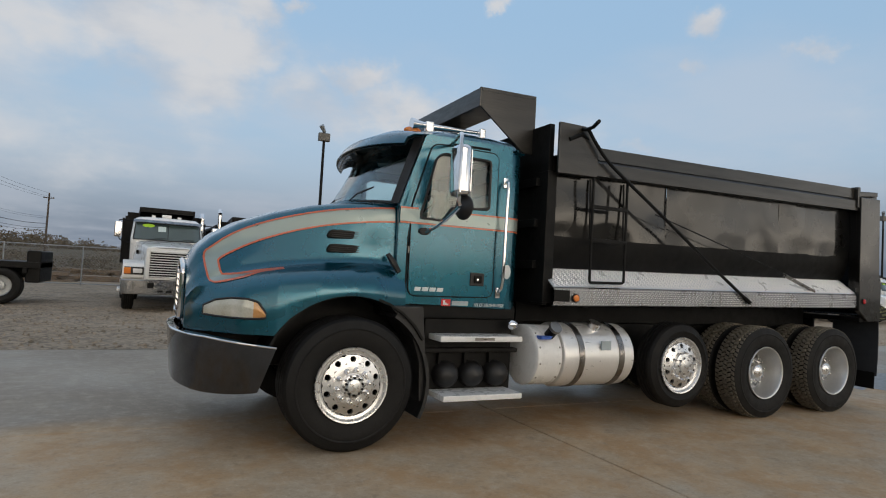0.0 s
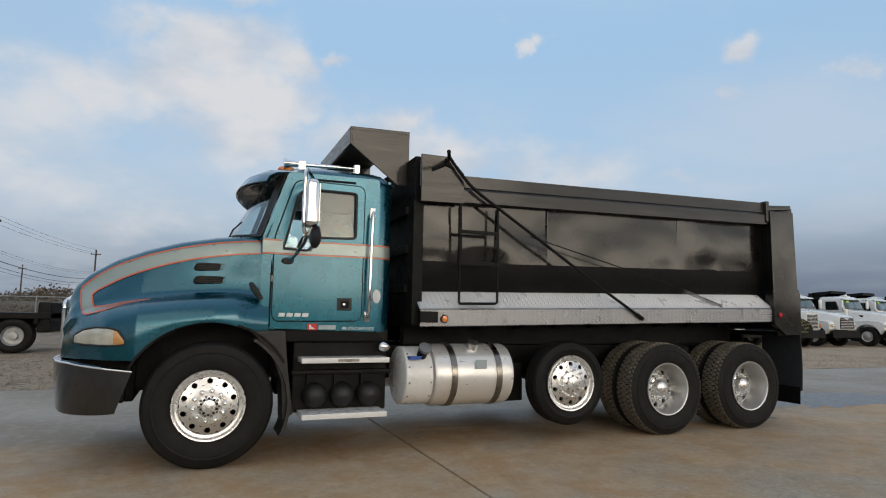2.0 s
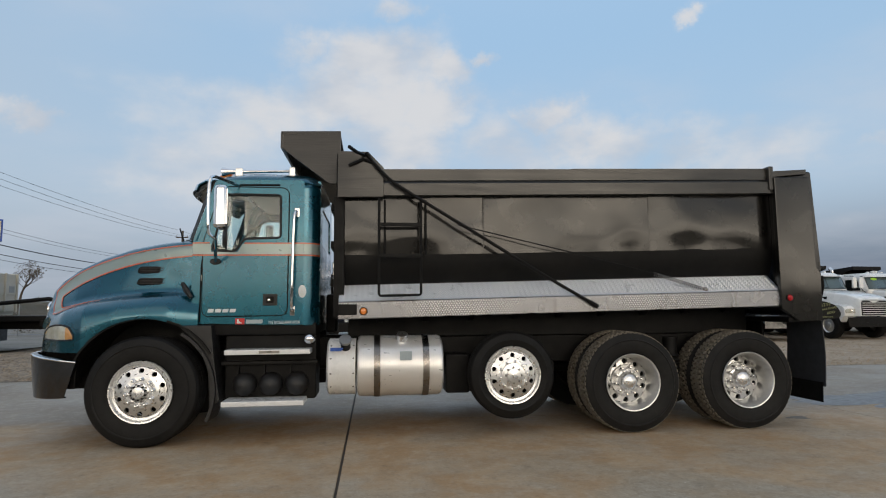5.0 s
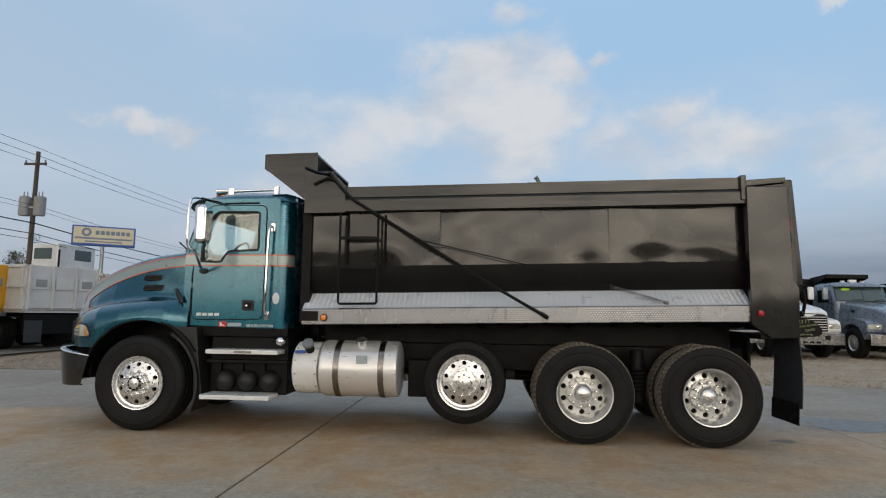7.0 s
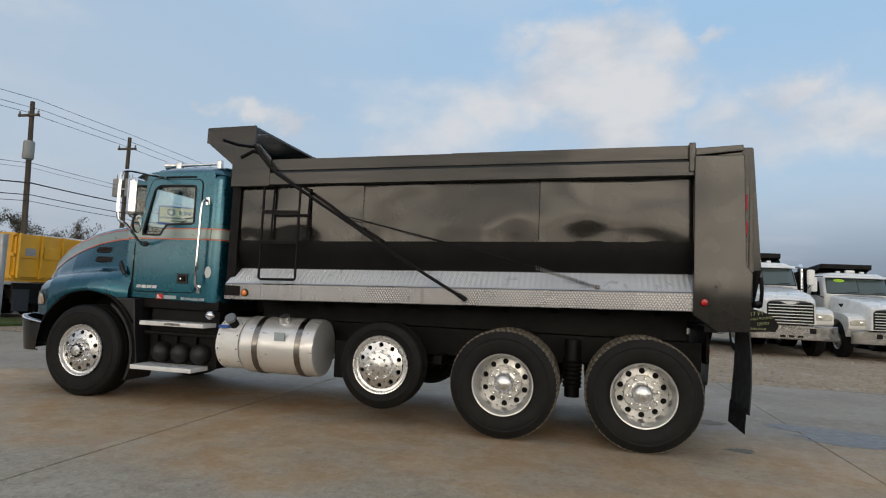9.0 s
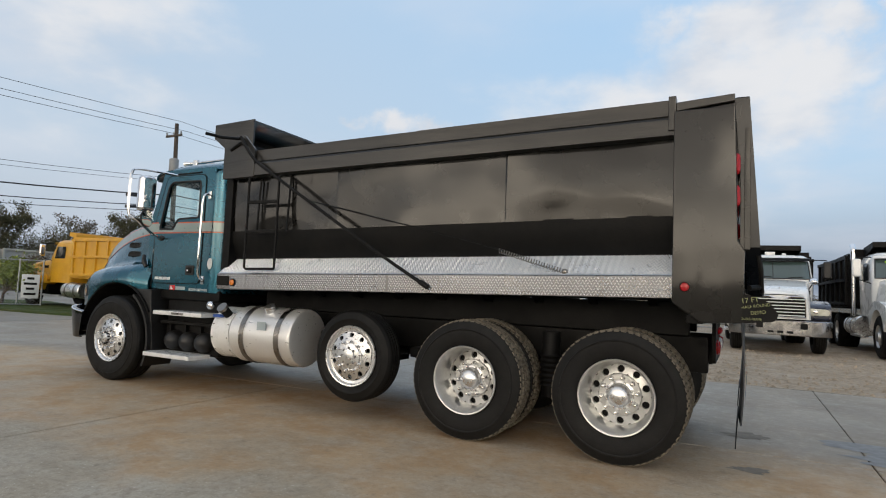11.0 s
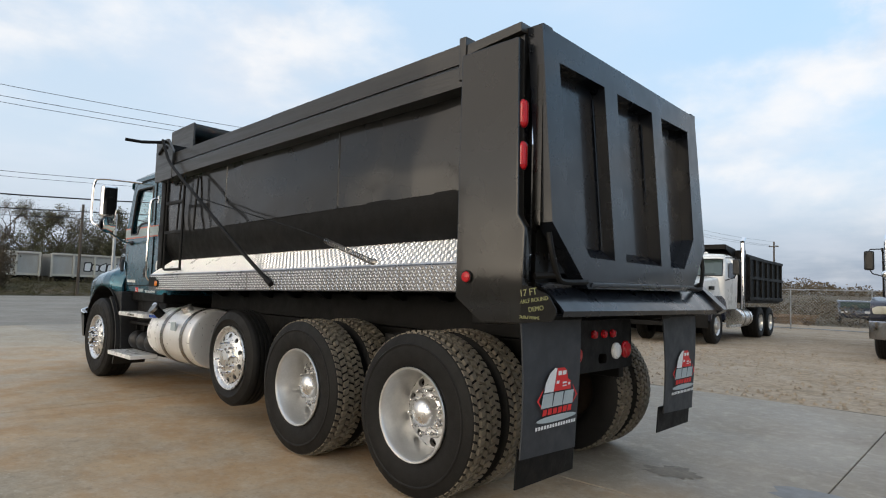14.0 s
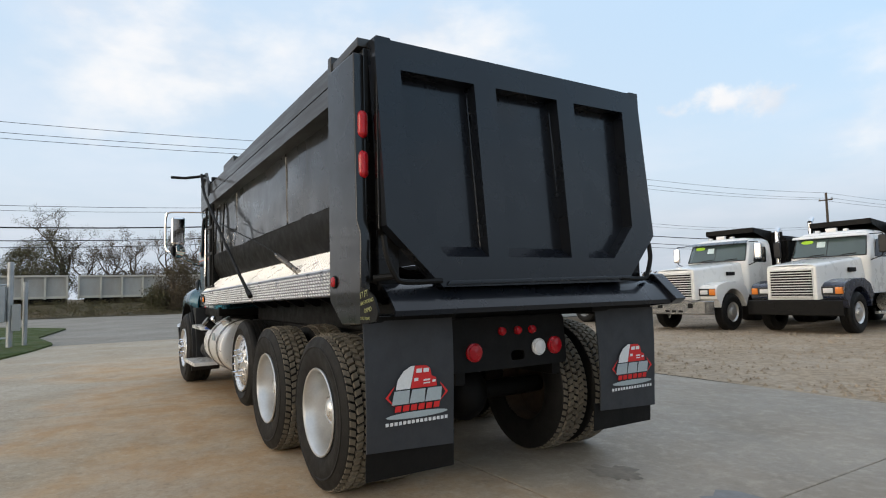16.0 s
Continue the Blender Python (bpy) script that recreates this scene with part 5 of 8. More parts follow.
# -- steps, air tanks, fuel tank on both sides --
for flip in (False, True):
    def add(name, bm, mat, parent, label="", angle=38):
        return part(name, mirrored(bm) if flip else bm, M[mat], parent, label, angle)
    bm = B()
    box(bm, 0.765, 1.60, -1.165, -0.86, 0.875, 0.925, 0.008)
    st = add("step", bm, "tank_white", truck, "aluminium cab step")
    bm = B()
    box(bm, 1.10, 1.30, -1.169, -1.16, 0.888, 0.912)
    add("tread_tape", bm, "strap", st)
    bm = B()
    box(bm, 0.77, 1.555, -1.265, -0.95, 0.385, 0.435, 0.008)
    add("step", bm, "tank_white", truck, "aluminium cab step")
    bm = B()
    box(bm, 0.72, 1.64, -0.92, -0.48, 0.40, 1.06, 0.02)
    box(bm, 0.70, 1.66, -1.0, -0.9, 0.76, 0.80, 0.01)
    for xx in (0.86, 1.12, 1.38):
        box(bm, xx - 0.01, xx + 0.01, -0.97, -0.9, 0.66, 0.76)
    add("battery_box", bm, "dull", truck, "dull black side box")
    for xx in (0.93, 1.19, 1.45):
        bm = B()
        prof = [(0.001, -1.075)] + [(0.118 * math.sin(a), -0.965 - 0.11 * math.cos(a)) for a in [math.pi / 2 * k / 6 for k in range(1, 7)]] + [(0.118, -0.6)]
        lathe(bm, prof, "y", (xx, 0, 0.565), 24)
        add("air_tank", bm, "plastic", truck, "black round-ended air tank")
    bm = B()
    R, zc, yc = 0.315, 0.725, -0.885
    lathe(bm, [(0.001, 2.065), (R - 0.05, 2.065), (R - 0.015, 2.075), (R, 2.10), (R, 2.91), (R - 0.012, 2.94), (R - 0.05, 2.955), (0.001, 2.96)], "x", (0, yc, zc), 48)
    tank = add("fuel_tank", bm, "tank", truck, "brushed aluminium fuel tank with steel straps")
    bm = B()
    R2 = 0.29
    lathe(bm, [(0.001, 1.76), (R2 - 0.03, 1.76), (R2, 1.78), (R2, 2.05), (0.001, 2.055)], "x", (0, yc, zc), 48)
    t2 = add("hydraulic_tank", bm, "tank_white", truck, "white painted cylindrical hydraulic tank")
    for a in (-40, -10, 20, 50):
        for xx in (1.805, 2.03):
            bm = B()
            ball(bm, (xx, yc - R2 * math.cos(radians(a)), zc + R2 * math.sin(radians(a))), 0.010, 0.010, 0.010, 8, 6)
            add("bolt", bm, "steel", t2)
    bm = B()
    prism(bm, [(1.80, 0.93), (1.93, 0.93), (1.91, 0.90), (1.80, 0.90)], "y", -1.172, -1.10)
    add("label_patch", bm, "spotblue", t2, "blue label strip")
    for xx in (2.27, 2.77):
        bm = B()
        lathe(bm, [(R + 0.001, xx - 0.032), (R + 0.009, xx - 0.032), (R + 0.009, xx + 0.032), (R + 0.001, xx + 0.032)], "x", (0, yc, zc), 48)
        add("strap", bm, "strap", tank, "bright steel tank strap")
    bm = B()
    tube(bm, [(1.95, -1.05, 0.90), (1.95, -1.17, 1.0)], 0.05, 12)
    cap = add("filler_cap", bm, "dull", t2, "black filler cap")
    bm = B()
    tube(bm, [(1.95, -1.17, 1.0), (1.95, -1.195, 1.02)], 0.062, 12)
    add("cap_rim", bm, "steel", cap)
    bm = B()
    tube(bm, [(2.53, -1.02, 0.98), (2.53, -1.06, 1.06)], 0.06, 12)
    add("filler_cap", bm, "alu", tank, "aluminium filler cap")
    bm = B()
    box(bm, 2.50, 2.62, -1.204, -1.196, 0.80, 0.89)
    add("label_patch", bm, "grey_decal", tank, "grey printed data label")
    bm = B()
    ball(bm, (1.58, -1.02, 1.02), 0.06, 0.04, 0.05)
    add("work_lamp", bm, "chrome", truck, "small chrome work lamp")

# ---- the tipper body: rises a little towards the rear ----
def tilt(x):
    return 0.012 + 0.021 * (x - 1.88)


X0, X1 = 1.88, 6.70
body = part("tipper_floor", box(B(), 2.0, 6.9, -0.55, 0.55, 1.30, 1.40, 0.01), M["dull"], truck, "underside of the half-round tipper body")


def body_strip(profile, xa, xb, cuts=1):
    """A sheet along the body from (y, z) points at its front."""
    return [[(x, y, z + tilt(x)) for y, z in profile] for x in [xa + (xb - xa) * k / cuts for k in range(cuts + 1)]]


for flip in (False, True):
    def add(name, bm, mat, parent, label="", angle=38):
        return part(name, mirrored(bm) if flip else bm, M[mat], parent, label, angle)
    # flat upper panel in three sheets, then the half-round belly
    seams = [X0 + 0.02, 3.40, 5.26, 6.73]
    for k, (a, b) in enumerate(zip(seams, seams[1:])):
        rows = []
        for i in range(25):
            x = a + (b - a) * i / 24
            row = []
            for j in range(17):
                f = j / 16
                z = 2.50 - 0.64 * f
                dent = 0.016 * noise.noise(Vector((x * 1.2, z * 2.0, 4.0 + k))) + 0.003 * noise.noise(Vector((x * 3.1, z * 4.0, 2.0 + k))) + 0.006 * math.sin(math.pi * f) * noise.noise(Vector((x * 0.7, 2.0, k)))
                dent += 0.016 * math.exp(-((1 - f) / 0.22) ** 2) * noise.noise(Vector((x * 1.7, 9.0, k)))
                row.append((x, -1.100 + 0.002 * f - dent, z + tilt(x)))
            rows.append(row)
        add("side_panel", merge(B(), solid(rows, 0.006)), "black_panel", truck, "glossy black steel side panel", 60)
    for a in seams[1:3]:
        add("weld", tube(B(), [(a, -1.108 + 0.012 * f, 2.50 - 0.62 * f + tilt(a)) for f in (0, 0.5, 1)], 0.007, 6), "black_panel", truck)
    rows = []
    for i in range(41):
        x = X0 + 0.02 + (6.73 - X0 - 0.02) * i / 40
        row = []
        for j in range(13):
            a = (math.pi / 2) * j / 12
            wob = 0.006 * noise.noise(Vector((x * 2.2, j * 0.3, 1.0)))
            row.append((x, -0.60 - 0.493 * math.cos(a) - wob, 1.87 - 0.52 * math.sin(a) + tilt(x) + wob * 1.2))
        rows.append(row)
    add("belly", merge(B(), solid(rows, 0.006)), "dull", truck, "black rounded belly of the body", 60)
    # top rail and side board
    rail_sec = [(-1.225, 2.475), (-1.225, 2.60), (-1.19, 2.635), (-1.09, 2.635), (-1.09, 2.475)]
    rows = body_strip(rail_sec + rail_sec[:1], X0, X1)
    t = bmesh.new()
    grid(t, rows)
    bmesh.ops.holes_fill(t, edges=t.edges[:])
    top_rail = add("top_rail", merge(B(), t), "board", truck, "dull black top rail")
    for xa, xb, dz in ((2.32, 4.366, 0.0), (4.368, X1 - 0.01, 0.004)):
        t = bmesh.new()
        sec = [(-1.20, 2.636), (-1.20, 2.758 + dz), (-1.155, 2.758 + dz), (-1.155, 2.636)]
        grid(t, body_strip(sec + sec[:1], xa, xb))
        bmesh.ops.holes_fill(t, edges=t.edges[:])
        bmesh.ops.recalc_face_normals(t, faces=t.faces[:])
        board = add("side_board", merge(B(), t), "board", top_rail, "black painted timber side board")
    # raised front corner of the side
    bm = B()
    prism(bm, [(1.86, 2.47), (2.33, 2.48), (2.33, 2.79), (2.17, 2.955), (1.86, 2.955)], "y", -1.232, -1.20, bevel=0.006)
    add("front_corner", bm, "board", truck, "dull black raised front corner plate")
    # front edge post
    bm = B()
    prism(bm, [(1.82, 1.24), (1.93, 1.24), (1.93, 2.50), (1.82, 2.50)], "y", -1.13, -0.9, bevel=0.01)
    add("front_post", bm, "dull", truck)
    # chequer-plate running board: sloped top and upright face
    slope = B()
    sec = [(-0.93, 1.605), (-1.215, 1.385), (-1.209, 1.377), (-0.924, 1.597)]
    grid(slope, body_strip(sec + sec[:1], X0, X0 + 4.83))
    bmesh.ops.remove_doubles(slope, verts=slope.verts[:], dist=0.0001)
    bmesh.ops.holes_fill(slope, edges=slope.edges[:])
    bm = B()
    sec = [(-1.215, 1.385), (-1.225, 1.375), (-1.225, 1.212), (-1.20, 1.205), (-1.20, 1.213), (-1.216, 1.220), (-1.216, 1.370)]
    grid(bm, body_strip(sec + sec[:1], X0, X0 + 4.83))
    bmesh.ops.remove_doubles(bm, verts=bm.verts[:], dist=0.0001)
    bmesh.ops.holes_fill(bm, edges=bm.edges[:])
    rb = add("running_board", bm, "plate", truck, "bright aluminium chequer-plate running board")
    add("sloped_top", slope, "plate_top", rb, "chequer-plate slope, coloured pale for the sky on it")
    bm, top_bm = B(), B()
    seg_len = 0.027
    def lug(bm, c, u, v, nrm, ang):
        du, dv = u * math.cos(ang) + v * math.sin(ang), -u * math.sin(ang) + v * math.cos(ang)
        a, b = du * 0.0128, dv * 0.0047
        top = c + nrm * (0.0052 if nrm.z < 0.1 else 0.0062)
        p = [c - a, c - a * 0.4 + b, c + a * 0.4 + b, c + a, c + a * 0.4 - b, c - a * 0.4 - b]
        q = [top - a * 0.6, top + a * 0.6]
        vs = [bm.verts.new(w) for w in p]
        t0, t1 = bm.verts.new(q[0]), bm.verts.new(q[1])
        for f in ((vs[0], vs[1], t0), (vs[1], vs[2], t1, t0), (vs[2], vs[3], t1), (vs[3], vs[4], t1), (vs[4], vs[5], t0, t1), (vs[5], vs[0], t0)):
            bm.faces.new(f)
    ux = Vector((1, 0, 0.0195)).normalized()
    face_n, face_v = Vector((0, -1, 0)), Vector((0, 0, 1))
    slope_v = Vector((0, 0.285, 0.22)).normalized()
    slope_n = Vector((0, -0.22, 0.285)).normalized()
    nx = int(4.80 / seg_len)
    for i in range(nx):
        x = X0 + 0.03 + i * seg_len
        for j in range(7):
            if x < 2.09 and j < 6:
                continue
            if abs(x - 4.13) < 0.02:
                continue
            lug(bm, Vector((x + (seg_len / 2 if j % 2 else 0), -1.2262, 1.226 + j * 0.0222 + tilt(x))), ux, face_v, face_n, radians(45 if (i + j) % 2 else -45))
        for j in range(16):
            c = Vector((x + (seg_len / 2 if j % 2 else 0), -1.205, 1.395 + tilt(x))) + slope_v * (0.010 + j * 0.0216)
            lug(top_bm, c, ux, slope_v, slope_n, radians(45 if (i + j) % 2 else -45))
    tagged(add("lug_pattern", bm, "lug", rb, "raised diamond lugs", 20), kind="stuff")
    tagged(add("lug_pattern", top_bm, "lug", rb, "raised diamond lugs", 20), kind="stuff")
    bm = B()
    box(bm, 4.125, 4.135, -1.2275, -1.222, 1.215 + tilt(4.13), 1.375 + tilt(4.13))
    add("plate_seam", bm, "steel", rb)
    bm = B()
    box(bm, X0, 2.065, -1.232, -1.21, 1.262, 1.372, 0.004)
    add("cut_out", bm, "dull", rb, "black cut-out panel")
    bm = B()
    lathe(bm, [(0.042, -1.226), (0.042, -1.242), (0.034, -1.246)], "y", (2.13, 0, 1.30), 20)
    lamp_ = add("marker_lamp", bm, "dull", rb, "round amber side marker lamp")
    bm = B()
    lathe(bm, [(0.034, -1.244), (0.028, -1.256), (0.001, -1.260)], "y", (2.13, 0, 1.30), 20)
    add("lens", bm, "amber", lamp_)
    # rear corner post
    bm = B()
    prism(bm, [(6.68, 2.765), (6.68, 1.29), (6.88, 1.15), (7.16, 1.16), (7.175, 1.68), (7.125, 1.76), (7.105, 2.77)], "y", -1.265, -1.20, bevel=0.012)
    prism(bm, [(6.72, 2.77), (6.72, 1.40), (7.10, 1.40), (7.10, 2.81)], "y", -1.199, -1.10, bevel=0.008)
    if flip:
        bm.transform(Matrix.Translation((-0.03, 0.07, 0)))
    post = add("corner_post", bm, "black_panel", truck, "tall glossy black rear corner post")
    bm = B()
    box(bm, 6.635, 6.692, -1.245, -1.15, 2.62, 2.892, 0.008)
    add("rail_end", bm, "board", post)
    bm = B()
    prism(bm, [(6.693, 2.772), (7.10, 2.812), (7.10, 2.868), (6.693, 2.84)], "y", -1.235, -1.12, bevel=0.006)
    add("post_cap", bm, "board", post)
    bm = B()
    lathe(bm, [(0.040, -1.262), (0.040, -1.274), (0.030, -1.276)], "y", (6.772, 0, 1.410), 20)
    ml = add("marker_lamp", bm, "dull", post, "round red side marker lamp")
    bm = B()
    lathe(bm, [(0.034, -1.272), (0.028, -1.284), (0.001, -1.288)], "y", (6.772, 0, 1.410), 20)
    add("lens", bm, "red_lens", ml)
    for zl in (2.334, 2.094):
        bm = B()
        tube(bm, [(7.106, -1.214, zl - 0.05), (7.106, -1.214, zl + 0.05)], 0.034, 16)
        ball(bm, (7.106, -1.214, zl - 0.05), 0.034, 0.034, 0.034, 12, 8)
        ball(bm, (7.106, -1.214, zl + 0.05), 0.034, 0.034, 0.034, 12, 8)
        add("brake_lamp", bm, "red_lens", post, "oval red brake lamp")
    # ladder
    bm = B()
    tube(bm, [(2.285, -1.235, 2.47), (2.285, -1.235, 1.47), (2.30, -1.225, 1.455), (2.70, -1.225, 1.463), (2.715, -1.235, 1.475), (2.715, -1.235, 2.47)], 0.0135, 8)
    lad = add("ladder", bm, "dull", truck, "black steel ladder")
    for zz in (1.865, 2.19):
        bm = B()
        box(bm, 2.285, 2.715, -1.250, -1.222, zz - 0.018, zz + 0.018, 0.004)
        add("rung", bm, "dull", lad)
    for xx in (2.285, 2.715):
        bm = B()
        tube(bm, [(xx + 0.06, -1.115, 2.47), (xx + 0.06, -1.13, 2.2), (xx + 0.06, -1.14, 1.88)], 0.011, 6)
        add("stay", bm, "dull", lad)
    # tarp arm and its spring rod
    bm = B()
    tube(bm, smooth_path([(2.15, -1.275, 2.93), (2.25, -1.28, 2.80), (2.40, -1.285, 2.645), (2.62, -1.285, 2.50), (3.2, -1.28, 2.15), (4.0, -1.265, 1.665), (4.56, -1.25, 1.345)], 5), [0.017] * 25 + [0.017] * 6, 8)
    arm = add("tarp_arm", bm, "dull", truck, "bent black tarp arm")
    bm = B()
    tube(bm, [(4.50, -1.252, 1.38), (4.585, -1.249, 1.33)], 0.024, 8)
    add("pivot", bm, "dull", arm)
    bm = B()
    tube(bm, [(3.1, -1.24, 2.19), (4.9, -1.20, 1.78), (5.30, -1.19, 1.675)], 0.006, 6)
    add("spring_rod", bm, "dull", arm)
    bm = B()
    coil = []
    p0, p1 = Vector((5.25, -1.19, 1.68)), Vector((5.84, -1.19, 1.505))
    way = (p1 - p0).normalized()
    s1 = way.orthogonal().normalized()
    s2 = way.cross(s1)
    for k in range(26 * 8):
        a = 2 * math.pi * k / 8
        coil.append(p0 + (p1 - p0) * (k / (26 * 8)) + (s1 * math.cos(a) + s2 * math.sin(a)) * 0.018)
    tube(bm, coil, 0.0045, 5)
    ball(bm, p1, 0.028, 0.02, 0.028, 10, 8)
    add("spring", bm, "strap", arm, "steel coil spring")
    bm = B()
    tube(bm, [(2.13, -1.20, 2.93), (2.12, -1.30, 2.905), (2.06, -1.46, 2.885), (1.99, -1.62, 2.895)], 0.018, 8)
    add("crank_bar", bm, "dull", arm, "black bar for the tarp roller")
    bm = B()
    tube(bm, [(2.30, -1.19, 2.80), (2.12, -1.24, 2.87), (1.97, -1.235, 2.80)], 0.02, 8)
    add("roller_bracket", bm, "dull", arm)

# front wall and cab shield
bm = B()
box(bm, 1.84, 1.90, -1.10, 1.10, 1.22, 2.96, 0.008)
fw = part("front_wall", bm, M["dull"], truck, "black front wall of the body")
for zz in (1.6, 2.0, 2.4):
    bm = B()
    box(bm, 1.78, 1.842, -1.0, 1.0, zz - 0.04, zz + 0.04, 0.008)
    part("rib", bm, M["dull"], fw)
bm = B()
box(bm, 1.68, 1.80, -0.22, 0.22, 1.05, 1.5, 0.03)
part("hoist", bm, M["dull"], truck, "dull black hoist cylinder behind the cab")
bm = B()
prism(bm, [(1.22, 3.265), (1.86, 3.285), (1.86, 3.26), (1.24, 3.24)], "y", -0.815, 0.815)
shield = part("cab_shield", bm, M["board"], truck, "black cab shield over the roof")
bm = B()
prism(bm, [(1.215, 3.265), (1.245, 3.265), (1.245, 3.085), (1.215, 3.085)], "y", -0.815, 0.815, bevel=0.006)
part("front_lip", bm, M["board"], shield)
for s in (-0.80, 0.80):
    bm = B()
    prism(bm, [(1.22, 3.275), (1.865, 3.295), (1.865, 2.93), (1.84, 2.70), (1.74, 2.70), (1.24, 3.08)], "y", s - 0.012, s + 0.012, bevel=0.004)
    part("side_gusset", bm, M["board"], shield)

# tailgate: leans a little, framed panels
def gate_x(z):
    return 7.275 - 0.066 * (z - 1.37)


def gate_piece(outline, front, backd):
    """A plate in the gate's leaning plane; outline in (y, z), depth counted outwards."""
    bm = B()
    prism(bm, outline, "x", backd, front, bevel=0.007)
    for v in bm.verts:
        v.co.x += gate_x(v.co.z)
    return bm


gate = part("tailgate", gate_piece([(-1.08, 1.78), (-0.72, 1.42), (0.80, 1.42), (1.10, 1.78), (1.06, 2.76), (-1.10, 2.76)], -0.075, -0.10), M["gate"], truck, "black panelled steel tailgate")
outer = [(-1.17, 2.845), (-1.145, 1.72), (-0.79, 1.362), (0.80, 1.375), (1.135, 1.72), (1.105, 2.845)]
panes = [
    [(-1.005, 2.668), (-0.468, 2.671), (-0.442, 1.545), (-0.75, 1.545), (-0.965, 1.77)],
    [(-0.295, 2.672), (0.246, 2.675), (0.262, 1.545), (-0.285, 1.545)],
    [(0.408, 2.674), (0.918, 2.678), (0.905, 1.79), (0.68, 1.545), (0.425, 1.545)],
]
bm = B()
prism(bm, outer, "x", -0.08, 0.02, panes, bevel=0.006)
for v in bm.verts:
    v.co.x += gate_x(v.co.z)
part("gate_frame", bm, M["gate"], gate, "welded black gate frame with two ribs")
for ya, yb in ((-0.745, -0.444), (-0.283, 0.260), (0.427, 0.678)):
    # sloping sill in the foot of each pane
    bm = B()
    prism(bm, [(-0.074, 1.547), (0.014, 1.547), (-0.074, 1.612)], "y", ya, yb)
    for v in bm.verts:
        v.co.x += gate_x(v.co.z)
    part("sill", bm, M["gate"], gate)
bm = B()
prism(bm, [(-0.77, 1.372), (0.85, 1.395), (0.83, 1.42), (-0.75, 1.40)], "x", 0.0205, 0.032, bevel=0.004)
for v in bm.verts:
    v.co.x += gate_x(v.co.z)
part("bottom_edge", bm, M["gate"], gate)
for ya in (-0.468, 0.246):
    bm = B()
    pts = []
    for k in range(60):
        z = 2.60 - 1.0 * k / 59
        pts.append((gate_x(z) - 0.068, ya - 0.006 + 0.033 * (2.633 - z) / 1.065 + 0.002 * math.sin(k * 2.1), z))
    tube(bm, pts, 0.006, 5)
    part("weld", bm, M["gate"], gate)
for s, zl in ((-1.11, 2.66), (1.07, 2.68)):
    part("hinge", box(B(), 7.10, 7.20, s - 0.05, s + 0.05, zl, 2.86, 0.01), M["gate"], gate)
# strip and latch arms beside the gate
for flip in (False, True):
    bm = B()
    box(bm, 7.165, 7.205, -1.165, -1.145, 1.70, 2.62, 0.004)
    box(bm, 7.14, 7.17, -1.15, -1.02, 1.35, 2.7)
    t = mirrored(bm) if flip else bm
    part("gate_stop", t, M["black"], truck)
    bm = B()
    tube(bm, smooth_path([(7.26, -1.16, 1.66), (7.275, -1.15, 1.55), (7.28, -1.10, 1.43), (7.285, -1.04, 1.395), (7.29, -0.80, 1.40)], 4), 0.017, 8)
    tube(bm, [(7.2, -1.2, 1.42), (7.27, -1.1, 1.43)], 0.02, 8)
    part("latch_arm", mirrored(bm) if flip else bm, M["dull"], truck, "black gate latch arm")

# spreader apron under the gate
rows = [[(7.17, y, 1.385), (7.24, y, 1.352), (7.33, y, 1.262), (7.352, y, 1.235), (7.345, y, 1.205), (7.28, y, 1.205)] for y in (-1.14, -0.6, 0, 0.6, 1.22)]
part("spreader_apron", merge(B(), solid(rows, 0.012)), M["gate"], truck, "sloping black spreader apron")
bm = B()
prism(bm, [(7.12, 1.44), (7.20, 1.43), (7.40, 1.24), (7.34, 1.20), (7.12, 1.18)], "y", 1.20, 1.32, bevel=0.008)
part("apron_wing", bm, M["gate"], truck)
# dangling rubber piece with hand-painted words
bm = B()
tag_line = rounded([(7.125, 1.375), (7.21, 1.365), (7.33, 1.32), (7.385, 1.235), (7.36, 1.185), (7.17, 1.165), (7.11, 1.18)], 0.03)
prism(bm, tag_line, "y", -1.262, -1.250)
tag = part("rubber_tag", bm, M["dull"], truck, "black rubber tag with yellow hand-painted words")
for words, px_, pz_, size in (("17 FT", 7.150, 1.305, 0.052), ("HALF ROUND", 7.150, 1.266, 0.031), ("DEMO", 7.21, 1.226, 0.036), ("DOUBLE FRAME", 7.13, 1.190, 0.022)):
    c = bpy.data.curves.new("painted_words", "FONT")
    c.body, c.size, c.extrude = words, size, 0.0008
    c.materials.append(M["yellow_ink"])
    o = new("painted_words", c)
    o.parent = tag
    o.matrix_basis = pose(px_, -1.2635, pz_, 90, -9 if size > 0.03 else 0, 0) @ Matrix.Diagonal((0.95, 1, 1, 1))

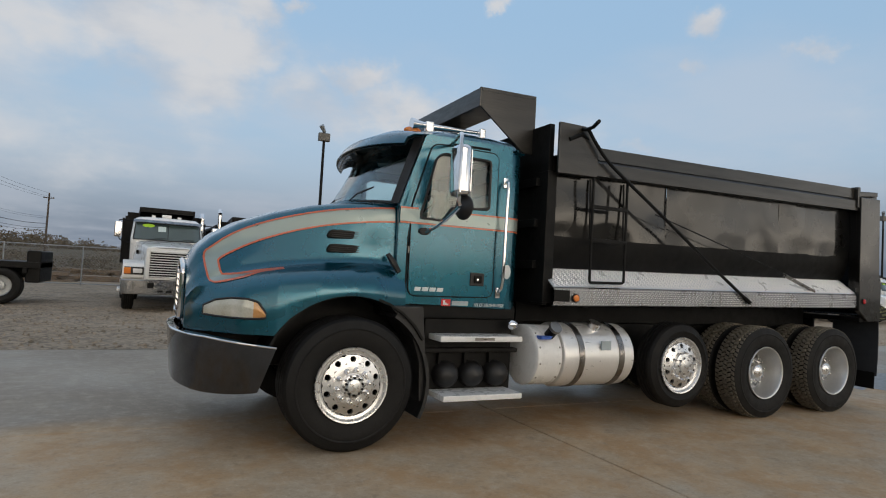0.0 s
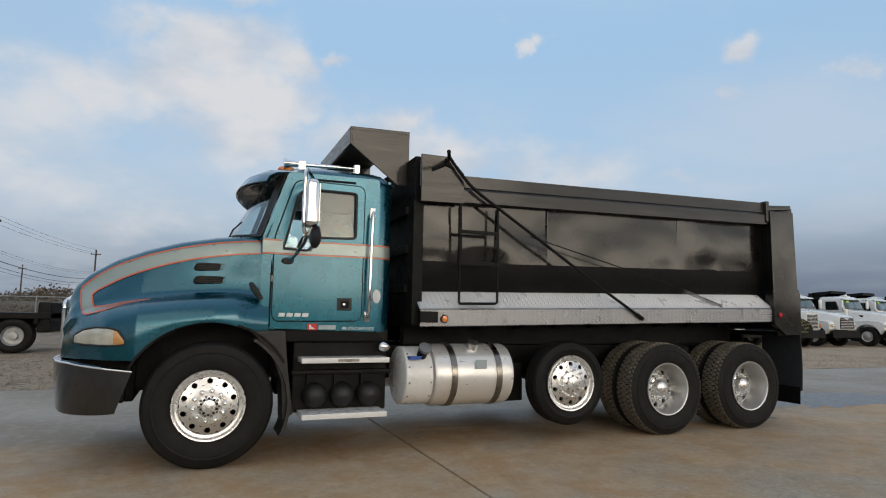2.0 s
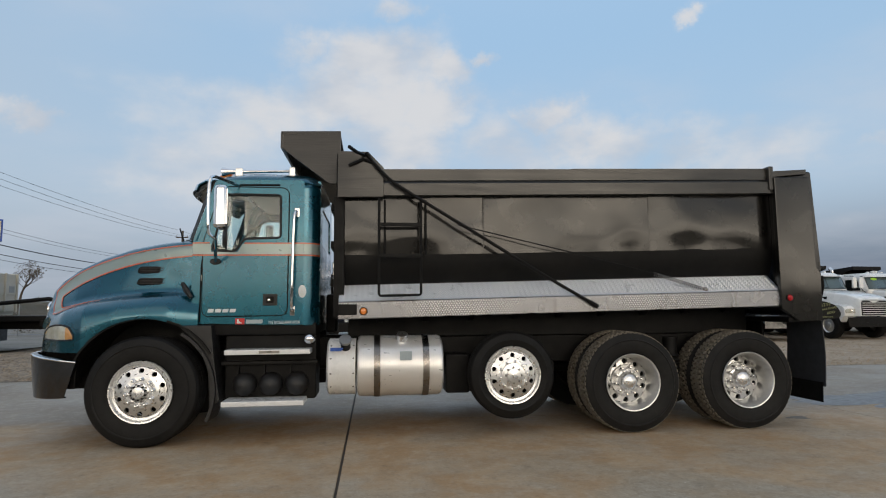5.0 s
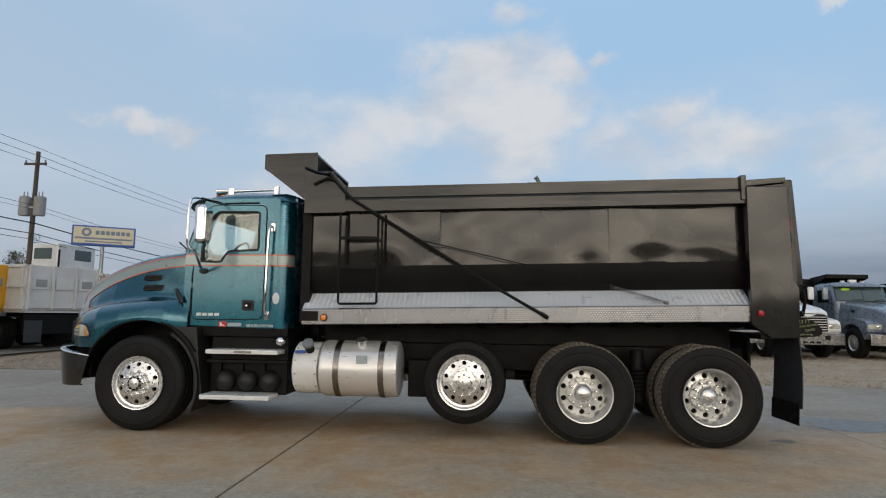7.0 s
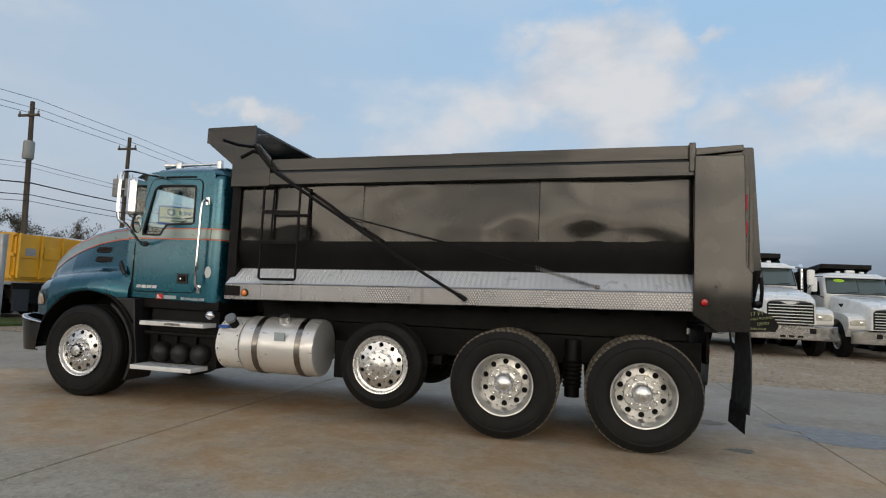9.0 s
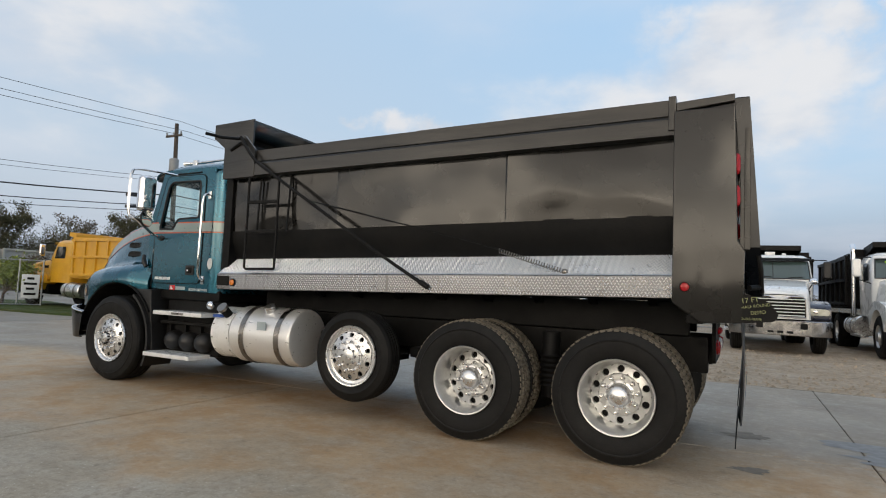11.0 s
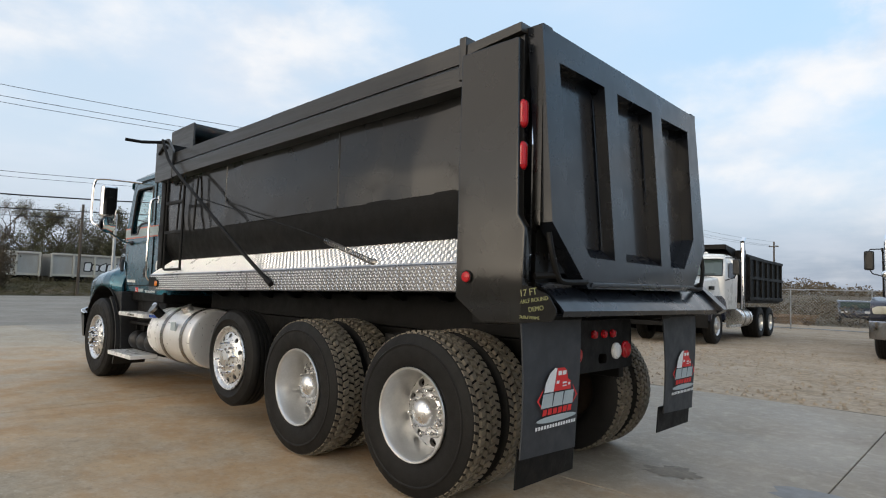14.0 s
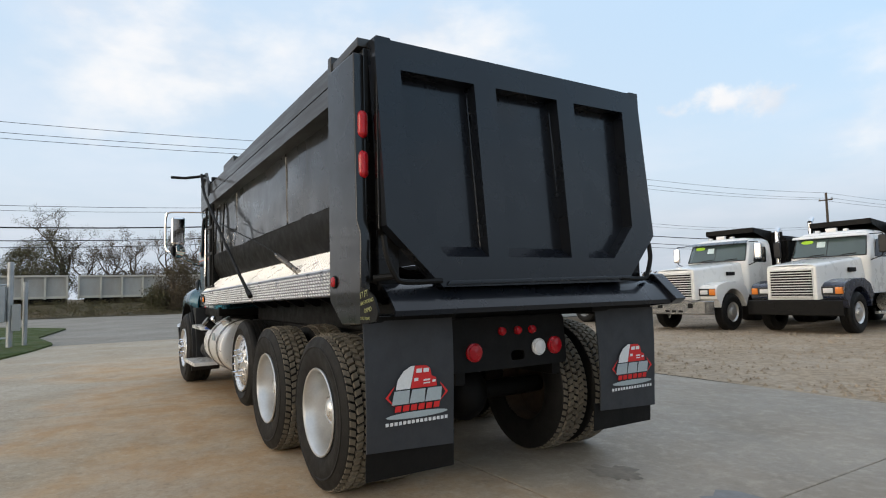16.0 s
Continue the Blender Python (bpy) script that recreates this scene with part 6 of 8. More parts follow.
# tail panel with lamps
bm = B()
prism(bm, rounded([(-0.53, 0.79), (0.48, 0.79), (0.46, 1.15), (-0.53, 1.15)], 0.04), "x", 6.93, 6.96, [rounded([(-0.04, 0.84), (0.08, 0.84), (0.08, 0.91), (-0.04, 0.91)], 0.03)])
tail = part("tail_panel", bm, M["dull"], truck, "dull black tail panel")
for yy, zz, r, mat in ((-0.358, 0.92, 0.055, "red_lens"), (0.359, 0.925, 0.055, "red_lens"), (0.207, 0.922, 0.052, "white_lens"), (-0.12, 1.05, 0.026, "red_lens"), (0.02, 1.05, 0.026, "red_lens"), (0.15, 1.05, 0.026, "red_lens")):
    bm = B()
    lathe(bm, [(r * 1.15, 6.96), (r * 1.15, 6.975), (r, 6.978), (r * 0.9, 6.988), (0.001, 6.996)], "x", (0, yy, zz), 24)
    part("tail_lamp" if mat == "red_lens" else "reversing_lamp", bm, M[mat], tail, "round red tail lamp" if mat == "red_lens" else "round clear reversing lamp")
bm = B()
box(bm, 6.78, 6.90, -1.22, 1.22, 1.14, 1.20, 0.01)
box(bm, 7.08, 7.16, -1.22, -0.62, 1.16, 1.20, 0.006)
box(bm, 7.08, 7.16, 0.56, 1.2, 1.16, 1.20, 0.006)
box(bm, 6.85, 7.12, -0.7, -0.62, 1.14, 1.2, 0.006)
box(bm, 6.85, 7.12, 0.62, 0.7, 1.14, 1.2, 0.006)
part("rear_cross_member", bm, M["dull"], truck)

# mud flaps with printed emblem shapes
def mud_flap(ya, yb, zlow, zext, dy_ext, bend):
    def fx(z, f=0.5):
        return 7.155 - bend * (1.18 - z) + 0.02 * math.sin((1.18 - z) * 4 + f)
    rows = []
    for k in range(13):
        z = 1.175 - (1.175 - zlow) * k / 12
        rows.append([(fx(z, j / 4), ya + (yb - ya) * j / 4 + 0.05 * (1.175 - z) * (0.5 if dy_ext else 0.3), z - (0.03 * (j / 4) if k == 12 else 0)) for j in range(5)])
    fl = part("mud_flap", merge(B(), solid(rows, 0.010)), M["flap"], truck, "black rubber mud flap with red and white emblem")
    rows = []
    for k in range(5):
        z = zlow + 0.05 - (zlow + 0.05 - zext) * k / 4
        rows.append([(fx(z) - 0.025, ya + (yb - ya) * j / 4 + 0.02 + dy_ext, z) for j in range(5)])
    part("flap_extension", merge(B(), solid(rows, 0.008)), M["dull"], fl, "worn black lower flap")
    yc = (ya + yb) / 2 + 0.035

    def decal(name, outline, mat, lift=0.0):
        bm = B()
        vs = [bm.verts.new((fx(z) + 0.016 + lift, yc + u, z)) for u, z in outline]
        bm.faces.new(vs)
        part(name, bm, M[mat], fl)
    k = (yb - ya) / 0.60 * 1.28
    S = lambda pts: [(u * k, 0.80 + (v - 0.80)) for u, v in pts]
    # the lorry drawing: pale side, red front with pale panes and bars
    decal("print", S([(-0.115, 0.775), (-0.105, 0.83), (-0.075, 0.878), (-0.035, 0.905), (-0.015, 0.905), (-0.04, 0.775)]), "lettering")
    decal("print", S([(-0.038, 0.775), (-0.013, 0.905), (0.045, 0.903), (0.068, 0.885), (0.075, 0.84), (0.10, 0.825), (0.105, 0.775)]), "red_decal")
    for u, v, w, h in ((-0.008, 0.862, 0.030, 0.024), (0.030, 0.862, 0.030, 0.024), (-0.02, 0.815, 0.022, 0.018), (0.03, 0.812, 0.035, 0.010), (0.03, 0.795, 0.035, 0.008), (0.078, 0.80, 0.018, 0.014)):
        decal("print", S([(u, v), (u + 0.002, v + h), (u + w + 0.002, v + h), (u + w, v)]), "lettering", 0.001)
    for side_ in (-1, 1):
        decal("print", S([(side_ * 0.168, 0.735), (side_ * 0.12, 0.80), (side_ * 0.125, 0.785), (side_ * 0.153, 0.735), (side_ * 0.125, 0.69), (side_ * 0.12, 0.68)]), "red_decal")
    for u, w in ((-0.130, 0.082), (-0.038, 0.074), (0.046, 0.080)):
        decal("print", S([(u - 0.006, 0.690), (u + 0.008, 0.768), (u + w + 0.006, 0.768), (u + w, 0.690)]), "grey_decal", 0.0015)
    for i in range(6):
        u = -0.120 + i * 0.041
        decal("print", S([(u, 0.648), (u + 0.004, 0.682), (u + 0.036, 0.682), (u + 0.032, 0.648)]), "red_decal", 0.001)
    decal("print", S([(0.165 * math.cos(a), 0.622 + 0.019 * math.sin(a)) for a in [2 * math.pi * i / 24 for i in range(24)]]), "grey_decal", 0.002)
    for i in range(15):
        u = -0.165 + i * 0.0225
        decal("print", S([(u, 0.572), (u, 0.592), (u + 0.016, 0.592), (u + 0.016, 0.572)]), "lettering")


mud_flap(-1.25, -0.66, 0.435, 0.268, 0.0, 0.0)
mud_flap(0.59, 1.20, 0.445, 0.30, -0.04, 0.0)

# ---- parked trucks in the yard: each faces its own -y, origin under its front axle ----
def parked_truck(label, x, y, yaw, paint="white_paint", fenders=None, style="square", bumper="chrome", stack=None, dump="dull", z=0.0, sticker=True, visor=None, scale=1.0, bed_ribs=True):
    th = thing("parked_truck", label, "truck", pose(x, y, z, 0, 0, yaw) @ Matrix.Scale(scale, 4), "trucks parked in the yard")
    fenders = fenders or paint
    wide, dark = style != "square", style == "vision_dark"

    def add(name, bm, mat, parent=None, lab="", angle=38):
        return part(name, bm, M[mat], parent or th, lab, angle)
    # hood: (y, half width at the top, top, half width at the foot, foot)
    if wide:
        secs = [(-1.05, 0.61, 1.52, 0.66, 0.90), (-0.98, 0.66, 1.62, 0.70, 0.90), (-0.6, 0.70, 1.75, 0.78, 0.95), (0.2, 0.76, 1.88, 0.92, 1.1), (1.0, 0.88, 1.98, 1.0, 1.1)]
    else:
        secs = [(-1.02, 0.61, 1.76, 0.62, 0.88), (-0.98, 0.635, 1.79, 0.64, 0.88), (-0.4, 0.68, 1.85, 0.70, 0.95), (0.3, 0.75, 1.92, 0.80, 1.1), (1.0, 0.86, 1.99, 0.95, 1.1)]
    rows = []
    for yy, wt, zt, wb, zb in secs:
        half = [(0, zt + 0.025), (wt * 0.6, zt + 0.018), (wt * 0.90, zt - 0.005), (wt * 0.975, zt - 0.035), (wt, zt - 0.09), ((wt + wb) / 2, (zt + zb) / 2), (wb, zb)]
        rows.append([(-u, yy, w) for u, w in reversed(half)] + [(u, yy, w) for u, w in half[1:]])
    hood_ = add("hood", merge(B(), solid(rows, -0.02)), paint, None, "", 50)
    bm = B()
    yy, wt, zt, wb, zb = secs[0]
    prism(bm, [(-wb, zb), (wb, zb), (wt, zt - 0.09), (wt * 0.93, zt - 0.01), (-wt * 0.93, zt - 0.01), (-wt, zt - 0.09)], "y", yy - 0.01, yy + 0.03, bevel=0.008)
    add("nose_panel", bm, paint, hood_)
    # grille
    gw, g0, g1 = (0.575, 0.95, 1.45) if wide else (0.53, 0.93, 1.67)
    if wide:
        line = [(-gw * 1.02, g0), (gw * 1.02, g0), (gw, g1 - 0.02), (gw * 0.90, g1 + 0.03), (gw * 0.45, g1 + 0.035), (0.07, g1 - 0.04), (-0.07, g1 - 0.04), (-gw * 0.45, g1 + 0.035), (-gw * 0.90, g1 + 0.03), (-gw, g1 - 0.02)]
    else:
        line = [(-gw, g0), (gw, g0), (gw, g1), (-gw, g1)]
    bm = B()
    tube(bm, [(u, yy - 0.018, w) for u, w in line], 0.022, 8, closed=True)
    gr = add("grille", bm, "plastic" if wide and not dark else "chrome" if wide else paint, hood_, "framed radiator grille")
    bm = B()
    prism(bm, line, "y", yy - 0.018, yy - 0.012)
    add("backing", bm, "dull", gr)
    count = 6 if wide else 11
    for k in range(count):
        bm = B()
        zc = g0 + (g1 - g0) * (k + 0.55) / count
        hh = (g1 - g0) / count * (0.15 if wide else 0.17)
        box(bm, -gw * 0.97, gw * 0.97, yy - 0.060, yy - 0.022, zc - hh, zc + hh, 0.004, 1)
        add("slat", bm, "white_paint", gr)
    bm = B()
    tube(bm, [(0, secs[1][0] + 0.1, secs[1][2] + 0.03), (0, secs[1][0] + 0.06, secs[1][2] + 0.12)], [0.02, 0.012], 6)
    add("ornament", bm, "chrome", hood_)
    # fenders with arches, headlights
    for s in (-1, 1):
        arcs = [(0.66 * math.cos(radians(a)), 0.53 + 0.66 * math.sin(radians(a))) for a in range(12, 169, 12)]
        outer = [(-0.86, 0.88), (-0.85, 1.22), (-0.74, 1.31), (-0.3, 1.40), (0.30, 1.41), (0.66, 1.27), (0.86, 0.92)]
        bm = B()
        prism(bm, rounded(outer, 0.09, 3) + arcs, "x", s * 0.58, s * 1.17, bevel=0.045)
        fe = add("fender", bm, fenders, hood_)
        if wide:
            bm = B()
            prism(bm, rounded([(s * 0.66, 1.02), (s * 1.12, 1.02), (s * 1.14, 1.14), (s * 1.05, 1.19), (s * 0.68, 1.20)], 0.03), "y", -0.885, -0.80, bevel=0.015)
            hl = add("headlight", bm, "headlight", fe, "hazy clear headlight")
            bm = B()
            ball(bm, (s * 0.82, -0.875, 1.11), 0.07, 0.02, 0.06)
            add("reflector", bm, "chrome", hl)
        else:
            bm = B()
            box(bm, s * 0.88 - 0.25, s * 0.88 + 0.25, -0.885, -0.80, 1.0, 1.21, 0.012)
            hl = add("headlight", bm, "plastic", fe, "rectangular headlight in a dark bezel")
            bm = B()
            box(bm, s * 0.80 - 0.115, s * 0.80 + 0.115, -0.900, -0.87, 1.045, 1.165, 0.02)
            add("lens", bm, "white_lens", hl)
            bm = B()
            box(bm, s * 1.05 - 0.085, s * 1.05 + 0.085, -0.898, -0.76, 1.02, 1.19, 0.012)
            add("turn_signal", bm, "amber", hl, "amber turn signal")
        bm = B()
        ye = 0.35
        box(bm, s * 0.82 - 0.03, s * 0.82 + 0.03, 0.30, 0.68, 1.58, 1.69, 0.01)
        add("air_vent", bm, "dull", hood_)
        # front wheels
        w = new("wheel")
        w.parent = th
        w.matrix_basis = pose(s * 1.13, 0, 0.53, 0, 0, 90 if s > 0 else -90)
        t = part("tyre", tyre_mesh(0.53, 0.29, 0.285, False), M["rubber"], w)
        bm = B()
        lathe(bm, [(0.285, 0.0), (0.27, 0.01), (0.25, 0.04), (0.13, 0.02), (0.12, -0.03), (0.001, -0.05)], "y", n=28)
        part("rim", bm, M["alu_white"], w)
        for yr in (4.7, 6.05):
            w = new("wheel")
            w.parent = th
            w.matrix_basis = pose(s * 1.19, yr, 0.53, 0, 0, 90 if s > 0 else -90)
            part("tyre", tyre_mesh(0.53, 0.55, 0.285, False), M["rubber"], w)
            bm = B()
            lathe(bm, [(0.285, 0.0), (0.27, 0.01), (0.25, 0.13), (0.13, 0.14), (0.12, 0.05), (0.001, 0.04)], "y", n=28)
            part("rim", bm, M["alu_white"], w)
        # mirrors
        bm = B()
        tube(bm, [(s * 0.98, 1.32, 2.60), (s * 1.34, 1.12, 2.58), (s * 1.37, 1.08, 2.52)], 0.014, 6)
        mi = add("mirror", bm, "dull", None, "mirror on tube bracket")
        add("lower_arm", tube(B(), [(s * 0.98, 1.2, 1.88), (s * 1.30, 1.1, 1.98), (s * 1.36, 1.08, 2.1)], 0.014, 6), "dull", mi)
        bm = B()
        box(bm, s * 1.36 - 0.105, s * 1.36 + 0.105, 1.03, 1.14, 2.06, 2.54, 0.045, 3)
        add("mirror_head", bm, "plastic" if dark or stack == 2 else "chrome" if not wide else paint, mi, "", 50)
        if dark:
            bm = B()
            ball(bm, (s * 0.96, 0.55, 1.95), 0.12, 0.09, 0.09)
            add("hood_mirror", bm, "chrome", mi, "round chrome hood mirror")
            add("stalk", tube(B(), [(s * 0.96, 0.57, 1.93), (s * 0.84, 0.62, 1.72)], 0.014, 6), "dull", mi)
        # cab side window
        bm = B()
        prism(bm, rounded([(1.42, 1.98), (2.15, 1.98), (2.15, 2.46), (1.56, 2.46)], 0.05), "x", s * 1.020, s * 1.03)
        add("side_window", bm, "side_glass")
        bm = B()
        box(bm, s * 1.18 - 0.10, s * 1.18 + 0.02, 1.0, 2.3, 0.45, 0.52, 0.01)
        add("step", bm, "alu")
    # bumper
    rows = []
    for k in range(17):
        s = -1 + 2 * k / 16
        yb = -1.20 + 0.30 * abs(s) ** 5 if dark else -1.16 + 0.12 * abs(s) ** 9
        rows.append([(s * 1.19, yb + o, w) for o, w in ((0.03, 0.48), (0, 0.50), (0, 0.85), (0.03, 0.87))])
    bp_ = add("bumper", merge(B(), solid(rows, 0.02)), "dull" if bumper == "black" else "bright_bumper", None, "front bumper", 50)
    for u in (-0.55, 0.45):
        bm = B()
        box(bm, u, u + 0.16, (-1.212 if dark else -1.172), -0.95, 0.66, 0.80, 0.01)
        add("tow_hole", bm, "dull", bp_)
    for u in (-0.22, 0.0, 0.22):
        bm = B()
        box(bm, u - 0.07, u + 0.07, (-1.210 if dark else -1.168), -0.95, 0.54, 0.60, 0.01)
        add("slot", bm, "dull", bp_)
    bm = B()
    box(bm, -0.45, 0.45, -0.8, 7.4, 0.62, 0.95, 0.02)
    tube(bm, [(-1.0, 0, 0.5), (1.0, 0, 0.5)], 0.07, 8)
    box(bm, -0.9, 0.9, -0.75, 0.9, 0.55, 0.9, 0.02)
    tube(bm, [(-1.0, 4.7, 0.53), (1.0, 4.7, 0.53)], 0.07, 8)
    tube(bm, [(-1.0, 6.05, 0.53), (1.0, 6.05, 0.53)], 0.07, 8)
    add("chassis", bm, "dull")
    # cab
    rows = []
    for zz, yf, w, yr in ((1.0, 1.0, 1.0, 2.55), (1.95, 0.98, 1.02, 2.58), (2.05, 1.02, 1.02, 2.58), (2.55, 1.24, 0.97, 2.57), (2.66, 1.30, 0.93, 2.55), (2.74, 1.42, 0.82, 2.48), (2.77, 1.7, 0.5, 2.2)):
        ring = rounded([(-w, yf + 0.12), (-w * 0.75, yf), (w * 0.75, yf), (w, yf + 0.12), (w, yr), (-w, yr)], 0.10, 3)
        rows.append([(u, v, zz) for u, v in ring])
    bm = B()
    grid(bm, rows, closed=True)
    bm.faces.new(bm.verts[-len(rows[-1]):])
    cb = add("cab", bm, paint, None, "", 45)
    # windscreen that wraps round to the pillars, with a dark seal
    def front_of(u, w, yf):
        return yf + 0.12 * max(0.0, abs(u) - 0.75 * w) / (0.25 * w)
    rows = []
    for k in range(15):
        f = -0.93 + 1.86 * k / 14
        rows.append([(f * w, front_of(f * w, w, yf) - 0.014, zz) for zz, w, yf in ((2.03, 1.02, 1.01), (2.30, 0.995, 1.13), (2.55, 0.97, 1.24))])
    screen = add("windscreen", merge(B(), solid(rows, 0.006)), "bg_glass", cb, "dark greenish reflecting windscreen", 60)
    bm = B()
    tube(bm, [r[0] for r in rows] + [r[1] for r in rows[-1:]] + [r[2] for r in reversed(rows)] + [rows[0][1]], 0.016, 6, closed=True)
    add("seal", bm, "plastic", screen)
    bm = B()
    tube(bm, [rows[7][0], rows[7][1], rows[7][2]], 0.010, 6)
    add("divider", bm, "plastic", screen)
    for s in (-0.45, 0.35):
        bm = B()
        tube(bm, [(s, 1.0, 2.04), (s + 0.10, 1.005, 2.07), (s + 0.40, 1.01, 2.09)], 0.010, 5)
        add("wiper", bm, "dull", screen)
    rows = [[(s * 0.95, 1.25 + 0.1 * s ** 4, 2.655), (s * 0.97, 1.12 + 0.12 * s ** 4, 2.635), (s * 0.97, 1.06 + 0.12 * s ** 4, 2.57)] for s in [-1 + k / 6 for k in range(13)]]
    add("sun_visor", merge(B(), solid(rows, 0.012)), visor or "plastic", cb)
    if sticker:
        bm = B()
        ring = [(-0.55 + 0.17 * math.cos(a), 1.20 + 0.055 * math.sin(a) * 0.44, 2.47 + 0.055 * math.sin(a)) for a in [2 * math.pi * k / 20 for k in range(20)]]
        vs = [bm.verts.new((u, v - 0.018, w)) for u, v, w in ring]
        bm.faces.new(vs)
        add("year_sticker", bm, "lime", cb, "lime oval windscreen sticker")
    bm = B()
    vs = [bm.verts.new(p) for p in ((-0.28, 1.108, 2.30), (-0.06, 1.108, 2.30), (-0.06, 1.178, 2.46), (-0.28, 1.178, 2.46))]
    bm.faces.new(vs)
    if style == "square":
        add("paper_sheet", bm, "paper", cb, "pale paper in the windscreen")
    else:
        bm.free()
    for u, hw, hz in ((-0.05, 0.14, 0.09), (0.32, 0.06, 0.05), (-0.42, 0.06, 0.05)):
        bm = B()
        box(bm, u - hw, u + hw, 1.50, 1.62, 2.735, 2.765 + hz, 0.02)
        add("marker_lamp", bm, "white_lens", cb, "white roof lamp")
    rise = 0.28 if stack == 2 else 0.0
    for side in () if stack is None else (stack,) if abs(stack) == 1 else (-1, 1):
        bm = B()
        tube(bm, smooth_path([(side * 1.12, 2.70, 1.0), (side * 1.12, 2.70, 2.7 + rise), (side * 1.12, 2.70, 2.92 + rise), (side * 1.12, 2.82, 3.05 + rise)], 4), 0.075, 12)
        add("exhaust_pipe", bm, "chrome", None, "chrome upright exhaust pipe")
    for s in (-1, 1):
        bm = B()
        lathe(bm, [(0.001, 2.35), (0.27, 2.35), (0.30, 2.38), (0.30, 3.52), (0.27, 3.55), (0.001, 3.55)], "y", (s * 0.92, 0, 0.72), 28)
        tank_ = add("fuel_tank", bm, "alu", None, "polished aluminium fuel tank")
        for yy in (2.65, 3.25):
            bm = B()
            lathe(bm, [(0.302, yy - 0.04), (0.310, yy - 0.04), (0.310, yy + 0.04), (0.302, yy + 0.04)], "y", (s * 0.92, 0, 0.72), 28)
            add("strap", bm, "steel", tank_)
    # dump body with shield
    bm = B()
    for s in (-1, 1):
        prism(bm, [(2.95, 1.25), (7.7, 1.25), (7.7, 2.72), (2.95, 2.82)], "x", s * 1.20, s * 1.14)
    box(bm, -1.14, 1.14, 2.95, 3.02, 1.25, 2.95)
    box(bm, -1.14, 1.14, 7.60, 7.70, 1.25, 2.70)
    box(bm, -1.14, 1.14, 2.95, 7.7, 1.2, 1.3)
    bed = add("tipper_body", bm, dump, None, "tipper body with ribs")
    if bed_ribs:
        for k in range(7):
            for s in (-1, 1):
                bm = B()
                yy = 3.1 + k * 0.74
                box(bm, s * 1.23 - 0.035, s * 1.23 + 0.035, yy - 0.05, yy + 0.05, 1.28, 2.72, 0.008)
                add("rib", bm, dump, bed)
        for zz in (1.35, 2.05, 2.70):
            for s in (-1, 1):
                bm = B()
                box(bm, s * 1.24 - 0.035, s * 1.24 + 0.035, 2.95, 7.7, zz - 0.05, zz + 0.05, 0.008)
                add("side_rail", bm, dump, bed)
    bm = B()
    prism(bm, [(1.95, 3.06), (3.0, 2.98), (3.0, 2.94), (1.95, 3.02)], "x", -0.80, 0.80)
    for s in (-1, 1):
        prism(bm, [(1.95, 3.07), (3.0, 2.99), (3.0, 2.55), (2.85, 2.70), (1.95, 2.93)], "x", s * 0.80 - 0.012, s * 0.80 + 0.012)
    prism(bm, [(1.92, 3.08), (1.96, 3.08), (1.96, 2.93), (1.92, 2.93)], "x", -0.80, 0.80)
    add("cab_shield", bm, dump, bed)
    return th


parked_truck("white parked dump truck with chrome bumper on gravel", -1.0, 13.4, 2, stack=1, visor="grey_blue")
parked_truck("white parked dump truck with navy fenders and black bumper", 1.88, 14.25, 2, fenders="navy", bumper="black", stack=2, visor="white_paint")
parked_truck("white parked dump truck with navy fenders and wraparound chrome bumper", 8.05, 13.9, 2, fenders="navy", style="vision_dark", stack=-1, bumper="chrome", visor="dull", scale=1.06)
parked_truck("white parked dump truck with tall chrome grille", 11.72, 13.9, 3, style="vision", bumper="chrome", stack=-1, visor="white_paint", scale=1.10)
parked_truck("white parked dump truck with upright exhaust pipe beside the cab", 14.7, 14.3, 3, style="vision", bumper="chrome", stack=-1, visor="white_paint")
parked_truck("grey-blue parked dump truck on gravel", 17.9, 14.4, 2, paint="grey_blue", style="vision", bumper="chrome", visor="grey_blue")
for k, xx in enumerate((21.6, 24.8, 28.0, 31.2, 34.8, 38.2, 41.8)):
    parked_truck("white parked dump truck in the far row", xx, 14.8 + 0.4 * (k % 2), 4 + 3 * (k % 3), style="vision" if k != 2 else "square", bumper="black", stack=-1 if k % 2 else None, visor="white_paint")
parked_truck("grey-blue parked dump truck at the end of the row", 46.5, 16.5, 5, paint="grey_blue", style="square", bumper="black", visor="grey_blue", sticker=False)

